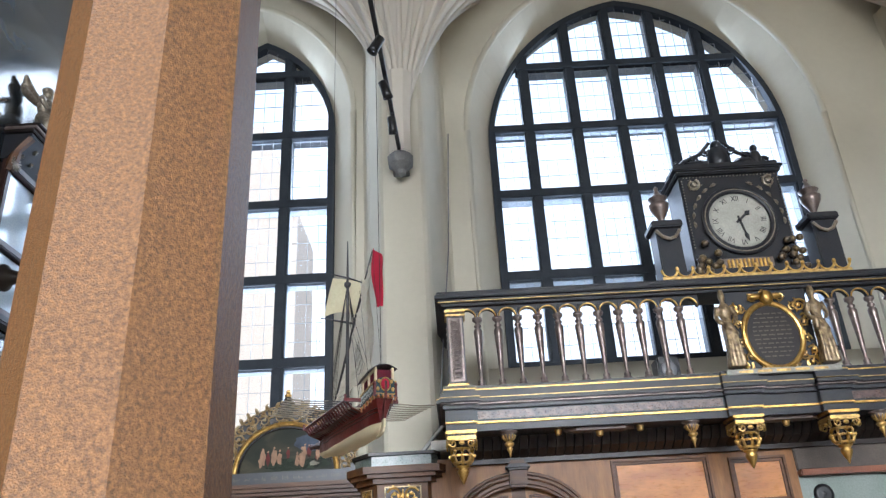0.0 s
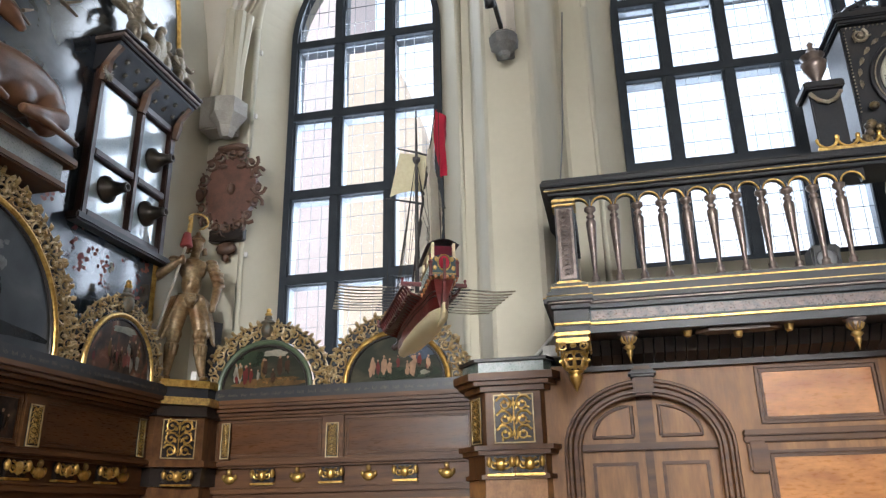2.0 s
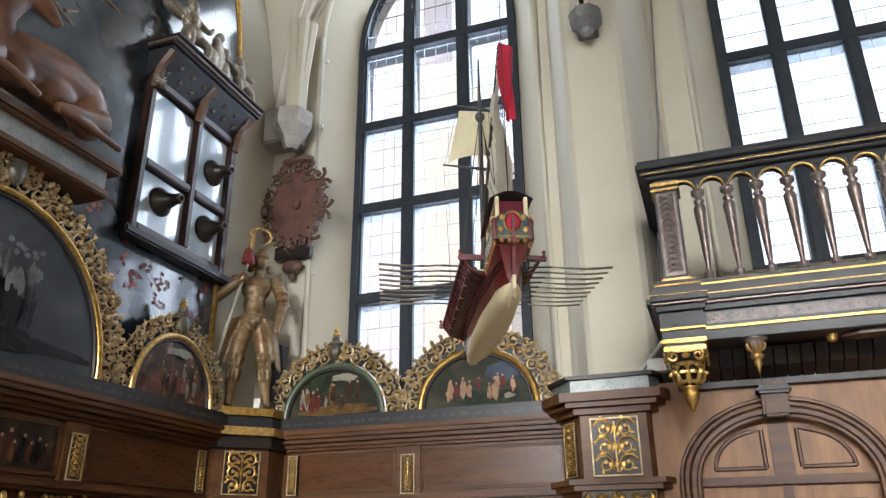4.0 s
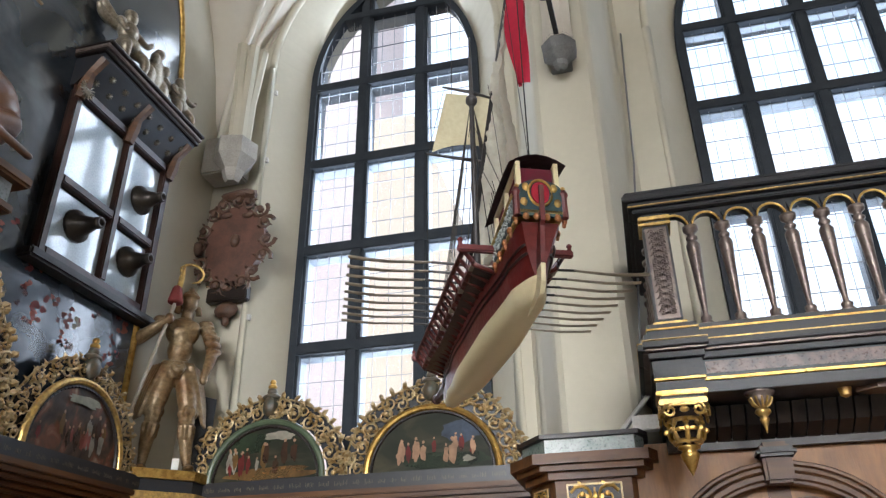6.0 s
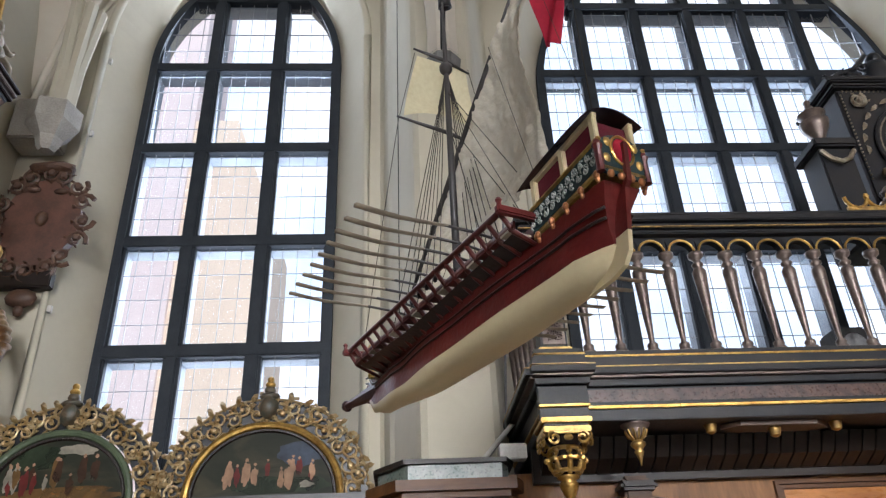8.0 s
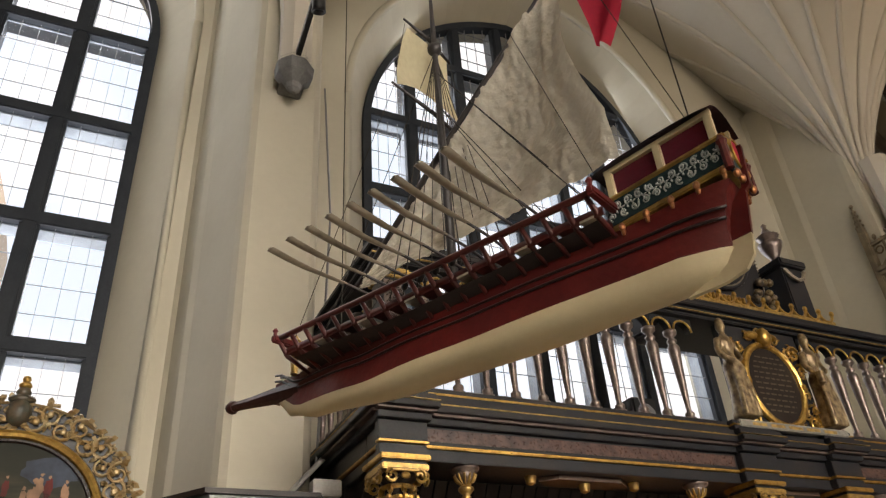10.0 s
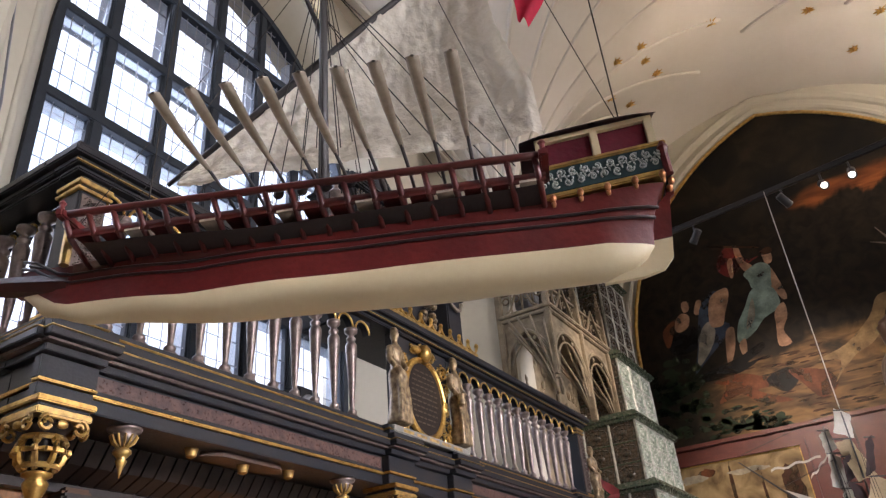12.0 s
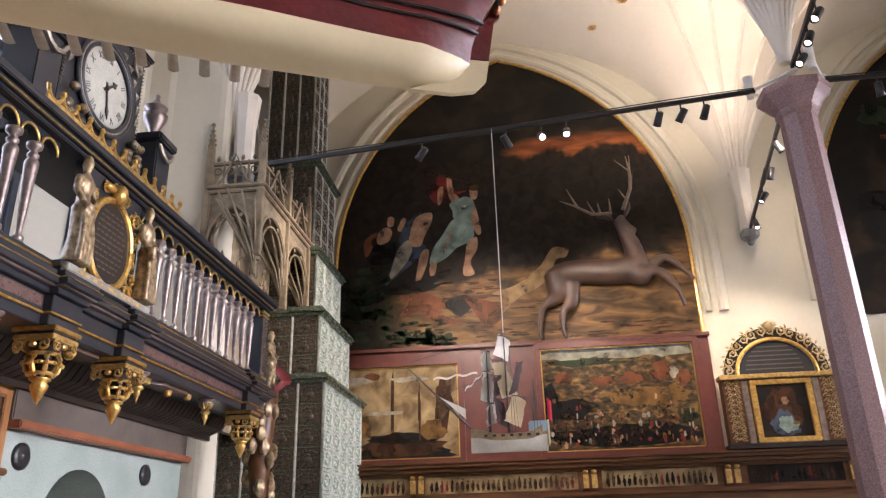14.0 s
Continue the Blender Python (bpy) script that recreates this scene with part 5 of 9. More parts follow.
plinth()
DEERC = mat("deer_hide", (0.19, 0.09, 0.048), (0.07, 0.03, 0.016), 0.34, scale=4, bump=0.2, fine=110)
figure("deer_statue", face("W", 5.2, 4.62, WEST + 0.24), 1.0, DEERC, "painted brown carved deer lying on the plinth",
       [("t", [(-0.2, 0.3, 0.02), (0.08, 0.37, 0.02), (0.42, 0.43, 0.0), (0.7, 0.4, 0.0), (0.86, 0.27, 0.02)], [0.21, 0.25, 0.26, 0.25, 0.17]), ("b", (0.72, 0.28, 0.14), 0.2, 0.25, 0.13), ("b", (0.0, 0.3, 0.14), 0.17, 0.2, 0.12), ("b", (0.35, 0.3, 0.13), 0.25, 0.17, 0.12),
        ("t", [(-0.16, 0.4, 0.04), (-0.17, 0.66, 0.08), (-0.06, 0.88, 0.14)], [0.19, 0.125, 0.095]), ("t", [(-0.05, 0.92, 0.15), (0.07, 0.86, 0.2), (0.18, 0.79, 0.23)], [0.1, 0.078, 0.05]), ("b", (0.19, 0.775, 0.235), 0.045, 0.04, 0.045), ("b", (0.02, 0.93, 0.22), 0.035, 0.03, 0.025),
        ("t", [(-0.06, 0.97, 0.22), (-0.13, 1.05, 0.3), (-0.2, 1.07, 0.34)], [0.03, 0.045, 0.012]), ("t", [(0.8, 0.2, 0.22), (0.52, 0.12, 0.27), (0.3, 0.06, 0.29)], [0.11, 0.07, 0.045]), ("t", [(0.3, 0.06, 0.29), (0.55, 0.06, 0.31), (0.9, 0.035, 0.31)], [0.042, 0.034, 0.03]), ("b", (0.93, 0.03, 0.31), 0.05, 0.028, 0.032),
        ("t", [(-0.2, 0.26, 0.16), (-0.42, 0.12, 0.25), (-0.46, 0.08, 0.27)], [0.1, 0.062, 0.055]), ("t", [(-0.46, 0.08, 0.27), (-0.18, 0.1, 0.31), (0.12, 0.04, 0.31)], [0.048, 0.038, 0.03])], "deer statue", voxel=0.011, soft=5)
bm = bmesh.new()
for k in (-1, 1):
    tube(bm, [(0.0, 0.98, 0.14 + 0.06 * k), (0.08, 1.15, 0.14 + 0.14 * k), (0.34, 1.22, 0.14 + 0.22 * k), (0.62, 1.16, 0.14 + 0.25 * k)], [0.035, 0.03, 0.025, 0.012], 7)
    for x, y, u, v in ((0.12, 1.18, 0.28, 1.04), (0.32, 1.22, 0.42, 1.43), (0.47, 1.2, 0.64, 1.34)):
        tube(bm, [(x, y, 0.14 + 0.2 * k), (u, v, 0.14 + 0.26 * k)], [0.02, 0.008], 6)
ob = tagged(part("antlers", bm, mat("antler", (0.12, 0.08, 0.05), (0.2, 0.15, 0.1), 0.5), smooth=True), "real brown antlers fixed on the deer head", "antlers")
ob.matrix_world = face("W", 5.2, 4.62, WEST + 0.24)


# ---------------------------------------------------------------- the gallery
GY, GX0, GX1 = 7.25, 0.0, 6.85


def moulded(bm, prof, x0, x1):
    """A moulding along x: prof is (y, z) outline."""
    prism(bm, prof, "x", x0, x1)
    return bm


def gallery():
    ob = base("gallery", pose(0, 0, 0), "black and gold wooden gallery on carved brackets", "gallery")
    L = ob
    part("floor_slab", bx(bmesh.new(), GX0 + 0.02, GX1 - 0.02, GY + 0.02, 9.3, 2.88, 3.12), BLUEB, L)
    # front entablature, from below upwards: y is how far it stands out
    for z0, z1, d, m, nm in ((2.86, 2.93, 0.0, BLUEB, "fascia"), (2.93, 2.948, 0.02, GOLD, "gilt_line"), (2.948, 3.06, 0.01, BLUEB, "fascia"), (3.06, 3.1, 0.05, BLUEB, "moulding"),
                             (3.1, 3.115, 0.09, BRONZE, "bronze_line"), (3.115, 3.155, 0.12, BLUEB, "cornice"), (3.155, 3.163, 0.123, GILT, "gilt_line"), (3.163, 3.21, 0.09, BLUEB, "cornice"),
                             (3.21, 3.25, 0.035, BLUEB, "plinth"), (3.25, 3.262, 0.04, GOLD, "gilt_line"), (3.262, 3.295, 0.02, BLUEB, "plinth")):
        bm = bx(bmesh.new(), GX0 - d, GX1 + d, GY - d, GY + 0.22, z0, z1, 0.005)
        part(nm, bm, m, L)
        bm = bx(bmesh.new(), GX0 - d, GX0 + 0.22, GY + 0.22, 8.75, z0, z1, 0.005)
        part(nm, bm, m, L)
        for a, b in ((-0.04, 0.25), (2.66, 2.99), (3.56, 3.86), (6.16, 6.5)):
            part(nm, bx(bmesh.new(), a - d * 0.4, b + d * 0.4, GY - d - 0.06, GY - d, z0 + 0.002, z1 - 0.002, 0.004), m, L)
    part("marbled_band", bx(bmesh.new(), 0.27, 2.64, GY - 0.013, GY - 0.008, 2.97, 3.045), mat("red_marbling", (0.13, 0.075, 0.06), (0.05, 0.03, 0.03), 0.3, scale=16), L)
    part("marbled_band", bx(bmesh.new(), 3.88, 6.14, GY - 0.013, GY - 0.008, 2.97, 3.045), bpy.data.materials["red_marbling"], L)
    # handrail
    for z0, z1, d in ((4.13, 4.16, 0.03), (4.16, 4.2, 0.055), (4.2, 4.245, 0.09), (4.245, 4.275, 0.075)):
        part("handrail", bx(bmesh.new(), GX0 - d, GX1 + d, GY - d, GY + 0.1 + d, z0, z1, 0.008), BLUEB, L)
        part("handrail", bx(bmesh.new(), GX0 - d, GX0 + 0.1 + d, GY + 0.1 + d, 8.7, z0, z1, 0.008), BLUEB, L)
    part("gilt_line", bx(bmesh.new(), GX0 - 0.06, GX1 + 0.06, GY - 0.062, GY - 0.05, 4.165, 4.172), GILT, L)
    for x in (0.02, 6.65):
        p = part("post", bx(bmesh.new(), x, x + 0.17, GY, GY + 0.17, 3.295, 4.13, 0.008), BLUEB, L)
        for z0, z1 in ((4.03, 4.05), (4.07, 4.1), (3.3, 3.33)):
            part("post_band", bx(bmesh.new(), x - 0.02, x + 0.19, GY - 0.02, GY + 0.19, z0, z1, 0.004), GILT, p)
        bm = bmesh.new()
        bx(bm, -0.07, 0.07, -0.33, 0.33, 0, 0.008)
        scroll_panel(bm, 0.12, 0.62, 0.008, random.Random(4), 0.012)
        c = part("carved_panel", bm, BRONZE, p)
        c.matrix_world = face("N", x + 0.085, 3.68, GY)
    return ob


GAL = gallery()
bm = bmesh.new()
lathe(bm, [(0.042, 0), (0.044, 0.025), (0.03, 0.038), (0.036, 0.052), (0.034, 0.066), (0.018, 0.08), (0.017, 0.1), (0.024, 0.2), (0.036, 0.42), (0.045, 0.555), (0.046, 0.58), (0.036, 0.6), (0.024, 0.612), (0.038, 0.626), (0.038, 0.64), (0.024, 0.652), (0.026, 0.67), (0.05, 0.69), (0.052, 0.72)], 16)
BAL = part("baluster", bm, BRONZE, GAL)
BAL.matrix_world = pose(0.3, GY + 0.06, 3.295)
bm = bmesh.new()
prism(bm, [(-0.105, 0.115)] + [(0.085 * math.cos(math.pi - math.pi * i / 12) , 0.0 + 0.085 * math.sin(math.pi * i / 12)) for i in range(13)] + [(0.105, 0.0), (0.105, 0.115)] + [(-0.105, 0.115)][:0], "y", 0.03, 0.09)
ARC = part("arch", bm, BLUEB, GAL)
ARC.matrix_world = pose(0.2, GY, 4.015)
bm = bmesh.new()
tube(bm, [(0.088 * math.cos(math.pi * i / 12), 0.026, 0.088 * math.sin(math.pi * i / 12)) for i in range(13)], 0.009, 6)
ARG = part("gilt_arch_edge", bm, GOLD, ARC)


def copy_part(ob, m):
    c = ob.copy()
    scene.collection.objects.link(c)
    c.matrix_world = m
    return c


def arcade(xs, y, turn=0):
    for i, (x, yy) in enumerate(xs):
        c = copy_part(ARC, pose(x, yy, 4.015, 0, 0, turn))
        e = copy_part(ARG, Matrix())
        e.parent = c
        e.matrix_world = pose(x, yy, 4.015, 0, 0, turn)


N1 = 11
for i in range(N1):
    copy_part(BAL, pose(0.335 + 0.207 * i, GY + 0.06, 3.295))
arcade([(0.2315 + 0.207 * i, GY) for i in range(N1 + 1)], GY)
for i in range(13):
    copy_part(BAL, pose(3.96 + 0.205 * i, GY + 0.06, 3.295))
arcade([(3.8575 + 0.205 * i, GY) for i in range(14)], GY)
for i in range(6):
    copy_part(BAL, pose(0.06, 7.58 + 0.2 * i, 3.295))
arcade([(0.1, 7.48 + 0.2 * i) for i in range(7)], 0, -90)
bpy.data.objects.remove(ARG)
bpy.data.objects.remove(ARC)
bpy.data.objects.remove(BAL)


def carved_capital(x):
    """Gilded bracket head: moulded top, Ionic scrolls, a pierced cage and a pear-shaped drop."""
    ob = base("gallery_bracket", pose(x, GY + 0.04, 2.86), "gilded pierced bracket head with a pendant drop", "bracket", "gallery brackets")
    for z0, z1, h, m in ((-0.03, 0.0, 0.15, GOLD), (-0.05, -0.03, 0.13, BLUEB), (-0.085, -0.05, 0.14, GILT)):
        part("abacus", bx(bmesh.new(), -h, h, -h, h, z0, z1, 0.006), m, ob)
    for k in range(4):
        bm = bmesh.new()
        for sx in (-1, 1):
            pts = [(sx * (0.082 + 0.04 * (1 - 0.75 * i / 14) * math.cos(1.57 - 0.6 * i)), -0.14, -0.122 + 0.04 * (1 - 0.75 * i / 14) * math.sin(1.57 - 0.6 * i)) for i in range(15)]
            tube(bm, pts, 0.0095, 5)
        tube(bm, [(-0.08, -0.138, -0.088), (0.08, -0.138, -0.088)], 0.009, 5)
        blob(bm, (0, -0.13, -0.115), 0.03, 0.02, 0.02, 7, 5)
        o = part("volute", bm, GILT, ob, smooth=True)
        o.matrix_local = Matrix.Rotation(math.pi / 2 * k, 4, "Z")
    part("core", lathe(bmesh.new(), [(0.03, -0.31), (0.062, -0.27), (0.07, -0.21), (0.07, -0.15), (0.115, -0.1), (0.115, -0.085)], 12), DARK, ob)
    for k in range(8):
        bm = bmesh.new()
        a = 2 * math.pi * k / 8
        tube(bm, [(r * math.cos(a), r * math.sin(a), z) for r, z in ((0.085, -0.155), (0.1, -0.185), (0.104, -0.22), (0.094, -0.262), (0.06, -0.3))], [0.017, 0.018, 0.013, 0.017, 0.014], 6)
        c, w = Vector((0.103 * math.cos(a), 0.103 * math.sin(a), -0.222)), Vector((-math.sin(a), math.cos(a), 0))
        tube(bm, [c - w * 0.04, c, c + w * 0.04], [0.014, 0.009, 0.014], 5)
        blob(bm, c * 1.0 + Vector((0.012 * math.cos(a), 0.012 * math.sin(a), 0)), 0.018, 0.018, 0.018, 6, 4)
        part("cage_arm", bm, GILT if k % 2 else GOLD, ob, smooth=True)
    for z in (-0.16, -0.285):
        bm = bmesh.new()
        tube(bm, [((0.09 if z > -0.2 else 0.078) * math.cos(0.3 * i), (0.09 if z > -0.2 else 0.078) * math.sin(0.3 * i), z) for i in range(22)], 0.014, 6)
        part("cage_ring", bm, GILT, ob, smooth=True)
    part("drop", lathe(bmesh.new(), [(0.002, -0.48), (0.01, -0.465), (0.03, -0.425), (0.052, -0.375), (0.056, -0.355), (0.04, -0.335), (0.066, -0.322), (0.066, -0.31), (0.03, -0.3)], 16), GOLD, ob)
    return ob


for x in (0.1, 2.82, 3.72, 6.33):
    carved_capital(x)


def pendant(x):
    ob = base("gallery_pendant", pose(x, GY + 0.1, 2.87), "small bronze-gilt turned pendant under the gallery", "pendant", "gallery pendants")
    part("drop", lathe(bmesh.new(), [(0.002, -0.26), (0.012, -0.22), (0.026, -0.185), (0.03, -0.175), (0.02, -0.165), (0.034, -0.15), (0.048, -0.135), (0.044, -0.12), (0.02, -0.105)], 14), GILT, ob)
    part("rose", lathe(bmesh.new(), [(0.02, -0.105), (0.05, -0.08), (0.066, -0.05), (0.06, -0.035), (0.085, -0.025), (0.09, -0.008), (0.05, 0.0)], 16), BRONZE, ob)
    for k in range(12):
        a = 2 * math.pi * k / 12
        bm = bmesh.new()
        tube(bm, [(0.024 * math.cos(a), 0.024 * math.sin(a), -0.106), (0.054 * math.cos(a), 0.054 * math.sin(a), -0.08), (0.068 * math.cos(a), 0.068 * math.sin(a), -0.048)], [0.005, 0.008, 0.006], 5)
        part("petal", bm, GILT, ob, smooth=True)
    return ob


for x in (0.56, 2.33, 4.15, 5.5):
    pendant(x)
SOFFITW = mat("soffit_wood", (0.1, 0.06, 0.04), (0.055, 0.034, 0.024), 0.45, scale=8)
for x in (1.45, 3.27, 4.8):
    ob = base("soffit_ornament", pose(x, GY + 0.16, 2.86), "flat brown wooden lozenge with gilt studs on the soffit", "ornament", "soffit ornaments")
    bm = bmesh.new()
    prism(bm, [(-0.34, 0), (-0.24, -0.08), (0.24, -0.08), (0.34, 0), (0.24, 0.08), (-0.24, 0.08)], "z", -0.03, 0)
    part("lozenge", bm, SOFFITW, ob)
    for k in (-0.4, 0.4, 0.0):
        part("stud", lathe(bmesh.new(), [(0.012, -0.055), (0.03, -0.045), (0.036, -0.02), (0.04, 0.0)], 12, (k, 0, -0.03 if k == 0 else 0)), GILT, ob, smooth=True)


# fluted cove under the gallery
def cove():
    ob = base("fluted_cove", pose(0, 0, 0), "dark fluted cove beneath the gallery floor", "cove", kind="structure")
    for i in range(74):
        x = 0.05 + 0.092 * i
        bm = bmesh.new()
        prism(bm, [(7.93, 2.68), (7.86, 2.69), (7.72, 2.75), (7.64, 2.87), (7.93, 2.87)], "x", x, x + 0.08)
        part("flute", bm, DARK, ob)
    part("backing", bx(bmesh.new(), 0.0, 6.9, 7.88, 7.94, 2.64, 2.88), DARK, ob)
    return ob


cove()


def oval_panel():
    ob = base("inscription_panel", face("N", 3.27, 3.64, GY - 0.005), "dark oval inscription panel in a gilded strapwork frame", "plaque")
    part("board", bx(bmesh.new(), -0.42, 0.42, -0.34, 0.48, -0.06, 0), BLUEB, ob)
    bm = bmesh.new()
    prism(bm, [(0.26 * math.cos(2 * math.pi * i / 36), 0.31 * math.sin(2 * math.pi * i / 36)) for i in range(36)], "z", 0, 0.025)
    part("tablet", bm, DARK, ob)
    bm = bmesh.new()
    tube(bm, [(0.285 * math.cos(2 * math.pi * i / 40), 0.335 * math.sin(2 * math.pi * i / 40), 0.02) for i in range(41)], 0.03, 8)
    part("oval_frame", bm, GOLD, ob, smooth=True)
    for k in range(11):
        bm = bmesh.new()
        y = 0.22 - 0.044 * k
        w = 0.23 * math.sqrt(max(0, 1 - (y / 0.3) ** 2)) * 0.85
        x = -w
        r = random.Random(k)
        while x < w:
            d = r.uniform(0.03, 0.07)
            bx(bm, x, min(w, x + d), y, y + 0.012, 0.025, 0.0265)
            x += d + 0.018
        part("lettering", bm, FAINT, ob)
    for k in range(14):
        a = 2 * math.pi * (k + 0.5) / 14
        bm = bmesh.new()
        spiral(bm, (0.335 * math.cos(a), 0.04 + 0.4 * math.sin(a)), a, 0.05, 1.2 if k % 2 else -1.2, 0.002, 0.011, 0.02)
        part("scroll", bm, GILT, ob, smooth=True)
    for sx in (-1, 1):
        for sy in (-1, 1):
            bm = bmesh.new()
            spiral(bm, (sx * 0.33, sy * 0.3), 0.5, 0.075, 1.3 * sx, 0.0, 0.015, 0.02)
            spiral(bm, (sx * 0.36, sy * 0.17), 2.5, 0.05, -1.2 * sx, 0.0, 0.012, 0.02)
            part("scroll", bm, GOLD, ob, smooth=True)
        bm = bmesh.new()
        tube(bm, [(sx * 0.4, -0.33, 0.01), (sx * 0.38, -0.2, 0.012), (sx * 0.31, -0.31, 0.012)], 0.012, 5)
        part("strap", bm, GOLD, ob, smooth=True)
        part("clasp", bx(bmesh.new(), sx * 0.29 - 0.02, sx * 0.29 + 0.02, -0.03, 0.03, 0.02, 0.06, 0.008), GOLD, ob)
    bm = bmesh.new()
    blob(bm, (0, 0.39, 0.05), 0.07, 0.085, 0.06, 10, 7, 0.2)
    blob(bm, (-0.1, 0.41, 0.03), 0.08, 0.035, 0.035)
    blob(bm, (0.1, 0.41, 0.03), 0.08, 0.035, 0.035)
    part("mask_ornament", bm, GOLD, ob, smooth=True)
    part("boss", blob(bmesh.new(), (0, -0.345, 0.04), 0.06, 0.03, 0.03), GOLD, ob, smooth=True)
    part("name_board", bx(bmesh.new(), -0.57, 0.55, -0.4, -0.345, 0.03, 0.1, 0.006), mat("pale_board", (0.3, 0.29, 0.25), (0.22, 0.21, 0.18), 0.5, scale=20), ob, "pale board with worn lettering")
    for i in range(5):
        bm = bmesh.new()
        bx(bm, -0.45 + 0.182 * i, -0.312 + 0.182 * i, -0.385, -0.362, 0.1, 0.1015)
        part("board_word", bm, GILT, ob)
    return ob


oval_panel()
STATUEM = mat("figure_paint", (0.4, 0.3, 0.165), (0.11, 0.07, 0.04), 0.38, 0.45, scale=16, bump=0.3)
lady = body_limbs(True)
figure("robed_statue", face("N", 2.82, 3.3, GY - 0.06) @ Matrix.Diagonal((0.74, 1, 0.85, 1)), 0.82, STATUEM, "carved bronze-toned robed figure beside the oval panel", lady)
figure("robed_statue", face("N", 3.73, 3.3, GY - 0.06) @ Matrix.Diagonal((0.74, 1, 0.85, 1)), 0.82, STATUEM, "carved bronze-toned robed figure with a lantern", lady + [("t", [(-0.12, 0.55, 0.14), (-0.12, 0.42, 0.14)], 0.05)])


# ---------------------------------------------------------------- clock on the gallery
def crest(x0, x1, y, z, n):
    ob = base("gilt_cresting", face("N", (x0 + x1) / 2, z, y), "scalloped gilded cresting along the rail", "cresting")
    w = x1 - x0
    part("strip", bx(bmesh.new(), -w / 2, w / 2, 0, 0.03, 0, 0.02), GILT, ob)
    for i in range(n):
        c = -w / 2 + w * (i + 0.5) / n
        r = w / n / 2
        bm = bmesh.new()
        tube(bm, [(c + r * math.cos(math.pi + math.pi * k / 8), 0.11 + 0.085 * math.sin(math.pi + math.pi * k / 8), 0.01) for k in range(9)], 0.014, 6)
        blob(bm, (c + r, 0.115, 0.012), 0.022, 0.03, 0.02, 6, 4)
        part("scallop", bm, GOLD, ob, smooth=True)
    return ob


crest(2.27, 4.22, GY - 0.05, 4.275, 12)


def clock():
    cx, cz, cy = 3.32, 5.05, 7.5
    ob = base("clock", face("N", cx, cz, cy), "ornate blue-black gallery clock with gilded carving", "clock")
    part("case", bx(bmesh.new(), -0.57, 0.57, -0.58, 0.6, -0.5, -0.0, 0.02), BLUEB, ob)
    part("base_block", bx(bmesh.new(), -0.7, 0.7, -0.775, -0.58, -0.55, 0.08, 0.02), BLUEB, ob)
    part("cornice", bx(bmesh.new(), -0.6, 0.6, 0.6, 0.65, -0.53, 0.04, 0.015), BLUEB, ob)
    part("cornice", bx(bmesh.new(), -0.63, 0.63, 0.65, 0.69, -0.55, 0.06, 0.015), BLUEB, ob)
    part("dial", lathe(bmesh.new(), [(0.335, 0.0), (0.335, 0.02), (0.28, 0.022)], 40), DIAL, ob, "cream dial with roman numerals")
    bm = bmesh.new()
    for r, w in ((0.355, 0.022), (0.4, 0.018)):
        tube(bm, [(r * math.cos(2 * math.pi * i / 40), r * math.sin(2 * math.pi * i / 40), 0.03) for i in range(41)], w, 8)
    part("bezel", bm, BLUEB, ob, smooth=True)
    bm = bmesh.new()
    tube(bm, [(0.378 * math.cos(2 * math.pi * i / 40), 0.378 * math.sin(2 * math.pi * i / 40), 0.035) for i in range(41)], 0.008, 6)
    part("bezel_line", bm, SILVER, ob, smooth=True)
    for i, txt in enumerate(("XII", "I", "II", "III", "IIII", "V", "VI", "VII", "VIII", "IX", "X", "XI")):
        cu = bpy.data.curves.new("numeral", "FONT")
        cu.body, cu.size, cu.align_x, cu.align_y, cu.extrude = txt, 0.09, "CENTER", "CENTER", 0.001
        me = bpy.data.meshes.new_from_object(new("tmp", cu))
        bpy.data.objects.remove(bpy.data.objects["tmp"])
        me.materials.append(BLACK)
        o = new("numeral", me)
        o.parent = ob
        a = -2 * math.pi * i / 12
        o.matrix_local = Matrix.Translation((0.265 * math.sin(-a), 0.265 * math.cos(a), 0.0245)) @ Matrix.Rotation(a, 4, "Z") @ Matrix.Diagonal((0.8, 1, 1, 1))
    for ang, ln, w in ((-50, 0.17, 0.014), (-168, 0.27, 0.01)):
        bm = bmesh.new()
        prism(bm, [(-w, -0.05), (w, -0.05), (w * 0.8, ln * 0.6), (w * 2.2, ln * 0.72), (0, ln), (-w * 2.2, ln * 0.72), (-w * 0.8, ln * 0.6)], "z", 0.03, 0.036)
        o = part("hand_pointer", bm, BLACK, ob)
        o.matrix_local = Matrix.Rotation(radians(ang), 4, "Z")
    part("boss", lathe(bmesh.new(), [(0.022, 0.03), (0.022, 0.042), (0.01, 0.046)], 12), BLACK, ob)
    for i in range(11):
        part("grille_bar", bx(bmesh.new(), -0.235 + 0.043 * i, -0.21 + 0.043 * i, -0.7, -0.47, 0.012, 0.04, 0.006), GOLD, ob)
    part("grille_board", bx(bmesh.new(), -0.27, 0.27, -0.72, -0.45, 0.0, 0.012), BRONZE, ob)
    r = random.Random(9)
    fruit = mat("clock_fruit", (0.06, 0.055, 0.06), (0.2, 0.14, 0.06), 0.3, 0.4, scale=9)
    for sx in (-1, 1):
        for i in range(16):
            bm = bmesh.new()
            blob(bm, (sx * r.uniform(0.3, 0.6), r.uniform(-0.62, -0.25), r.uniform(0.03, 0.09)), 0.045, 0.042, 0.04, 8, 6)
            part("carved_fruit", bm, fruit, ob, smooth=True)
    bm = bmesh.new()
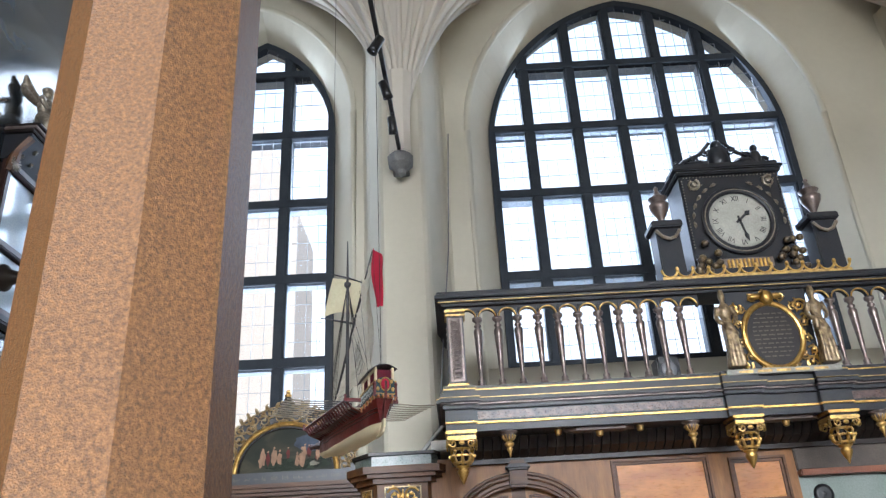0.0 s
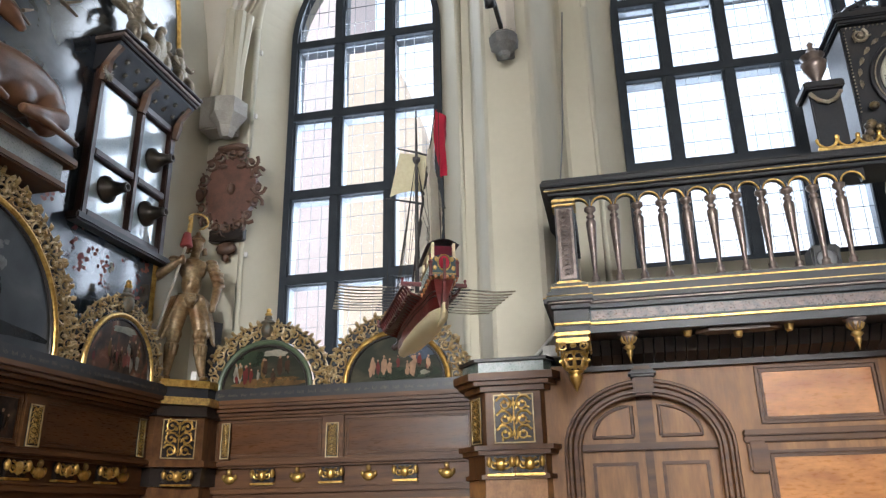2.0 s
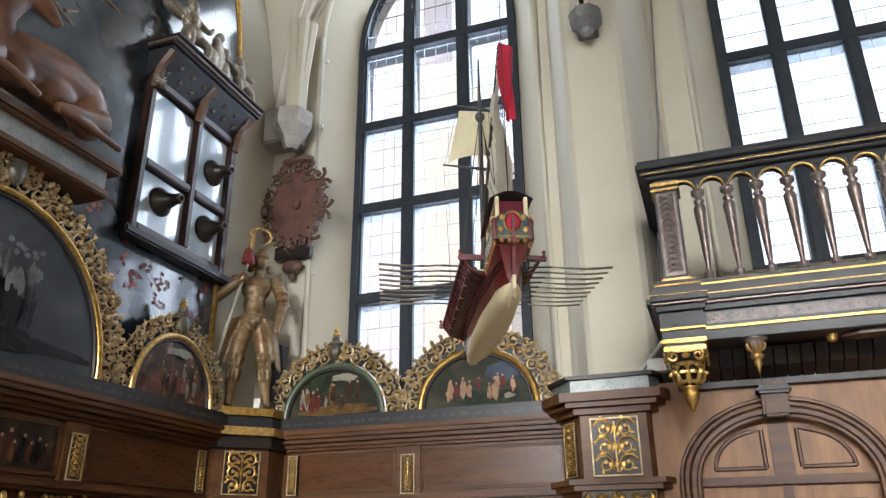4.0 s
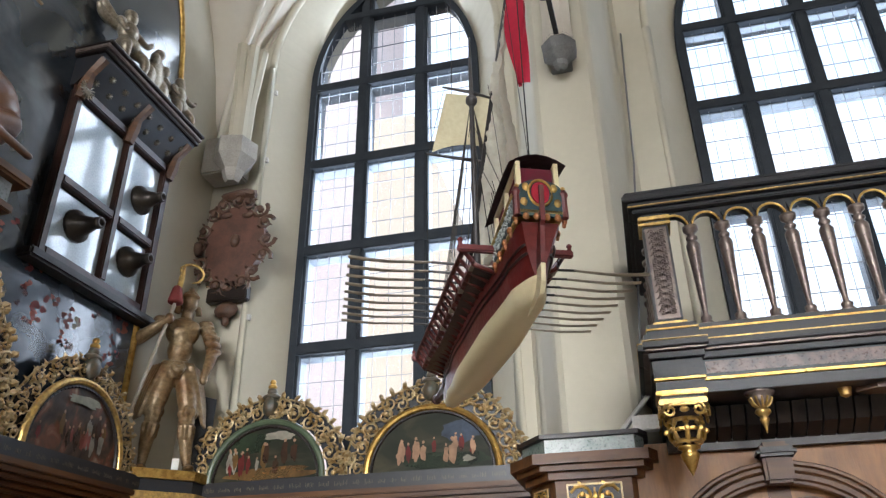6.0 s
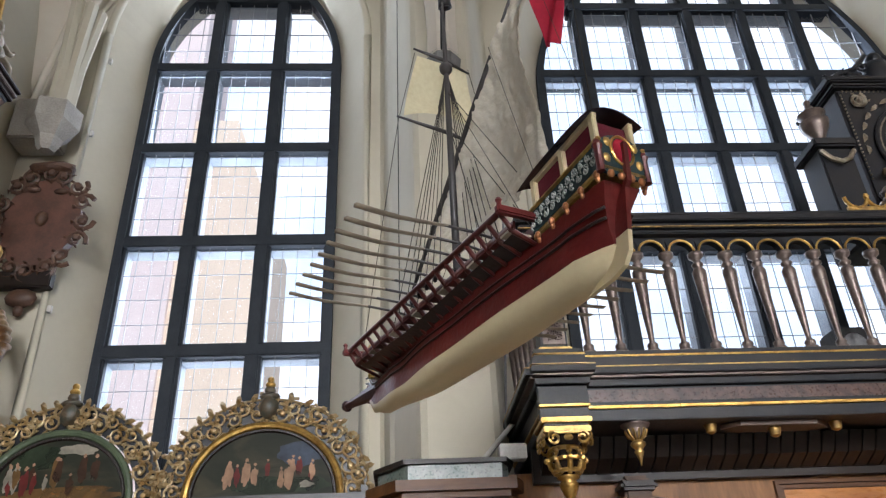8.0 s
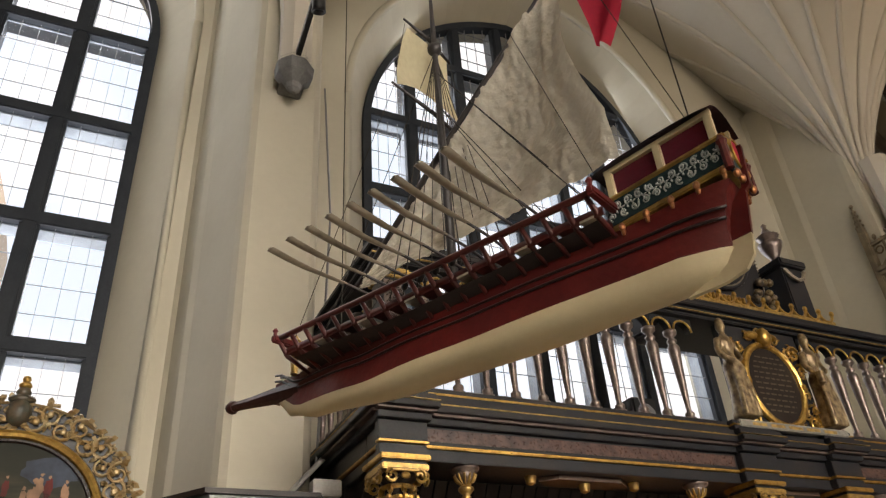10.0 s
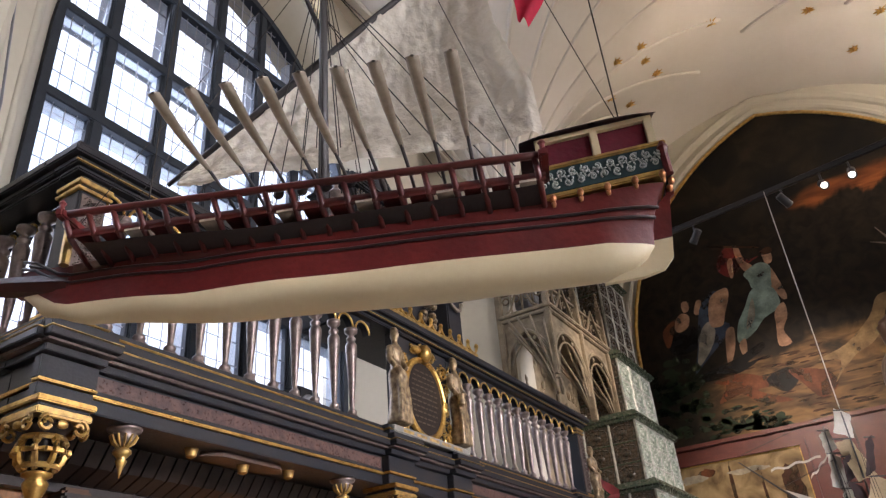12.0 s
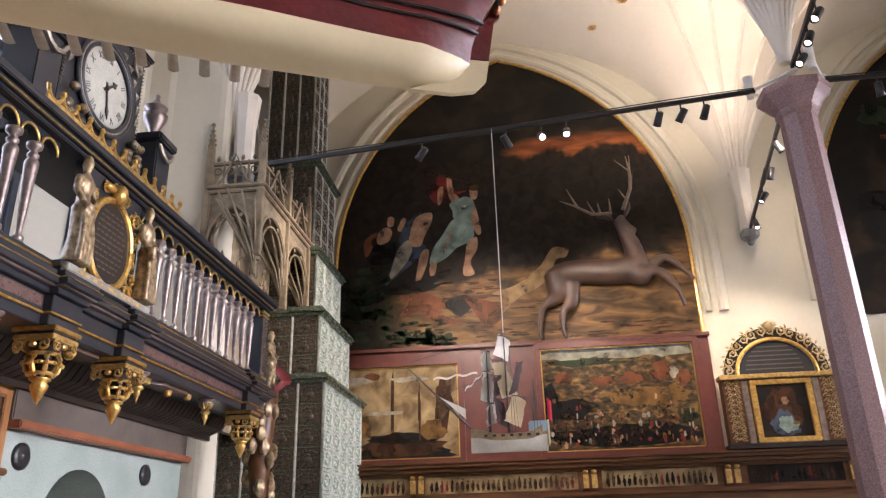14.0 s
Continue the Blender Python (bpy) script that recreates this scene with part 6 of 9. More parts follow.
    for sx in (-1, 1):
        spiral(bm, (sx * 0.43, 0.47), 1, 0.08, 1.3 * sx, 0.0, 0.02, 0.03)
        for i in range(6):
            t = 0.35 + i * 0.24
            leaf(bm, (sx * 0.5 * math.cos(t - 0.5), 0.5 * math.sin(t - 0.5)), math.atan2(math.sin(t), sx * math.cos(t)) + 1.2 * sx, 0.09, 0.01, 0.02)
        for i in range(24):
            blob(bm, (sx * 0.545, -0.3 + 0.036 * i, 0.01), 0.009, 0.009, 0.009, 6, 4)
    for i in range(28):
        blob(bm, (-0.52 + 0.0385 * i, 0.57, 0.01), 0.009, 0.009, 0.009, 6, 4)
    tagged(part("silvered_ornament", bm, SILVER, ob, smooth=True), kind="stuff")
    bm = bmesh.new()
    blob(bm, (0, 0.88, -0.15), 0.13, 0.2, 0.1, 10, 7, 0.2)
    blob(bm, (0, 1.06, -0.15), 0.07, 0.08, 0.07)
    blob(bm, (-0.28, 0.78, -0.15), 0.18, 0.1, 0.1, 10, 6, 0.3)
    blob(bm, (0.28, 0.78, -0.15), 0.16, 0.1, 0.1, 10, 6, 0.3)
    blob(bm, (0.42, 0.84, -0.12), 0.07, 0.14, 0.06)
    blob(bm, (0.42, 0.99, -0.12), 0.045, 0.05, 0.045)
    for sx in (-1, 1):
        for cx2, cy2, rr in ((0.5, 0.79, 0.09), (0.32, 0.88, 0.07), (0.16, 0.97, 0.06)):
            spiral(bm, (sx * cx2, cy2), 0.6, rr, 1.25 * sx, -0.15, rr * 0.26, 0.03)
        tube(bm, [(sx * 0.58, 0.7, -0.13), (sx * 0.42, 0.86, -0.13), (sx * 0.22, 0.95, -0.13), (sx * 0.08, 1.1, -0.13)], [0.035, 0.03, 0.025, 0.02], 6)
    bx(bm, -0.6, 0.6, 0.69, 0.76, -0.4, 0.0, 0.01)
    part("carved_top", bm, BLUEB, ob, smooth=True)
    return ob


clock()
for x in (2.47, 4.17):
    ob = base("urn_pedestal", pose(x, 7.5, 4.275), "blue-black pedestal with a garland and an urn", "pedestal", "clock urns")
    part("shaft", bx(bmesh.new(), -0.13, 0.13, -0.13, 0.13, 0.0, 0.68, 0.012), BLUEB, ob)
    part("cap", bx(bmesh.new(), -0.17, 0.17, -0.17, 0.17, 0.68, 0.76, 0.015), BLUEB, ob)
    bm = bmesh.new()
    tube(bm, [(-0.13, -0.15, 0.64), (-0.07, -0.16, 0.56), (0, -0.165, 0.53), (0.07, -0.16, 0.56), (0.13, -0.15, 0.64)], 0.02, 6)
    part("garland", bm, SILVER, ob, smooth=True)
    part("urn", lathe(bmesh.new(), [(0.06, 0.76), (0.03, 0.8), (0.035, 0.84), (0.1, 0.96), (0.115, 1.02), (0.07, 1.05), (0.11, 1.1), (0.06, 1.13), (0.02, 1.2), (0.03, 1.23), (0.005, 1.26)], 14), BRONZE, ob)


# ---------------------------------------------------------------- the oak wall under the gallery
def door_wall():
    DY = 7.95
    ob = base("oak_door_wall", face("N", 0, 0, DY), "brown oak panelled wall with an arched double door", "wall panelling", kind="structure")
    cx, hw, sp, top = 0.66, 0.6, 1.95, 2.42
    a = [(cx - hw, 0)] + [(cx + hw * math.cos(math.pi - math.pi * i / 20), sp + (top - sp) * math.sin(math.pi * i / 20)) for i in range(21)] + [(cx + hw, 0)]
    bm = bmesh.new()
    for z in (0.0, -0.12):
        ring = [bm.verts.new((x, y, z)) for x, y in a]
        n = len(a)
        outer = [bm.verts.new((-0.25 + (1.5 + 0.25) * max(0, min(1, (i - 1) / (n - 3))) if 0 < i < n - 1 else (-0.25 if i == 0 else 1.5), 2.72 if 0 < i < n - 1 else 0, z)) for i in range(n)]
        for i in range(n - 1):
            bm.faces.new((ring[i], ring[i + 1], outer[i + 1], outer[i]))
        if z == 0:
            first = ring
    for i in range(n - 1):
        bm.faces.new((first[i], first[i + 1], ring[i + 1], ring[i]))
    part("arch_wall", bm, OAKL, ob)
    for g, w, d in ((0.0, 0.03, 0.03), (0.035, 0.045, 0.05), (0.085, 0.03, 0.035), (0.12, 0.025, 0.06)):
        bm = bmesh.new()
        tube(bm, [(cx + (x - cx) * (1 + g / hw), y if y < sp else sp + (y - sp) * (1 + g / (top - sp)), d * 0.5) for x, y in a], w * 0.7, 6)
        part("archivolt", bm, OAK, ob, smooth=True)
    part("keystone", bx(bmesh.new(), cx - 0.09, cx + 0.09, top - 0.02, top + 0.24, 0, 0.14, 0.02), OAK, ob)
    part("keystone_cap", bx(bmesh.new(), cx - 0.12, cx + 0.12, top + 0.14, top + 0.2, 0, 0.19, 0.02), DARK, ob)
    part("wall_boards", bx(bmesh.new(), 1.5, 3.5, 0, 2.72, -0.12, -0.0), OAKL, ob)
    for x0, x1, y0, y1 in ((1.62, 2.62, 2.12, 2.62), (2.82, 3.4, 2.12, 2.58), (1.62, 2.62, 1.2, 1.9)):
        for t, d in ((0, 0.03), (0.03, 0.018)):
            bm = bmesh.new()
            for q in ((x0 + t, x1 - t, y0 + t, y0 + t + 0.025), (x0 + t, x1 - t, y1 - t - 0.025, y1 - t), (x0 + t, x0 + t + 0.025, y0 + t + 0.025, y1 - t - 0.025), (x1 - t - 0.025, x1 - t, y0 + t + 0.025, y1 - t - 0.025)):
                bx(bm, *q, 0, d)
            part("panel_moulding", bm, OAK, ob)
        part("panel", bx(bmesh.new(), x0 + 0.06, x1 - 0.06, y0 + 0.06, y1 - 0.06, 0, 0.008), VENEER, ob, "figured orange-brown veneer panel")
    for x0, x1, y, d in ((1.45, 3.45, 2.02, 0.1), (1.45, 3.45, 1.97, 0.06)):
        part("ledge", bx(bmesh.new(), x0, x1, y, y + 0.05, 0, d, 0.01), OAK, ob)
    for x in (1.55, 2.72):
        part("console", bx(bmesh.new(), x - 0.08, x + 0.08, 1.72, 1.97, 0, 0.09, 0.02), OAK, ob)
    return ob


VENEER = mat("veneer", (0.5, 0.21, 0.055), (0.31, 0.115, 0.03), 0.3, scale=2.5, bump=0.04, fine=14, spec=0.3, stretch=(1, 3, 1))
door_wall()


def arched_door():
    ob = base("door_1", face("N", 0.66, 0, 8.02), "closed brown oak double door with moulded panels", "door", kind="structure")
    for s in (-1, 1):
        lf = part("leaf", bx(bmesh.new(), min(s * 0.01, s * 0.6), max(s * 0.01, s * 0.6), 0.02, 1.94, -0.05, 0, 0.006), OAKL, ob)
        for y0, y1 in ((1.25, 1.84), (0.2, 1.1)):
            bm = bmesh.new()
            x0, x1 = (0.1, 0.5) if s > 0 else (-0.5, -0.1)
            for q in ((x0, x1, y0, y0 + 0.03), (x0, x1, y1 - 0.03, y1), (x0, x0 + 0.03, y0 + 0.03, y1 - 0.03), (x1 - 0.03, x1, y0 + 0.03, y1 - 0.03)):
                bx(bm, *q, 0, 0.025, 0.006)
            part("panel_moulding", bm, OAK, lf)
            part("panel", bx(bmesh.new(), x0 + 0.05, x1 - 0.05, y0 + 0.05, y1 - 0.05, 0, 0.015, 0.006), OAKL, lf)
    part("transom", bx(bmesh.new(), -0.6, 0.6, 1.94, 2.0, -0.05, 0.07, 0.01), OAK, ob)
    part("centre_post", bx(bmesh.new(), -0.035, 0.035, 0.02, 1.94, 0, 0.03, 0.008), OAK, ob)
    bm = bmesh.new()
    prism(bm, [(-0.6, 2.0)] + [(0.6 * math.cos(math.pi - math.pi * i / 16), 2.0 + 0.42 * math.sin(math.pi * i / 16)) for i in range(17)] + [(0.6, 2.0)], "z", -0.05, 0)
    part("fanlight_board", bm, OAKL, ob)
    part("fan_post", bx(bmesh.new(), -0.07, 0.07, 2.0, 2.41, 0, 0.02, 0.006), OAK, ob)
    for s in (-1, 1):
        bm = bmesh.new()
        tube(bm, [(s * 0.12, 2.06, 0.005), (s * 0.47, 2.06, 0.005)] + [(s * (0.12 + 0.35 * math.cos(math.pi / 2 * i / 8)), 2.06 + 0.27 * math.sin(math.pi / 2 * i / 8), 0.005) for i in range(9)] + [(s * 0.12, 2.06, 0.005)], 0.016, 6)
        part("fan_moulding", bm, OAK, ob, smooth=True)
    return ob


arched_door()


def passage_wall():
    """Green-grey wall with a low arch beyond the oak panelling."""
    ob = base("passage_wall", face("N", 0, 0, 7.97), "grey-green plastered wall with a dark low arch", "wall", kind="structure")
    a = [(4.05, 0)] + [(4.55 + 0.5 * math.cos(math.pi - math.pi * i / 20), 1.7 + 0.45 * math.sin(math.pi * i / 20)) for i in range(21)] + [(5.05, 0)]
    bm = bmesh.new()
    n = len(a)
    ring = [bm.verts.new((x, y, 0)) for x, y in a]
    back = [bm.verts.new((x, y, -0.6)) for x, y in a]
    outer = [bm.verts.new((3.5 if i == 0 else 6.4 if i == n - 1 else 3.5 + 2.9 * (i - 1) / (n - 3), 2.72 if 0 < i < n - 1 else 0, 0)) for i in range(n)]
    for i in range(n - 1):
        bm.faces.new((ring[i], ring[i + 1], outer[i + 1], outer[i]))
        bm.faces.new((ring[i], ring[i + 1], back[i + 1], back[i]))
    bm.faces.new(back)
    part("plaster", bm, mat("green_grey_plaster", (0.2, 0.235, 0.21), (0.26, 0.29, 0.265), 0.8, scale=2), ob)
    part("red_ledge", bx(bmesh.new(), 3.5, 6.4, 2.36, 2.42, 0, 0.12, 0.012), mat("red_brown_paint", (0.24, 0.08, 0.035), (0.17, 0.055, 0.025), 0.4), ob)
    part("stone_band", bx(bmesh.new(), 3.5, 6.4, 2.42, 2.7, 0, 0.05, 0.01), mat("brown_stone", (0.11, 0.085, 0.065), (0.07, 0.055, 0.045), 0.6, scale=7), ob, "brown stone band with cut lettering")
    for x in (3.72, 5.62):
        bm = bmesh.new()
        lathe(bm, [(0.1, 0), (0.1, 0.02), (0.06, 0.035), (0.03, 0.02), (0.01, 0.04)], 16, (x, 2.18, 0))
        part("iron_rosette", bm, BLACK, ob)
    return ob


passage_wall()


# ---------------------------------------------------------------- the hanging galley
RIG = mat("rigging", (0.03, 0.025, 0.02), None, 0.8)
SPAR = mat("spar", (0.045, 0.04, 0.04), (0.03, 0.028, 0.028), 0.5)
OARW = mat("oar_wood", (0.4, 0.35, 0.275), (0.3, 0.26, 0.2), 0.6, scale=12)
SHIPD = mat("ship_dark", (0.02, 0.014, 0.014), None, 0.4)
VELVET = mat("velvet", (0.13, 0.008, 0.022), (0.09, 0.006, 0.016), 0.9)
FLAG = mat("red_flag", (0.5, 0.02, 0.05), (0.38, 0.015, 0.04), 0.85, scale=5)
TEAL = mat("teal_board", (0.02, 0.05, 0.055), None, 0.4)
DECKW = mat("ship_deck_red", (0.095, 0.018, 0.015), (0.055, 0.011, 0.01), 0.4, scale=10)


ROOFM = mat("ship_roof", (0.05, 0.012, 0.013), (0.03, 0.009, 0.01), 0.35, scale=8)
RAMM = mat("ram_brown", (0.05, 0.014, 0.012), (0.03, 0.01, 0.009), 0.45)


def lerp(t, pts):
    for (a, va), (b, vb) in zip(pts, pts[1:]):
        if t <= b:
            k = max(0, (t - a) / (b - a))
            k = k * k * (3 - 2 * k)
            return va + (vb - va) * k
    return pts[-1][1]


def strip(bm, rows):
    g = [[bm.verts.new(p) for p in r] for r in rows]
    for a, b in zip(g, g[1:]):
        for k in range(len(a) - 1):
            f = bm.faces.new((a[k], a[k + 1], b[k + 1], b[k]))
            f.smooth = True


def galley():
    m = Matrix(((-0.40, -0.9165, 0, -0.38), (0.9165, -0.40, 0, 4.29), (0, 0, 1, 2.31), (0, 0, 0, 1)))
    ob = base("galley_model", m, "hanging model galley, red and cream hull with oars", "model ship", "hanging model ships")
    keel = [(0.012, 0.074), (0.03, 0.046), (0.07, 0.024), (0.12, 0.015), (0.4, 0.022), (0.9, 0.046), (1.3, 0.086), (1.42, 0.12), (1.5, 0.19)]
    wat = [(0.0, 0.076), (0.3, 0.078), (0.6, 0.084), (1.0, 0.098), (1.35, 0.13), (1.5, 0.2)]
    top = [(-0.02, 0.205), (0.3, 0.19), (0.8, 0.19), (1.2, 0.215), (1.5, 0.245)]
    half = [(0.012, 0.012), (0.05, 0.034), (0.12, 0.053), (0.45, 0.072), (0.8, 0.074), (1.1, 0.058), (1.35, 0.03), (1.5, 0.008)]
    us = [0.012 + 1.488 * (i / 44) ** 1.12 for i in range(45)]
    for nm, mt, lo in (("lower_hull", CREAM, True), ("upper_hull", RED, False)):
        bm = bmesh.new()
        for s in (-1, 1):
            rows = []
            for u in us:
                k, w, t, h = lerp(u, keel), lerp(u, wat), lerp(u, top), lerp(u, half)
                if lo:
                    rows.append([(u, s * h * 0.92 * math.sin(a * math.pi / 2) ** 0.8, k + (w - k) * (1 - math.cos(a * math.pi / 2)) ** 1.1) for a in (0, 0.12, 0.3, 0.5, 0.7, 0.86, 1)])
                else:
                    rows.append([(u - 0.045 * a * a * max(0, 1 - (u - 0.012) / 0.2), s * (h * (0.92 + 0.16 * a) + 0.036 * a * max(0, 1 - (u - 0.012) / 0.11)), w + (t - w) * a) for a in (0, 0.25, 0.5, 0.75, 1)])
            strip(bm, rows)
        bmesh.ops.remove_doubles(bm, verts=bm.verts, dist=0.0004)
        part(nm, bm, mt, ob)
    # stern face, stern post and rudder
    bm = bmesh.new()
    for a0, a1 in ((0.0, 0.25), (0.25, 0.5), (0.5, 0.75), (0.75, 1.0)):
        v = [bm.verts.new((0.012 - 0.045 * q * q, sd * (0.012 * (0.92 + 0.16 * q) + 0.036 * q), 0.076 + 0.129 * q)) for q, sd in ((a0, -1), (a0, 1), (a1, 1), (a1, -1))]
        bm.faces.new(v)
    part("transom", bm, RED, ob)
    bm = bmesh.new()
    prism(bm, [(0.13, 0.004), (0.045, 0.008), (0.0, 0.02), (-0.022, 0.045), (-0.03, 0.092), (0.03, 0.088), (0.045, 0.05), (0.08, 0.026)], "y", -0.006, 0.006)
    part("rudder_blade", bm, CREAM, ob)
    bm = bmesh.new()
    prism(bm, [(0.02, 0.09), (-0.03, 0.094), (-0.046, 0.19), (-0.058, 0.2), (-0.066, 0.3), (-0.052, 0.3), (-0.04, 0.2), (-0.01, 0.17)], "y", -0.006, 0.006)
    part("rudder_head", bm, RED, ob)
    for dz in (0.055, 0.075):
        for s in (-1, 1):
            bm = bmesh.new()
            tube(bm, [(u - 0.045 * (dz / 0.11) ** 2 * max(0, 1 - (u - 0.012) / 0.2), s * (lerp(u, half) * (0.92 + 0.16 * dz / 0.11) + 0.036 * dz / 0.11 * max(0, 1 - (u - 0.012) / 0.11) + 0.002), lerp(u, wat) + dz) for u in us], 0.004, 5)
            part("wale", bm, SHIPD, ob)
    part("deck", prism(bmesh.new(), [(u, lerp(u, half) * 1.02) for u in us] + [(u, -lerp(u, half) * 1.02) for u in us[::-1]], "z", 0.178, 0.182), DECKW, ob)
    # ram
    bm = bmesh.new()
    tube(bm, [(1.36, 0, 0.19), (1.5, 0, 0.21), (1.62, 0, 0.225), (1.73, 0, 0.24)], [0.035, 0.028, 0.02, 0.016], 8)
    lathe(bm, [(0.02, 0), (0.024, 0.012), (0.018, 0.03)], 10, (1.73, 0, 0.24), Matrix.Rotation(radians(83), 4, "Y"))
    part("ram", bm, RAMM, ob, smooth=True)
    # outriggers with their beams
    for s in (-1, 1):
        rail = [(0.22 + 1.09 * i / 20, s * 0.15, 0.255 + 0.04 * i / 20) for i in range(21)]
        bm = bmesh.new()
        tube(bm, rail, 0.009, 6)
        part("outrigger_rail", bm, DECKW, ob)
        bm = bmesh.new()
        strip(bm, [[(x, s * v, z + dz) for v, dz in ((0.122, -0.05), (0.128, -0.05), (0.128, -0.029), (0.122, -0.029), (0.122, -0.05))] for x, y, z in rail])
        part("lower_rail", bm, DECKW, ob)
        bm = bmesh.new()
        strip(bm, [[(u, s * (lerp(u, half) * 1.0 + v), z) for v, z in ((0.0, 0.18), (0.004, 0.18), (0.004, 0.232), (0.0, 0.232), (0.0, 0.18))] for u in us if 0.22 < u < 1.36])
        part("bulwark", bm, DECKW, ob)
        bm = bmesh.new()
        strip(bm, [[(u, s * lerp(u, half) * 1.07, lerp(u, top) - 0.005), (u, s * 0.118, lerp(u, top) + 0.012)] for u in us if 0.22 < u < 1.31])
        part("side_deck", bm, SHIPD, ob)
        for i in range(19):
            u = 0.23 + 1.07 * i / 18
            z = 0.255 + 0.04 * (u - 0.22) / 1.09
            bm = bmesh.new()
            tube(bm, [(u, s * lerp(u, half) * 1.06, lerp(u, top) - 0.012), (u + 0.004, s * 0.118, z - 0.05), (u + 0.01, s * 0.15, z - 0.004)], [0.006, 0.008, 0.007], 5)
            part("outrigger_beam", bm, DECKW, ob)
            if i < 18:
                bm = bmesh.new()
                bx(bm, u + 0.012, u + 0.048, min(s * 0.06, s * 0.13), max(s * 0.06, s * 0.13), z - 0.05, z - 0.044)
                part("bench", bm, DECKW if i % 3 else OARW, ob)
    for u in (0.22, 1.31):
        z = 0.255 + 0.04 * (u - 0.22) / 1.09
        part("cross_beam", bx(bmesh.new(), u - 0.01, u + 0.01, -0.172, 0.172, z - 0.016, z + 0.006, 0.004), RED, ob)
        for s in (-1, 1):
            part("bollard", lathe(bmesh.new(), [(0.006, 0), (0.006, 0.012), (0.009, 0.017), (0.005, 0.024)], 8, (u, s * 0.163, z + 0.004)), bpy.data.materials["ship_red"], ob)
    bm = bmesh.new()
    lathe(bm, [(0.012, 0), (0.013, 0.1), (0.02, 0.11), (0.008, 0.13)], 8, (1.37, 0.04, 0.23))
    part("bow_post", bm, GILT, ob)
    # oars
    for s in (-1, 1):
        for i in range(9):
            u = 0.37 + OAR_STEP * i
            z = 0.262 + 0.04 * (u - 0.22) / 1.09
            oar = base_part("oar", ob)
            bm = bmesh.new()
            tube(bm, [(u, s * 0.08, z - 0.004), (u, s * 0.15, z + 0.004), (u, s * 0.235, z + 0.006)], 0.004, 6)
            part("shaft", bm, SPAR, oar)
            bm = bmesh.new()
            strip(bm, [[(u - w, s * v, z + dz), (u - w * 0.5, s * v, z + dz + 0.003), (u + w * 0.5, s * v, z + dz + 0.003), (u + w, s * v, z + dz), (u + w * 0.5, s * v, z + dz - 0.003), (u - w * 0.5, s * v, z + dz - 0.003), (u - w, s * v, z + dz)]
                       for v, w, dz in ((0.225, 0.005, 0.006), (0.28, 0.008, 0.003), (0.36, 0.0105, 0.0), (0.42, 0.012, 0.003), (0.475, 0.0125, 0.008), (0.477, 0.004, 0.008))])
            part("blade", bm, OARW, oar)
    # stern house
    sl = 0.09
    hw = 0.058

    def sheared(bm):
        for v in bm.verts:
            v.co.z += (0.23 - v.co.x) * sl
        return bm
    part("house_base", sheared(bx(bmesh.new(), -0.05, 0.24, -hw - 0.004, hw + 0.004, 0.195, 0.21, 0.003)), GILT, ob)
    for s in (-1, 1):
        side = part("house_side", sheared(bx(bmesh.new(), -0.048, 0.235, s * hw - 0.004, s * hw + 0.004, 0.21, 0.27)), TEAL, ob, "teal side board with pale carved flowers")
        bm = bmesh.new()
        r = random.Random(6)
        for k in range(20):
            c = (-0.035 + 0.0137 * k, 0.241 + 0.013 * (-1) ** k)
            spiral(bm, c, 0.6 * k, 0.0105, 1.2 if k % 2 else -1.2, 0.0, 0.0024, 0.003, leaves=False)
            for q in range(3):
                leaf(bm, (c[0] + 0.004, c[1] - 0.012 * (-1) ** k), 1.2 + 1.6 * q, 0.011, 0.0, 0.003)
        for v in bm.verts:
            v.co = (v.co.x, s * (hw + 0.004 + v.co.z), v.co.y)
        part("flower_carving", sheared(bm), mat("pale_carving", (0.4, 0.44, 0.42), None, 0.5) if s < 0 else bpy.data.materials["pale_carving"], side)
        part("gilt_plank", sheared(bx(bmesh.new(), -0.055, 0.24, s * (hw + 0.004) - 0.006, s * (hw + 0.004) + 0.006, 0.27, 0.281, 0.003)), GILT, ob)
        for k in range(5):
            bm = bmesh.new()
            u = -0.03 + 0.06 * k
            blob(bm, (u, s * (hw + 0.008), 0.192), 0.008, 0.008, 0.011, 8, 6)
            blob(bm, (u, s * (hw + 0.006), 0.18), 0.006, 0.006, 0.01, 6, 4)
            part("gilt_head", sheared(bm), mat("copper_gilt", (0.4, 0.16, 0.07), (0.5, 0.25, 0.1), 0.35, 0.6) if (s, k) == (-1, 0) else bpy.data.materials["copper_gilt"], ob, smooth=True)
        for u in (-0.03, 0.095, 0.22):
            part("house_post", sheared(bx(bmesh.new(), u - 0.009, u + 0.009, s * (hw - 0.006) - 0.007, s * (hw - 0.006) + 0.007, 0.281, 0.362, 0.002)), CREAM, ob)
        part("house_beam", sheared(bx(bmesh.new(), -0.04, 0.23, s * (hw - 0.006) - 0.006, s * (hw - 0.006) + 0.006, 0.35, 0.362)), CREAM, ob)
        part("velvet_panel", sheared(bx(bmesh.new(), -0.025, 0.215, s * (hw - 0.013) - 0.002, s * (hw - 0.013) + 0.002, 0.281, 0.352)), VELVET, ob)
    part("velvet_panel", sheared(bx(bmesh.new(), -0.024, -0.02, -hw + 0.015, hw - 0.015, 0.281, 0.352)), VELVET, ob)
    bm = bmesh.new()
    rows = []
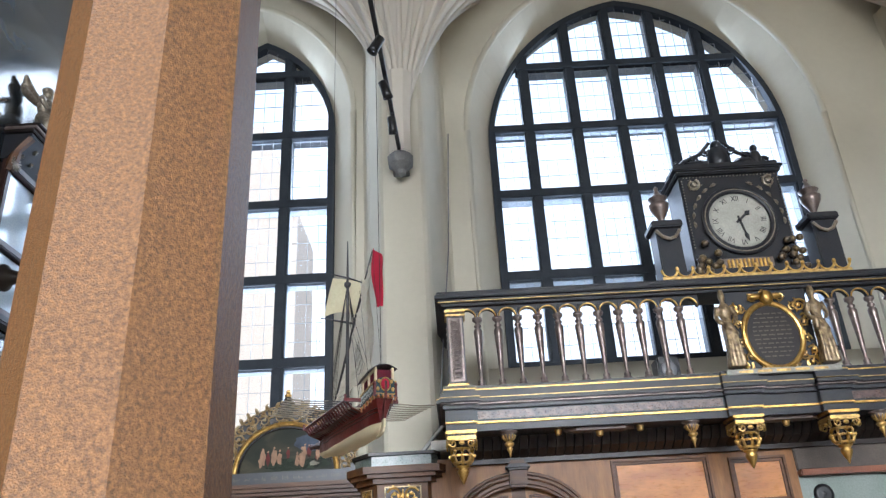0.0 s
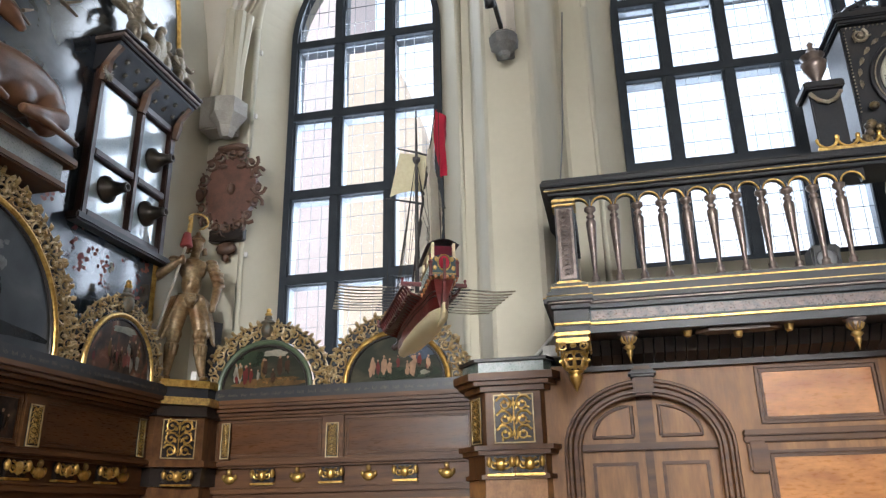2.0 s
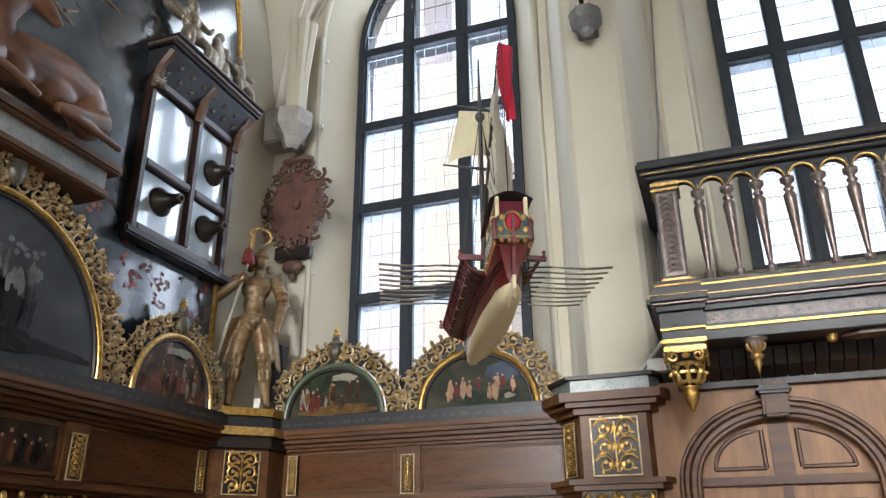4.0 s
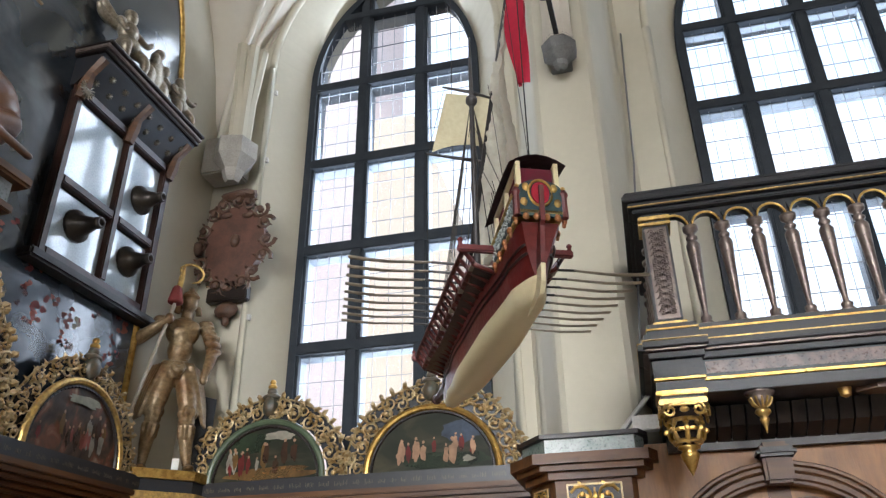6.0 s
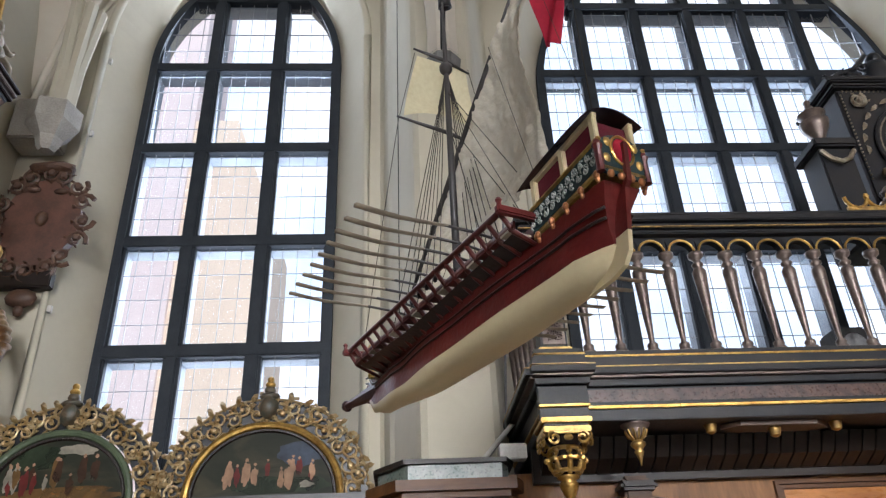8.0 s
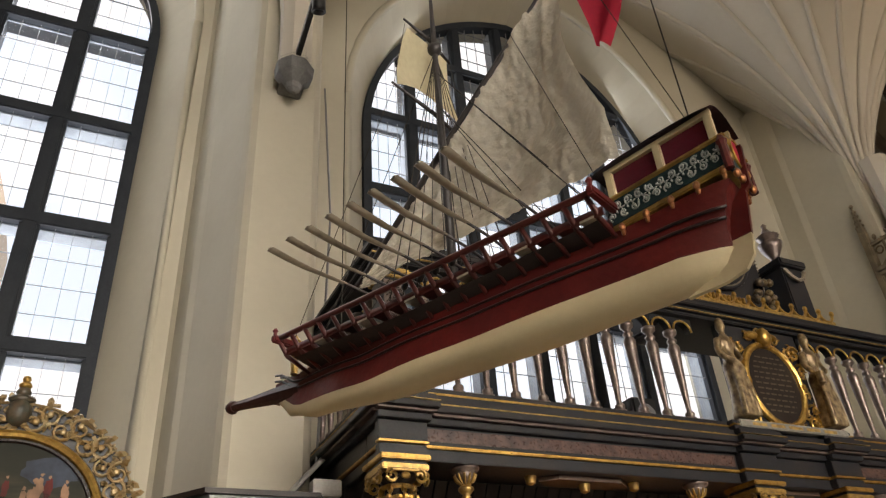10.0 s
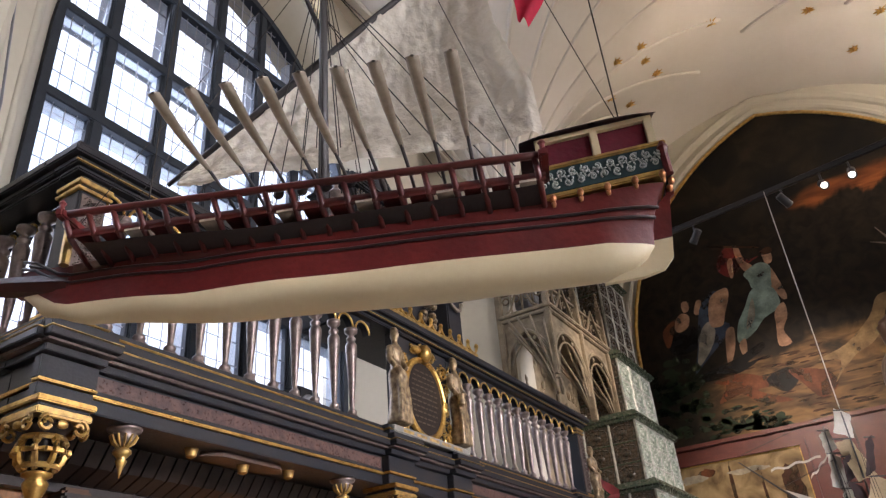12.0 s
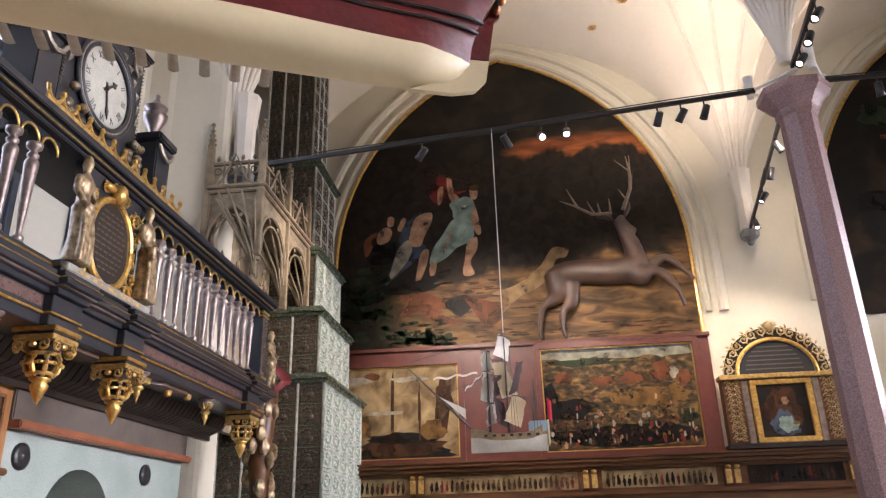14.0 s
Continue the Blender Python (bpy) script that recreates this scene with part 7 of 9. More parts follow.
    for i in range(13):
        u = -0.05 + 0.315 * i / 12
        rows.append([(u, v * (hw + 0.02), 0.362 + 0.03 * (1 - v * v) - 0.012 * abs(2 * i / 12 - 1) ** 3) for v in (-1, -0.7, -0.35, 0, 0.35, 0.7, 1)])
    strip(bm, rows)
    g = bmesh.ops.solidify(bm, geom=bm.faces[:], thickness=0.012)
    part("house_roof", sheared(bm), ROOFM, ob, smooth=True)
    # crest over the stern
    bm = bmesh.new()
    prism(bm, [(-0.06, 0.215)] + [(0.062 * math.cos(math.pi - math.pi * i / 12), 0.285 + 0.04 * math.sin(math.pi * i / 12)) for i in range(13)] + [(0.06, 0.215)], "x", -0.05, -0.042)
    part("stern_board", bm, TEAL, ob)
    bm = bmesh.new()
    for s in (-1, 1):
        part("corner_post", lathe(bmesh.new(), [(0.01, 0), (0.009, 0.06), (0.013, 0.07), (0.006, 0.085)], 8, (-0.045, s * 0.064, 0.215)), RED, ob, smooth=True)
        for v in ((0.038, 0.3), (0.045, 0.255)):
            part("carved_scroll", blob(bmesh.new(), (-0.05, s * v[0], v[1]), 0.005, 0.01, 0.013, 8, 5, 0.3), GILT, ob, smooth=True)
    for k in range(4):
        part("carved_head", blob(bmesh.new(), (-0.05, -0.042 + 0.028 * k, 0.212), 0.008, 0.009, 0.011, 8, 5), bpy.data.materials["copper_gilt"], ob, smooth=True)
    tube(bm, [(-0.052, 0.031 * math.cos(0.3 * i), 0.283 + 0.039 * math.sin(0.3 * i)) for i in range(22)], 0.0035, 6)
    part("gilt_ring", bm, GOLD, ob, smooth=True)
    bm = bmesh.new()
    blob(bm, (-0.051, 0, 0.283), 0.006, 0.026, 0.034, 10, 7)
    part("red_shield", bm, FLAG, ob, smooth=True)
    # mast, yards, sails
    mx = 0.745
    bm = bmesh.new()
    tube(bm, [(mx, 0, 0.18), (mx, 0, 0.8), (mx, 0, 1.3), (mx, 0, 1.55)], [0.014, 0.012, 0.009, 0.004], 8)
    part("mast", bm, SPAR, ob)
    bm = bmesh.new()
    lathe(bm, [(0.01, 0), (0.024, 0.02), (0.024, 0.04), (0.01, 0.045)], 10, (mx, 0, 1.18))
    part("mast_top", bm, SPAR, ob)
    ya, yb = Vector((1.17, -0.03, 0.47)), Vector((0.22, -0.02, 1.25))
    bm = bmesh.new()
    tube(bm, [ya + (yb - ya) * t for t in (0, 0.3, 0.6, 1)], [0.006, 0.011, 0.01, 0.004], 8)
    part("lateen_yard", bm, SPAR, ob)
    bm = bmesh.new()
    clew = Vector((0.2, -0.01, 0.42))
    rows = []
    for i in range(113):
        t = i / 112
        p = ya.lerp(yb, 0.03 + 0.95 * t)
        q = ya.lerp(clew, 0.03 + 0.97 * t) if t < 1 else clew
        q = Vector((1.14, -0.02, 0.46)).lerp(clew, t)
        row = []
        for k in range(57):
            s = k / 56
            w = p.lerp(q, s)
            w.x += 0.06 * math.sin(math.pi * min(1, s * 1.25)) * max(0, t - 0.6) * 2.5 * (0.4 if s > 0.8 else 1)
            bulge = 0.10 * math.sin(math.pi * s) * math.sin(math.pi * min(1, t * 0.9 + 0.1)) * (0.4 + t)
            fold = 0.02 * noise.noise(Vector((t * 7, s * 4, 1))) + 0.008 * noise.noise(Vector((t * 22, s * 16, 5))) + 0.011 * abs(noise.noise(Vector((t * 26, s * 22, 9)))) + 0.0075 * noise.noise(Vector((t * 60, s * 44, 3)))
            g = max(0, t - 0.72) * 3.57
            fold += g * 0.028 * (1 - abs(math.sin(t * 21 + s * 1.6 + 0.8 * noise.noise(Vector((s * 3, t * 2, 7)))))) * (0.5 + 0.5 * s)
            row.append((w.x, w.y - bulge + fold, w.z))
        rows.append(row)
    strip(bm, rows)
    part("lateen_sail", bm, SAIL, ob, "large cream lateen sail with soft creases", fix=False)
    for z, h, x in ((1.27, 0.115, mx), (0.93, 0.185, mx)):
        bm = bmesh.new()
        tube(bm, [(x + 0.03, -h, z - 0.02), (x + 0.02, 0, z), (x + 0.03, h, z + 0.02)], [0.004, 0.008, 0.004], 6)
        part("yard", bm, SPAR, ob)
    bm = bmesh.new()
    rows = []
    for i in range(9):
        t = i / 8
        z, h = 1.26 - 0.3 * t, 0.1 + 0.06 * t
        rows.append([(mx + 0.03 + 0.05 * math.sin(math.pi * t) * (1 - v * v * 0.6), v * h, z + 0.05 * t ** 3 * (1 - v * v)) for v in (-1, -0.75, -0.5, -0.25, 0, 0.25, 0.5, 0.75, 1)])
    strip(bm, rows)
    part("topsail", bm, mat("topsail_cloth", (0.66, 0.6, 0.4), (0.56, 0.5, 0.32), 0.95, scale=8), ob, "small cream square topsail", fix=False)
    bm = bmesh.new()
    rows = []
    for i in range(13):
        t = i / 12
        rows.append([(0.22 - s * 0.095 * (0.45 + 0.9 * math.sin(math.pi * min(1, t * 0.95))) * (1 - 0.5 * t ** 4) + 0.01 * math.sin(5 * t), -0.03 - s * 0.035 + 0.018 * math.sin(6 * s + 4 * t), 1.27 - 0.42 * t - 0.07 * s * (1 - t)) for s in (0, 0.2, 0.4, 0.6, 0.8, 1)])
    strip(bm, rows)
    part("flag", bm, FLAG, ob, "red flag hanging from the yard", fix=False)
    let_light_through(bpy.data.materials["topsail_cloth"], 0.4, (0.7, 0.62, 0.4))
    let_light_through(FLAG, 0.3, (0.6, 0.02, 0.06))
    for s in (-1, 1):
        for k in range(6):
            part("rope", rod(bmesh.new(), (mx - 0.13 + 0.05 * k, s * 0.13, 0.25), (mx, s * 0.01, 1.16), 0.0016, n=4), RIG, ob)
        part("rope", rod(bmesh.new(), (0.28, s * 0.06, 0.3), (mx, 0, 1.1), 0.0016, n=4), RIG, ob)
        part("rope", rod(bmesh.new(), (0.4, s * 0.11, 0.28), (mx, 0, 0.95), 0.0016, n=4), RIG, ob)
        part("rope", rod(bmesh.new(), (1.3, s * 0.1, 0.3), (mx + 0.03, s * 0.18, 0.93), 0.0012, n=4), RIG, ob)
        part("rope", rod(bmesh.new(), (mx + 0.03, s * 0.18, 0.93), (mx + 0.03, s * 0.11, 1.27), 0.0012, n=4), RIG, ob)
    part("rope", rod(bmesh.new(), (1.32, 0, 0.28), (mx, 0, 1.2), 0.0016, n=4), RIG, ob)
    part("rope", rod(bmesh.new(), (0.22, -0.02, 1.25), (0.02, 0, 0.4), 0.0012, n=4), RIG, ob)
    part("rope", rod(bmesh.new(), (0.45, 0, 1.05), (0.26, 0, 0.35), 0.0012, n=4), RIG, ob)
    for s in (-1, 1):
        for k in range(4):
            part("deadeye", blob(bmesh.new(), (mx - 0.1 + 0.055 * k, s * 0.128, 0.275), 0.013, 0.007, 0.014, 8, 6), SHIPD, ob, smooth=True)
    # the wires that it hangs by
    hang = base_part("hanging_wires", ob)
    for u, z in ((0.02, 0.4), (1.2, 0.28)):
        w = m @ Vector((u, 0, z))
        bm = bmesh.new()
        zt = vault_z(w.x, w.y) - 2.31
        rod(bm, (u, 0.0, z), (u + (0.02 if u < 1 else -0.1), 0.0, zt), 0.002, n=5)
        part("wire", bm, RIG, hang)
    bm = bmesh.new()
    tube(bm, [(0.1, -0.06, 0.385), (0.04, 0, 0.43), (0.1, 0.06, 0.385)], 0.002, 5)
    part("sling", bm, RIG, hang)
    return ob


OAR_STEP = 0.07


def base_part(name, parent):
    ob = new(name)
    ob.empty_display_size = 0.05
    ob.parent = parent
    return ob


galley()


# ---------------------------------------------------------------- east wall
def arched_painting(m, hw, spring, apex, oil, dabs, label, seed=1, brush=()):
    rng = random.Random(seed)
    ob = base("arched_painting", m, label, "painting", "arched wall paintings")
    pts = [(-hw, 0)] + arch_pts(-hw, hw, spring, apex) + [(hw, 0)]
    bm = bmesh.new()
    prism(bm, pts, "z", 0, 0.03)
    part("canvas", bm, oil, ob)
    for i, (col, *q) in enumerate(dabs):
        bm = bmesh.new()
        if len(q) == 1:
            shape(bm, q[0], 0.031 + 0.0004 * i)
        else:
            patch(bm, *q, 0.031 + 0.0004 * i, rng, 14)
        part("painted_shape", bm, PAINT[col], ob)
    # loose strokes of the brush over the larger shapes, one layer a colour
    for j, (col, strokes) in enumerate(brush):
        bm = bmesh.new()
        for x, y, w, h in strokes:
            patch(bm, x, y, w, h, 0.0305 + 0.0004 * (len(dabs) if col in ("black", "green") else 0) + 0.0003 * j, rng, 8)
        tagged(part("brushwork", bm, PAINT[col], ob), kind="stuff")
    bm = bmesh.new()
    tube(bm, [(x, z, 0.035) for x, z in pts], 0.035, 8)
    part("gilt_frame", bm, GOLD, ob, smooth=True)
    # plaster arch mouldings round it
    for g, r in ((0.16, 0.06), (0.42, 0.09)):
        bm = bmesh.new()
        q = arch_pts(-hw - g, hw + g, spring, apex + g * 0.9)
        tube(bm, [(-hw - g, spring - 1.2, 0.02)] + [(x, z, 0.02) for x, z in q] + [(hw + g, spring - 1.2, 0.02)], r, 8)
        part("arch_moulding", bm, PLASTER, ob, smooth=True)
    return ob


def scene_point(u, v):
    """From the picture's own drawing grid to metres on the canvas."""
    return (u / 1.82 - 280 - (v / 1.82 + 172) * 0.055) / 98, (320 - v / 1.82) / 80


PEOPLE = [("black", "60,285 150,270 150,332 70,335"), ("flesh", "90,248 118,226 142,240 130,270 95,276"), ("flesh", "125,196 146,198 145,222 126,224"), ("flesh", "160,236 174,204 190,206 180,240"), ("brick", "48,262 90,238 90,256 62,310 48,302"),
          ("red", "266,116 300,78 338,85 360,125 400,130 330,150 300,165 270,142"), ("blue", "178,232 220,192 248,200 208,262 262,290 246,322 200,352 150,386 126,398 150,330"), ("white", "170,290 200,270 215,300 190,345 140,385 150,340"), ("flesh", "225,202 276,190 280,216 256,262 242,290 206,286 205,250"),
          ("flesh", "245,312 272,304 266,350 242,396 230,392"), ("flesh", "300,120 318,114 312,160 300,166"), ("flesh", "330,84 346,86 354,130 374,150 350,162 334,130"), ("flesh", "412,124 438,128 436,155 416,156"), ("brown", "408,118 438,112 444,130 414,130"),
          ("flesh", "420,182 430,176 452,256 436,264 412,215"), ("teal", "343,166 395,148 426,166 420,200 410,226 360,216 352,190"), ("teal", "356,216 412,222 428,262 416,286 370,302 330,332 278,348 288,300 320,260"), ("white", "330,270 350,240 345,290 310,320"), ("flesh", "405,292 436,274 438,310 416,346 430,382 392,382 398,330"), ("flesh", "278,352 300,342 296,376 280,380"), ("brown", "265,58 396,99 395,104 264,64")]
DOGS = [("black", "140,410 270,385 340,362 346,380 290,404 330,402 260,426 150,428"), ("brick", "175,436 260,428 340,455 400,470 390,500 350,480 300,482 392,522 300,512 250,480 180,492 210,452"), ("black", "330,460 400,440 425,470 380,500"), ("brick", "400,448 500,470 520,510 470,532 430,490"),
        ("tan", "486,442 570,420 650,370 690,322 742,325 735,350 702,356 680,400 640,432 590,450 540,484 516,504 545,456")]
hunt = [(c, [scene_point(*map(float, q.split(","))) for q in line.split()]) for c, line in PEOPLE + DOGS]
r = random.Random(12)


def strokes(n, u0, u1, v0, v1, w, h):
    """Random strokes within a rectangle of the picture's grid."""
    return [(*scene_point(r.uniform(u0, u1), r.uniform(v0, v1)), r.uniform(0.5, 1.3) * w, r.uniform(0.5, 1.3) * h) for _ in range(n)]


foliage = strokes(70, -10, 150, 350, 560, 0.22, 0.13) + strokes(46, 120, 360, 535, 590, 0.22, 0.09) + strokes(40, 180, 330, 505, 600, 0.16, 0.07)
shade = strokes(40, 180, 520, 400, 470, 0.3, 0.04) + strokes(40, 380, 780, 470, 600, 0.28, 0.035) + strokes(24, 780, 1130, 530, 600, 0.3, 0.04)
BRUSH = [("brown", shade), ("green", foliage)]
arched_painting(face("E", 4.36, 4.76, EAST - 0.002), 3.33, 1.6, 6.05, OIL_HUNT, hunt, "huge dark arched hunting painting with sunset sky in a gilt frame", brush=BRUSH)
r = random.Random(3)
second = [(r.choice(["brown", "brown", "black", "green"]), r.uniform(-2, 2), r.uniform(0.3, 4), r.uniform(0.4, 1.2), r.uniform(0.2, 0.6)) for _ in range(14)] + [("orange", -0.9, 3.4, 0.5, 0.12), ("flesh", -1.3, 1.6, 0.2, 0.3)]
arched_painting(face("E", -3.9, 4.95, EAST - 0.002), 2.5, 1.5, 5.7, OIL_DARK, second, "dark arched wall painting in a gilt frame", 2)

def bone(line, radii, depth):
    """One limb of the stag, drawn on the picture's grid and standing off the canvas."""
    return ("t", [(*scene_point(u, v + 33 * min(1, max(0, (u - 760) / 180))), d) for (u, v), d in zip(line, depth)], [0.94 * q for q in radii])


figure("stag_statue", face("E", 4.36, 4.76, EAST - 0.1), 1.0, mat("stag_hide", (0.085, 0.05, 0.034), (0.045, 0.026, 0.018), 0.45, scale=3, bump=0.2, fine=100), "brown carved stag leaping out of the hunting painting",
       [bone([(680, 418), (730, 404), (800, 394), (880, 384), (960, 366)], [0.2, 0.25, 0.25, 0.26, 0.27], [0, 0, 0.01, 0.02, 0.03]), bone([(690, 400), (705, 450), (690, 480)], [0.2, 0.2, 0.12], [0.06, 0.07, 0.06]), bone([(925, 372), (968, 392), (1000, 380)], [0.2, 0.2, 0.12], [0.08, 0.1, 0.1]), bone([(962, 366), (952, 310), (922, 258), (915, 238)], [0.26, 0.18, 0.125, 0.11], [0.03, 0.06, 0.12, 0.14]),
        bone([(908, 236), (938, 262), (962, 272)], [0.13, 0.1, 0.06], [0.14, 0.2, 0.24]), bone([(895, 238), (865, 232), (835, 238)], [0.04, 0.055, 0.015], [0.12, 0.14, 0.14]), bone([(930, 222), (946, 195), (952, 170)], [0.04, 0.05, 0.015], [0.1, 0.08, 0.06]),
        bone([(700, 430), (690, 470), (652, 498), (643, 560), (652, 582)], [0.22, 0.14, 0.07, 0.045, 0.05], [0.02, 0.05, 0.06, 0.06, 0.06]), bone([(745, 435), (745, 485), (716, 512), (716, 560), (728, 582)], [0.18, 0.13, 0.07, 0.045, 0.05], [0.05, 0.1, 0.12, 0.12, 0.12]),
        bone([(965, 385), (1030, 388), (1080, 440), (1096, 485)], [0.17, 0.09, 0.055, 0.045], [0.08, 0.18, 0.2, 0.2]), bone([(985, 372), (1050, 346), (1100, 378), (1136, 412)], [0.15, 0.085, 0.05, 0.04], [0.03, 0.1, 0.12, 0.12])], "deer statue", voxel=0.018, soft=12)
bm = bmesh.new()
for line, radii in (([(890, 214), (825, 216), (778, 196), (742, 142)], [0.04, 0.032, 0.026, 0.006]), ([(928, 205), (956, 145), (955, 95), (944, 54)], [0.04, 0.032, 0.026, 0.006])):
    tube(bm, [(*scene_point(q[0], q[1] + 30), 0.14 + 0.05 * i) for i, q in enumerate(line)], radii, 8)
for a, b in (((830, 215), (808, 184)), ((884, 213), (880, 180)), ((775, 194), (718, 178)), ((850, 215), (842, 192)), ((938, 182), (912, 154)), ((955, 98), (905, 66)), ((956, 110), (955, 55)), ((956, 140), (962, 112))):
    tube(bm, [(*scene_point(a[0], a[1] + 30), 0.24), (*scene_point(b[0], b[1] + 30), 0.32)], [0.022, 0.005], 6)
ob = tagged(part("antlers", bm, bpy.data.materials["antler"], smooth=True), "brown branching antlers on the stag head", "antlers")
ob.matrix_world = face("E", 4.36, 4.76, EAST - 0.1)

MAROON = mat("maroon_wood", (0.11, 0.026, 0.018), (0.075, 0.018, 0.013), 0.4, scale=5)


def east_panelling():
    ob = base("panelling", face("E", 9.0, 0, EAST - 0.05), "dark oak panelling with painted friezes below the pictures", "wall panelling", kind="structure")
    L = 21.0
    part("boards", bx(bmesh.new(), 0, L, 0, 2.6, -0.05, 0.1), OAK, ob)
    part("red_board", bx(bmesh.new(), 0, 8.02, 2.72, 4.74, -0.04, 0.02), MAROON, ob)
    for y0, y1, d in ((0, 0.15, 0.16), (1.7, 1.78, 0.2), (2.1, 2.16, 0.15), (2.16, 2.19, 0.13), (2.5, 2.55, 0.16), (2.55, 2.62, 0.24), (2.62, 2.68, 0.3), (2.68, 2.72, 0.34)):
        part("moulding", bx(bmesh.new(), 0, L, y0, y1, -0.02, d, 0.01), OAK, ob)
    part("top_moulding", bx(bmesh.new(), 0, 8.05, 4.7, 4.77, -0.03, 0.09, 0.012), MAROON, ob)
    for k, (a, b) in enumerate(((1.0, 2.7), (3.0, 5.55), (5.95, 7.8), (8.3, 9.8), (10.2, 12.4))):
        f = part("frieze_painting", bx(bmesh.new(), a, b, 2.21, 2.49, 0.1, 0.108), OIL_SHIP if k < 3 else OIL_DARK, ob, "narrow frieze painted with a dark procession")
        r = random.Random(k)
        n = int((b - a) * 11)
        for i in range(n):
            bm = bmesh.new()
            x = a + 0.05 + (b - a - 0.1) * (i + 0.5) / n
            h = r.uniform(0.13, 0.2)
            patch(bm, x, 2.23 + h / 2, 0.06, h, 0.109 + 0.0002 * (i % 5), r, 9)
            patch(bm, x + 0.005, 2.24 + h, 0.03, 0.035, 0.109 + 0.0002 * (i % 5), r, 7)
            part("painted_shape", bm, PAINT[r.choice(["black", "brown", "black", "red", "black"])], f)
    for x in (0.75, 2.85, 5.75, 8.05, 10.0):
        p = part("pilaster", bx(bmesh.new(), x - 0.14, x + 0.14, 2.19, 2.5, 0.1, 0.16, 0.01), OAK, ob)
        for k in (-0.07, 0.07):
            bm = bmesh.new()
            bx(bm, x + k - 0.045, x + k + 0.045, 2.22, 2.44, 0.16, 0.17)
            part("gilt_inlay", bm, GILT, p)
        bm = bmesh.new()
        for k in (-0.07, 0.07):
            blob(bm, (x + k, 2.48, 0.18), 0.05, 0.035, 0.04, 8, 5)
        part("gilt_capital", bm, GOLD, p, smooth=True)
    return ob


east_panelling()


def panel_picture(name, y0, y1, z0, z1, oil, dabs, label, seed):
    r = random.Random(seed)
    w, h = y1 - y0, z1 - z0
    ob = base(name, face("E", (y0 + y1) / 2, (z0 + z1) / 2, EAST - 0.075), label, "painting")
    part("canvas", bx(bmesh.new(), -w / 2, w / 2, -h / 2, h / 2, 0, 0.02), oil, ob)
    for i, (col, x, y, a, b) in enumerate(dabs):
        bm = bmesh.new()
        patch(bm, x * w, y * h, a * w, b * h, 0.0205 + 0.0003 * i, r, 12)
        part("paint_patch", bm, PAINT[col], ob)
    for t, d, m in ((0.0, 0.05, GOLD), (0.02, 0.08, MAROON)):
        k = 0.02 if t == 0 else 0.1
        bm = bmesh.new()
        a, b = w / 2 - 0.02 + t, h / 2 - 0.02 + t
        for q in ((-a - k, a + k, b, b + k), (-a - k, a + k, -b - k, -b), (-a - k, -a, -b, b), (a, a + k, -b, b)):
            bx(bm, *q, 0, d, 0.006)
        part("frame", bm, m, ob)
    return ob


r = random.Random(21)
harb = [("black", 0.0, -0.44, 1.0, 0.2), ("black", -0.42, -0.25, 0.14, 0.5), ("black", 0.05, -0.3, 0.6, 0.2), ("ochre", -0.32, -0.15, 0.22, 0.36), ("brown", 0.05, -0.36, 0.7, 0.24), ("black", 0.05, -0.28, 0.5, 0.12), ("brick", -0.22, 0.4, 0.12, 0.1), ("brown", -0.04, 0.05, 0.03, 0.8), ("brown", 0.18, 0.0, 0.025, 0.6), ("white", 0.1, 0.36, 0.3, 0.06),
        ("white", -0.32, 0.36, 0.2, 0.1), ("brown", 0.38, 0.1, 0.14, 0.6), ("black", -0.4, -0.42, 0.2, 0.16), ("white", -0.1, 0.0, 0.3, 0.05), ("ochre", 0.3, -0.2, 0.2, 0.2)]
panel_picture("ship_painting", 5.4, 7.6, 2.8, 4.42, OIL_SHIP, harb, "old painting of a rigged ship in a harbour", 4)
town = [("sky", -0.3, 0.43, 0.42, 0.11), ("sky", 0.0, 0.43, 0.5, 0.1), ("sky", 0.3, 0.43, 0.4, 0.11), ("blue", -0.2, 0.48, 0.5, 0.05), ("blue", 0.2, 0.48, 0.5, 0.05), ("green", -0.2, 0.35, 0.5, 0.07), ("black", 0.0, -0.36, 0.95, 0.2), ("black", -0.3, -0.1, 0.4, 0.2), ("ochre", 0.22, 0.0, 0.55, 0.22), ("brick", 0.28, 0.24, 0.16, 0.2), ("brick", 0.1, 0.18, 0.2, 0.12), ("brick", -0.1, 0.16, 0.2, 0.1), ("brick", -0.36, 0.2, 0.12, 0.12), ("brick", 0.42, 0.16, 0.1, 0.16),
        ("white", 0.36, 0.22, 0.06, 0.12), ("black", -0.45, -0.05, 0.1, 0.4), ("green", 0.42, -0.2, 0.14, 0.16)]
for i in range(170):
    town.append((r.choice(["white", "brown", "black", "ochre", "black", "red", "flesh"]), r.uniform(-0.46, 0.46), -0.44 + abs(r.gauss(0, 0.2)), r.uniform(0.008, 0.03), r.uniform(0.02, 0.07)))
panel_picture("siege_painting", 1.28, 3.92, 2.82, 4.6, OIL_TOWN, town, "old painting of a crowded siege before a red town", 5)


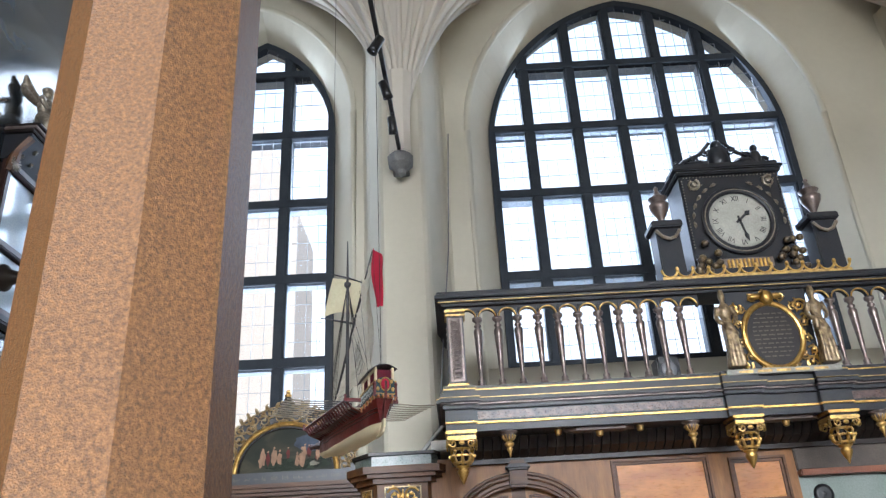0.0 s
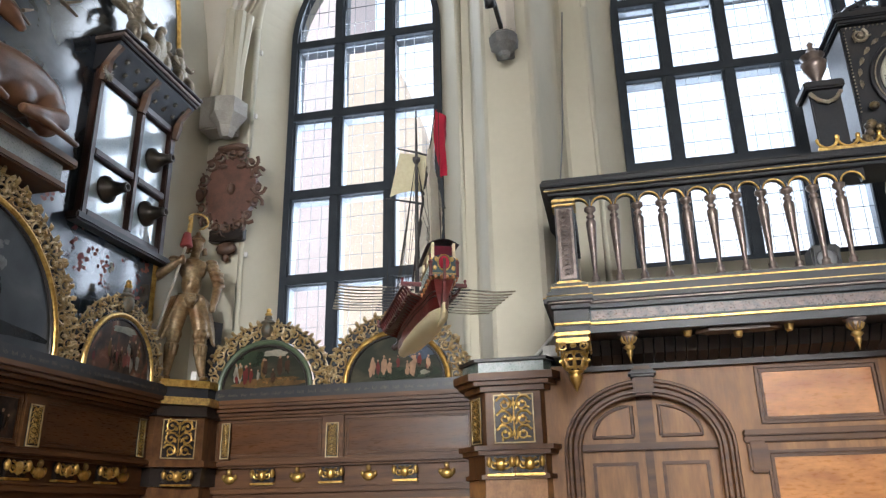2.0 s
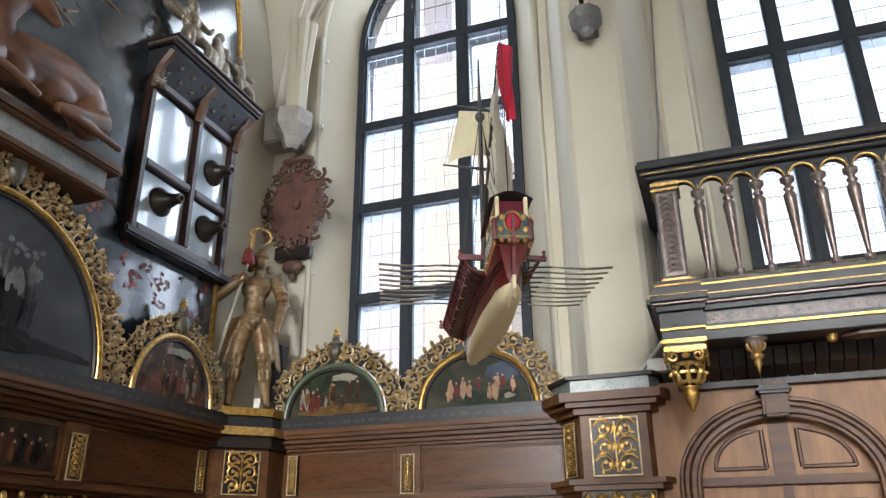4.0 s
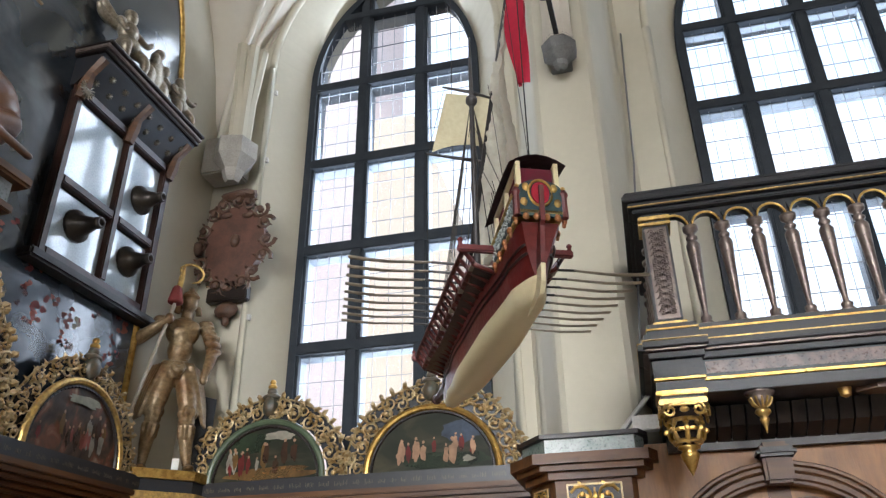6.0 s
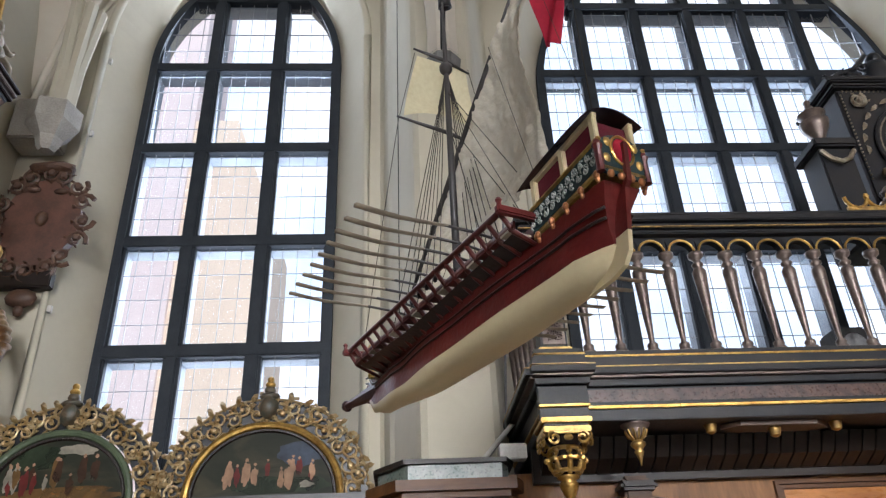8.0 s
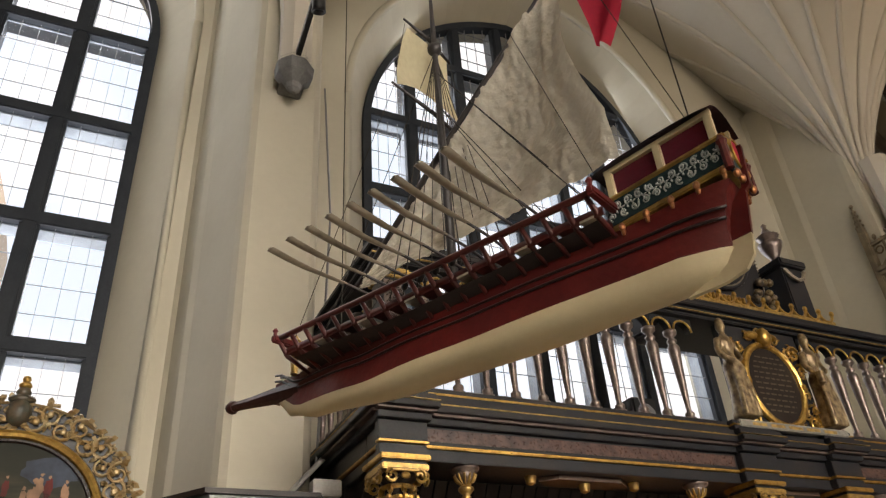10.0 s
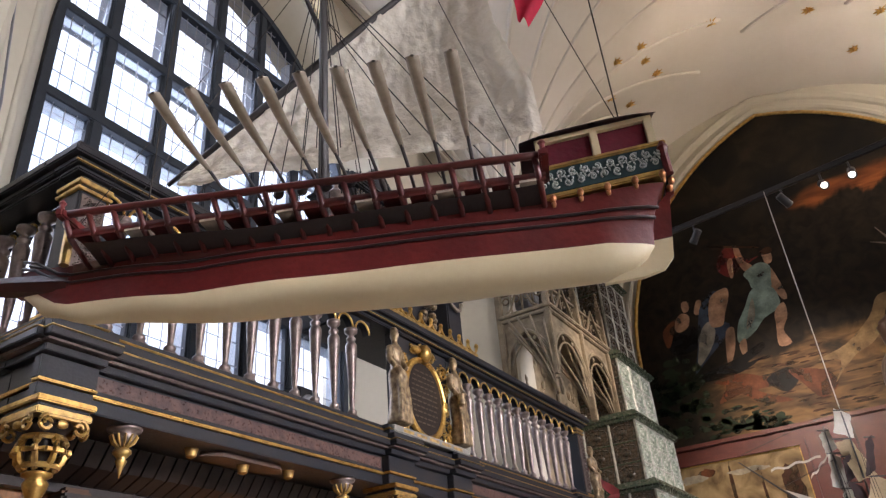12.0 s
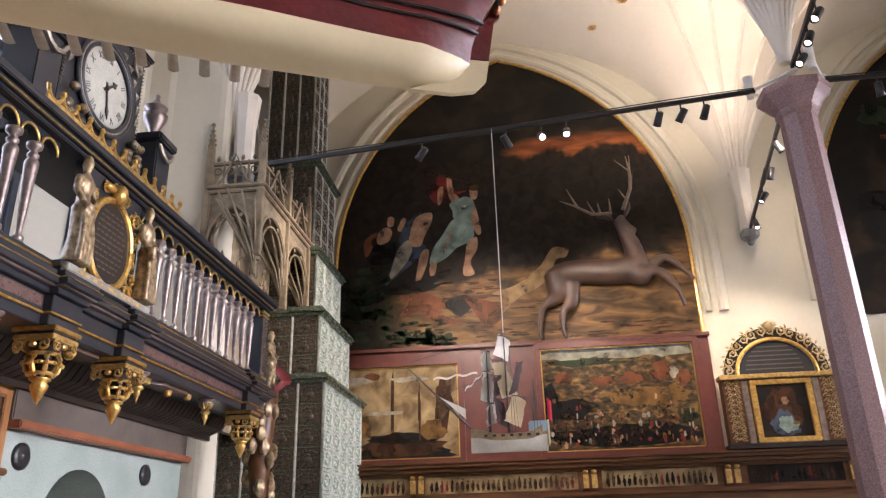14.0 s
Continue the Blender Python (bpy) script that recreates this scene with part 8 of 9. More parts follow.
def epitaph(yc, label):
    """Gilt-framed panel with an arched inscription above, all carved round with foliage."""
    ob = base("epitaph", face("E", yc, 2.76, EAST - 0.3), label, "wall monument", "carved epitaphs")
    part("back_board", bx(bmesh.new(), -0.92, 0.92, 0.0, 1.12, -0.24, 0.0), OAK, ob)
    part("base_moulding", bx(bmesh.new(), -0.98, 0.98, -0.03, 0.05, -0.2, 0.12, 0.012), DARK, ob)
    part("ledge", bx(bmesh.new(), -0.97, 0.97, 1.1, 1.18, -0.2, 0.1, 0.012), GILT, ob)
    part("picture", bx(bmesh.new(), -0.4, 0.4, 0.14, 1.0, 0.0, 0.02), OIL_DARK, ob)
    r = random.Random(2)
    for i, (c, x, y, w, h) in enumerate((("brown", 0, 0.6, 0.6, 0.6), ("blue", -0.02, 0.36, 0.42, 0.4), ("teal", 0.02, 0.34, 0.3, 0.26), ("brown", -0.02, 0.74, 0.24, 0.34), ("flesh", 0.03, 0.72, 0.11, 0.17), ("ochre", 0.16, 0.36, 0.14, 0.06))):
        bm = bmesh.new()
        patch(bm, x, y, w, h, 0.0205 + 0.0004 * i, r, 14)
        part("paint_patch", bm, PAINT[c], ob)
    bm = bmesh.new()
    for q in ((-0.5, 0.5, 1.0, 1.08), (-0.5, 0.5, 0.06, 0.14), (-0.5, -0.4, 0.14, 1.0), (0.4, 0.5, 0.14, 1.0)):
        bx(bm, *q, 0, 0.07, 0.014)
    part("gilt_frame", bm, GOLD, ob)
    for s in (-1, 1):
        bm = bmesh.new()
        tb = bmesh.new()
        scroll_panel(tb, 0.26, 1.0, 0.0, random.Random(7), 0.03)
        merge(bm, tb, Matrix.Translation((s * 0.77, 0.58, 0.0)))
        part("carved_side", bm, IVORY, ob, smooth=True)
        part("inner_pilaster", bx(bmesh.new(), s * 0.57 - 0.05, s * 0.57 + 0.05, 0.06, 1.08, 0, 0.03, 0.006), BRONZE, ob)
    bm = bmesh.new()
    prism(bm, [(0.62 * math.cos(math.pi * i / 24), 1.18 + 0.56 * math.sin(math.pi * i / 24)) for i in range(25)], "z", -0.04, 0.0)
    part("tablet", bm, BLUEB, ob, "dark arched tablet with faint lettering")
    bm = bmesh.new()
    for k in range(6):
        y = 1.26 + 0.075 * k
        w = 0.5 * math.sqrt(max(0.0, 1 - ((y - 1.18) / 0.55) ** 2))
        bx(bm, -w, w * 0.9, y, y + 0.02, 0.0, 0.0015)
    part("lettering", bm, FAINT, ob)
    bm = bmesh.new()
    tube(bm, [(0.65 * math.cos(math.pi * i / 28), 1.18 + 0.59 * math.sin(math.pi * i / 28), 0.02) for i in range(29)], 0.035, 8)
    part("arch_rim", bm, GOLD, ob, smooth=True)
    bm = bmesh.new()
    for i in range(15):
        t = math.pi * (i + 0.5) / 15
        x, y = 0.79 * math.cos(t), 1.18 + 0.74 * math.sin(t)
        spiral(bm, (x, y), t, 0.09, 1.25 if i % 2 else -1.25, 0.0, 0.017, 0.03)
        leaf(bm, (0.86 * math.cos(t + 0.1), 1.18 + 0.8 * math.sin(t + 0.1)), t + 0.6, 0.09, 0, 0.03)
    blob(bm, (0, 2.0, 0.05), 0.12, 0.09, 0.06, 10, 6, 0.3)
    part("carved_arch", bm, IVORY, ob, smooth=True)
    bm = bmesh.new()
    arc_band(bm, 0.66, 0.6, 0.2, -0.03, 0.0)
    for v in bm.verts:
        v.co.y += 1.18
    part("arch_board", bm, DARK, ob)
    return ob


epitaph(0.0, "gilded carved wall monument with a portrait panel")
epitaph(-3.0, "gilded carved wall monument beneath the dark painting")


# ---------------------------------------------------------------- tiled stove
# dark glaze for the shaded faces; its pale copy paints the lit south face
GLAZE = [mat("glaze_dark", (0.03, 0.034, 0.028), (0.1, 0.07, 0.045), 0.28, scale=22, bump=0.5, fine=38), mat("glaze_lit_side", (0.58, 0.61, 0.53), (0.2, 0.26, 0.2), 0.22, scale=18, bump=0.5, fine=40),
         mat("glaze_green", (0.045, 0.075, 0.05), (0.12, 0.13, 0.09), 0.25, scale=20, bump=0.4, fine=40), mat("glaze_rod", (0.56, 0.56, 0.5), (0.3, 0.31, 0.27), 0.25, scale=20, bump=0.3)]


def stove():
    ob = base("tiled_stove", pose(0, 0, 0), "towering stepped stove of glazed relief tiles", "stove")
    tiers = ((9.1, 11.6, 7.15, 9.1, 0.0, 3.7, 5, 12), (9.28, 11.2, 7.3, 9.0, 3.85, 4.78, 4, 3), (9.44, 11.0, 7.43, 8.9, 4.9, 5.85, 3, 3), (9.55, 10.8, 7.52, 8.75, 5.97, 7.5, 3, 4), (9.65, 10.5, 7.62, 8.45, 7.62, 10.3, 3, 7))
    rb, rr = {}, random.Random(2)
    for k, (x0, x1, y0, y1, z0, z1, n, rows) in enumerate(tiers):
        part("tier_core", bx(bmesh.new(), x0 + 0.03, x1 - 0.03, y0 + 0.03, y1 - 0.03, z0, z1 + 0.02), GLAZE[0], ob)
        for dz, g in ((0.0, 0.06), (0.05, 0.1), (0.1, 0.05)):
            part("tier_cornice", bx(bmesh.new(), x0 - g, x1 + g, y0 - g, y1 + g, z1 + dz, z1 + dz + 0.048, 0.012), GLAZE[2], ob)
        h = (z1 - z0) / rows
        for sd in ("W", "S"):
            w = ((y1 - y0) if sd == "W" else (x1 - x0)) / n
            # light on the lower south tiers is put into the tile colour
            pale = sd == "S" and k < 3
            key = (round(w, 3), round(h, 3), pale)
            if key not in rb:
                bm = bmesh.new()
                bx(bm, -w / 2 + 0.008, w / 2 - 0.008, -h / 2 + 0.008, h / 2 - 0.008, 0, 0.03, 0.008)
                a, s = w / 2 - 0.05, h / 2 - 0.05
                tube(bm, [(-a, -s, 0.03), (-a, s * 0.4, 0.034)] + [(a * math.cos(math.pi - math.pi * i / 8), s * 0.4 + s * 0.6 * math.sin(math.pi * i / 8), 0.034) for i in range(9)] + [(a, -s, 0.03), (-a, -s, 0.03)], 0.013, 5)
                blob(bm, (0, -s * 0.15, 0.035), a * 0.42, s * 0.5, 0.025, 7, 5, 0.4)
                blob(bm, (0, s * 0.45, 0.035), a * 0.22, s * 0.2, 0.025, 6, 4)
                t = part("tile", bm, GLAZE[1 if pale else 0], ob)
                rb[key] = t.data
                bpy.data.objects.remove(t)
            for i in range(n):
                for j in range(rows):
                    if z0 + h * (j + 1) < 1.2:
                        continue
                    o = new("tile", rb[key])
                    o.parent = ob
                    c = z0 + h * (j + 0.5)
                    if sd == "W":
                        o.matrix_local = Matrix(((0, 0, -1, x0 + 0.03), (-1, 0, 0, y0 + w * (i + 0.5)), (0, 1, 0, c), (0, 0, 0, 1)))
                    else:
                        o.matrix_local = Matrix(((1, 0, 0, x0 + w * (i + 0.5)), (0, 0, -1, y0 + 0.03), (0, 1, 0, c), (0, 0, 0, 1)))
            for i in range(n + 1):
                bm = bmesh.new()
                if sd == "W":
                    rod(bm, (x0, y0 + w * i, max(z0, 1.2)), (x0, y0 + w * i, z1), 0.022, n=6)
                else:
                    rod(bm, (x0 + w * i, y0, max(z0, 1.2)), (x0 + w * i, y0, z1), 0.022, n=6)
                part("corner_rod", bm, GLAZE[3], ob)
            for j in range(rows + 1):
                c = z0 + h * j
                if c < 1.2:
                    continue
                bm = bmesh.new()
                if sd == "W":
                    rod(bm, (x0 + 0.004, y0, c), (x0 + 0.004, y1, c), 0.014, n=6)
                else:
                    rod(bm, (x0, y0 + 0.004, c), (x1, y0 + 0.004, c), 0.014, n=6)
                # south bands paler too, as the lit side
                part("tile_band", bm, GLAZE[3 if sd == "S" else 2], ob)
    for g, z in ((0.04, 10.42), (0.1, 10.5), (0.16, 10.57)):
        part("crown", bx(bmesh.new(), 9.65 - g, 10.5 + g, 7.62 - g, 8.45 + g, z, z + 0.07, 0.015), GLAZE[0], ob)
    for i in range(6):
        part("crown_ornament", blob(bmesh.new(), (9.55, 7.55 + 0.19 * i, 10.7), 0.06, 0.07, 0.09, 8, 6, 0.3), GLAZE[0], ob, smooth=True)
    return ob


stove()


# ---------------------------------------------------------------- gothic stone canopy
CANS = mat("canopy_stone", (0.27, 0.215, 0.135), (0.13, 0.1, 0.06), 0.75, scale=6, bump=0.3)


def canopy():
    ob = base("stone_canopy", pose(0, 0, 0), "carved gothic stone canopy with tracery and pinnacles", "canopy")
    x0, x1, y0, y1 = 7.15, 9.42, 7.56, 8.3
    part("back_wall", bx(bmesh.new(), x0 + 0.03, x1, y1 - 0.12, y1 - 0.03, 2.9, 5.82), CANS, ob)
    part("vault_slab", bx(bmesh.new(), x0, x1, y0, y1, 5.82, 5.92), CANS, ob)
    for z, g in ((5.92, 0.05), (5.98, 0.08)):
        part("cornice", bx(bmesh.new(), x0 - g, x1, y0 - g, y1, z, z + 0.055, 0.012), CANS, ob)

    def bay(m, w, n):
        for i in range(n):
            c = w * (i + 0.5) / n
            hw = w / n / 2 - 0.03
            a = arch_pts(c - hw, c + hw, 5.2, 5.75, 8)
            bm = bmesh.new()
            tube(bm, [(c - hw, 4.95, 0)] + [(x, z, 0) for x, z in a] + [(c + hw, 4.95, 0)], 0.028, 6)
            tube(bm, [(x, z - 0.05, 0.0) for x, z in arch_pts(c - hw * 0.8, c + hw * 0.8, 5.2, 5.66, 8)], 0.016, 6)
            for k in range(4):
                x, z = a[2 + 4 * k]
                blob(bm, (x + (c - x) * 0.18, z - 0.06, 0), 0.035, 0.04, 0.02, 6, 4)
            o = part("tracery_arch", bm, CANS, ob, smooth=True)
            o.matrix_world = m
            bm = bmesh.new()
            pts = [(c - hw - 0.03, 5.2)] + a + [(c + hw + 0.03, 5.2), (c + hw + 0.03, 5.82), (c - hw - 0.03, 5.82)]
            prism(bm, pts, "z", -0.03, 0.0)
            o = part("spandrel", bm, CANS, ob)
            o.matrix_world = m
            bm = bmesh.new()
            tube(bm, [(c - hw, 5.98, 0.03), (c - hw * 0.5, 6.1, 0.03), (c, 6.5, 0.03), (c + hw * 0.5, 6.1, 0.03), (c + hw, 5.98, 0.03)], 0.02, 6)
            for t in range(5):
                o = part("parapet_bar", bx(bmesh.new(), c - hw + 2 * hw * t / 4 - 0.012, c - hw + 2 * hw * t / 4 + 0.012, 6.03, 6.42, -0.03, 0.0), CANS, ob)
                o.matrix_world = m
            bx(bm, c - hw - 0.03, c + hw + 0.03, 6.36, 6.4, -0.04, 0.01)
            for t in range(4):
                x = c - hw + 2 * hw * (t + 0.5) / 4
                rb = bmesh.new()
                tube(rb, [(x + 0.05 * math.cos(2 * math.pi * q / 8), 6.27 + 0.05 * math.sin(2 * math.pi * q / 8), -0.015) for q in range(9)], 0.012, 5)
                part("parapet_ring", rb, CANS, ob).matrix_world = m
                part("finial", blob(bmesh.new(), (x, 6.46, -0.01), 0.03, 0.05, 0.02, 6, 4), CANS, ob).matrix_world = m
            o = part("parapet", bm, CANS, ob)
            o.matrix_world = m
    mw = Matrix(((0, 0, -1, x0), (-1, 0, 0, y1), (0, 1, 0, 0), (0, 0, 0, 1)))
    ms = Matrix(((1, 0, 0, x0), (0, 0, -1, y0), (0, 1, 0, 0), (0, 0, 0, 1)))
    bay(mw, y1 - y0, 1)
    bay(ms, x1 - x0, 2)
    for x, y in ((x0, y0), (x0, y1), (x0 + 1.135, y0), (x1 - 0.06, y0)):
        bm = bmesh.new()
        bx(bm, x - 0.045, x + 0.045, y - 0.045, y + 0.045, 4.6 if (x, y) != (x0, y0) else 5.0, 6.6, 0.01)
        part("buttress", bm, CANS, ob)
        bm = bmesh.new()
        lathe(bm, [(0.055, 6.6), (0.05, 6.66), (0.008, 7.0)], 4, (x, y, 0), start=math.pi / 4)
        for k in range(4):
            for q in range(4):
                blob(bm, (x + (0.05 - 0.011 * k) * math.cos(q * math.pi / 2), y + (0.05 - 0.011 * k) * math.sin(q * math.pi / 2), 6.68 + 0.075 * k), 0.018, 0.018, 0.02, 5, 4)
        blob(bm, (x, y, 7.0), 0.03, 0.03, 0.03, 6, 4)
        part("pinnacle", bm, CANS, ob, smooth=True)
    for k in range(3):
        bm = bmesh.new()
        px = x0 + 1.1 * k
        for q in range(10):
            a = 2 * math.pi * q / 10
            tube(bm, [(px + 0.03, y0 + 0.03, 4.75), (px + 0.08 * math.cos(a), y0 + 0.08 * math.sin(a) + 0.1, 5.15), (px + 0.4 * math.cos(a), y0 + 0.3 + 0.28 * math.sin(a), 5.8)], [0.022, 0.018, 0.016], 5)
        part("fan_rib", bm, CANS, ob)
    r = random.Random(4)
    for i in range(60):
        part("niche_relief", blob(bmesh.new(), (r.uniform(x0 + 0.2, x1 - 0.1), y1 - 0.13, r.uniform(4.4, 5.5)), 0.05, 0.04, 0.08, 6, 5, 0.3), CANS, ob, smooth=True)
    return ob


canopy()
# carved group at the gallery's end
ob = base("carved_pillar", pose(7.06, 7.33, 0), "dark carved wooden pillar carrying a painted figure", "pillar")
part("shaft", lathe(bmesh.new(), [(0.16, 0), (0.16, 0.2), (0.11, 0.3), (0.1, 2.2), (0.14, 2.4), (0.12, 2.5), (0.17, 3.0), (0.18, 3.2)], 14), OAK, ob)
bm = bmesh.new()
for i in range(26):
    a, z = random.uniform(0, 6.28), random.uniform(1.8, 3.1)
    blob(bm, (0.15 * math.cos(a), 0.15 * math.sin(a), z), 0.06, 0.06, 0.1, 8, 6, 0.3)
part("carving", bm, STATUEM, ob, smooth=True)
figure("carved_statue", Matrix.Translation((7.06, 7.27, 3.2)) @ face("N", 0, 0, 0), 0.74, STATUEM, "small carved brown figure standing on the pillar", body_limbs(False) + [("b", (0.0, 0.5, 0.02), 0.12, 0.1, 0.09)])
bm = bmesh.new()
strip(bm, [[(0.19 * math.cos(0.42 * i - 2.2) + w * 0.02, 0.03 * math.sin(i) - 0.14 * math.sin(0.42 * i), -0.12 + 0.055 * i + 0.05 * math.sin(0.8 * i) + w * (0.05 + 0.025 * math.sin(1.3 * i))) for w in (-1, -0.4, 0.2, 1)] for i in range(15)])
bmesh.ops.solidify(bm, geom=bm.faces[:], thickness=0.012)
ob = tagged(part("red_drapery", bm, mat("red_drapery", (0.3, 0.035, 0.04), (0.17, 0.02, 0.022), 0.45, scale=9), smooth=True), "swirling red painted drapery round the carved figure", "drapery")
ob.matrix_world = pose(7.08, 7.22, 3.25)


# ---------------------------------------------------------------- light tracks
LENS = bpy.data.materials.new("lamp_lens")
LENS.use_nodes = True
LENS.node_tree.nodes["Principled BSDF"].inputs["Emission Color"].default_value = (1, 0.86, 0.66, 1)
LENS.node_tree.nodes["Principled BSDF"].inputs["Emission Strength"].default_value = 6


def spot_head(at, to, lit=False, parent=None):
    ob = base("track_spotlight", Matrix(), "black cylindrical spotlight clipped to a ceiling track", "spotlight", "track spotlights")
    ob.matrix_world = Matrix.Translation(at)
    part("stem", rod(bmesh.new(), (0, 0, 0.0), (0, 0, -0.13), 0.012), BLACK, ob)
    d = (Vector(to) - Vector(at)).normalized()
    bm = bmesh.new()
    q = d.to_track_quat("Z", "Y").to_matrix().to_4x4()
    lathe(bm, [(0.03, -0.1), (0.048, -0.09), (0.052, 0.06), (0.056, 0.1), (0.045, 0.1), (0.04, 0.07)], 14, (0, 0, -0.18), q)
    h = part("housing", bm, BLACK, ob)
    part("lens", lathe(bmesh.new(), [(0.038, 0.072), (0.038, 0.078)], 14, (0, 0, -0.18), q), LENS if lit else GLASSM, h)
    return ob


def track(a, b, heads, label="black lighting track between column and wall"):
    a, b = Vector(a), Vector(b)
    ob = base("light_track", Matrix(), label, "light track", "ceiling light tracks")
    d = (b - a)
    q = d.to_track_quat("Z", "Y").to_matrix().to_4x4()
    bm = bmesh.new()
    tb = bmesh.new()
    bx(tb, -0.022, 0.022, -0.03, 0.03, 0, d.length, 0.004)
    merge(bm, tb, Matrix.Translation(a) @ q)
    part("rail", bm, BLACK, ob)
    bm = bmesh.new()
    tube(bm, [a + d * t + Vector((0.0, 0.0, 0.05 + 0.015 * math.sin(9 * t))) for t in [i / 12 for i in range(13)]], 0.008, 5)
    part("cable", bm, BLACK, ob)
    bm = bmesh.new()
    tb = bmesh.new()
    bx(tb, -0.03, 0.03, -0.035, 0.035, d.length * 0.46, d.length * 0.58, 0.005)
    merge(bm, tb, Matrix.Translation(a) @ q)
    part("feed_box", bm, BLACK, ob)
    for t, to, lit in heads:
        spot_head(a + d * t - Vector((0, 0, 0.02)), to, lit)
    return ob


track((7.45, 0.9, 7.0), (7.5, 7.75, 6.5), [(0.1, (9, 4, 0), False), (0.145, (11, 5, 2), False), (0.19, (11, 3, 4), False), (0.37, (3, 4, 2), True), (0.42, (3, 3, 3), True), (0.36 + 0.13, (11.7, 2, 4), False), (0.66, (9.3, 7.8, 4.6), True)])
track((7.85, 0.4, 7.0), (11.5, -0.02, 6.6), [(0.2, (9, -2, 3), False), (0.4, (11, 1, 3), True), (0.6, (10, 3, 3), True), (0.85, (9, 0, 2), True)])
track((7.0, 0.55, 7.05), (-0.3, 1.5, 7.05), [(0.06, (5, 4, 2), True), (0.12, (5, 3, 2), True), (0.18, (4, 5, 1), True), (0.24, (2, 4, 2), False)])
track((-0.44, 7.85, 6.45), (-0.7, 2.0, 7.05), [(0.12, (0, 9, 2), False), (0.22, (1, 8, 2), False), (0.33, (-3, 6, 2), False), (0.5, (-3, 8, 3), False)])
track((-0.7, 1.2, 7.0), (-0.6, -5.8, 7.0), [(0.3, (-0.7, 1.5, 2), True), (0.5, (2, -3, 1), False)])
track((7.4, 0.0, 7.05), (7.4, -6.4, 7.05), [(0.1, (10, -2, 2), False), (0.3, (9, -4, 2), False)])
bm = bmesh.new()
for p in (((-0.55, -0.1), (0.1, 0.5)), ((0.1, 0.5), (0.6, -0.2)), ((-0.55, -0.1), (0.2, -0.55)), ((0.2, -0.55), (0.6, -0.2))):
    rod(bm, (7.4 + p[0][0], 0.45 + p[0][1], 7.02), (7.4 + p[1][0], 0.45 + p[1][1], 7.02), 0.02)
for q in ((-0.5, -0.1), (0.1, 0.5), (0.55, -0.2), (0.2, -0.5)):
    rod(bm, (7.4 + q[0], 0.45 + q[1], 6.93), (7.4 + q[0], 0.45 + q[1], 7.25), 0.05, 0.06, 10)
tagged(part("uplight_frame", bm, mat("white_metal", (0.7, 0.68, 0.64), None, 0.4)), "white metal frame of uplights on the column capital", "uplight")


def lamp_spot(name, at, to, power, angle, colour=(1, 0.8, 0.54), soft=0.06):
    d = bpy.data.lights.new(name, "SPOT")
    d.energy, d.spot_size, d.spot_blend, d.color, d.shadow_soft_size = power, radians(angle), 0.7, colour, soft
    o = new(name, d)
    o.matrix_world = look(at, to)
    return o


lamp_spot("uplight", (7.9, 0.9, 7.3), (10.2, 1.8, 11), 480, 120)
lamp_spot("uplight", (7.0, 0.9, 7.3), (5.2, 4.6, 11), 290, 110)
lamp_spot("track_lamp", (7.47, 3.4, 6.55), (11.7, 2.0, 5.0), 700, 50)
lamp_spot("track_lamp", (7.48, 5.2, 6.4), (11.7, 4.8, 4.2), 720, 66)
lamp_spot("track_lamp", (-0.67, -0.9, 6.7), (-0.7, 1.5, 2.6), 105, 40)
lamp_spot("track_lamp", (9.5, 0.2, 6.6), (11.6, 0.0, 3.6), 260, 66)
lamp_spot("track_lamp", (7.49, 5.5, 6.38), (9.2, 7.9, 4.7), 260, 70)
# added fill for the east wall; no lit spot head stands here
lamp_spot("track_lamp", (8.3, 0.3, 6.8), (11.7, -0.8, 5.4), 190, 90)


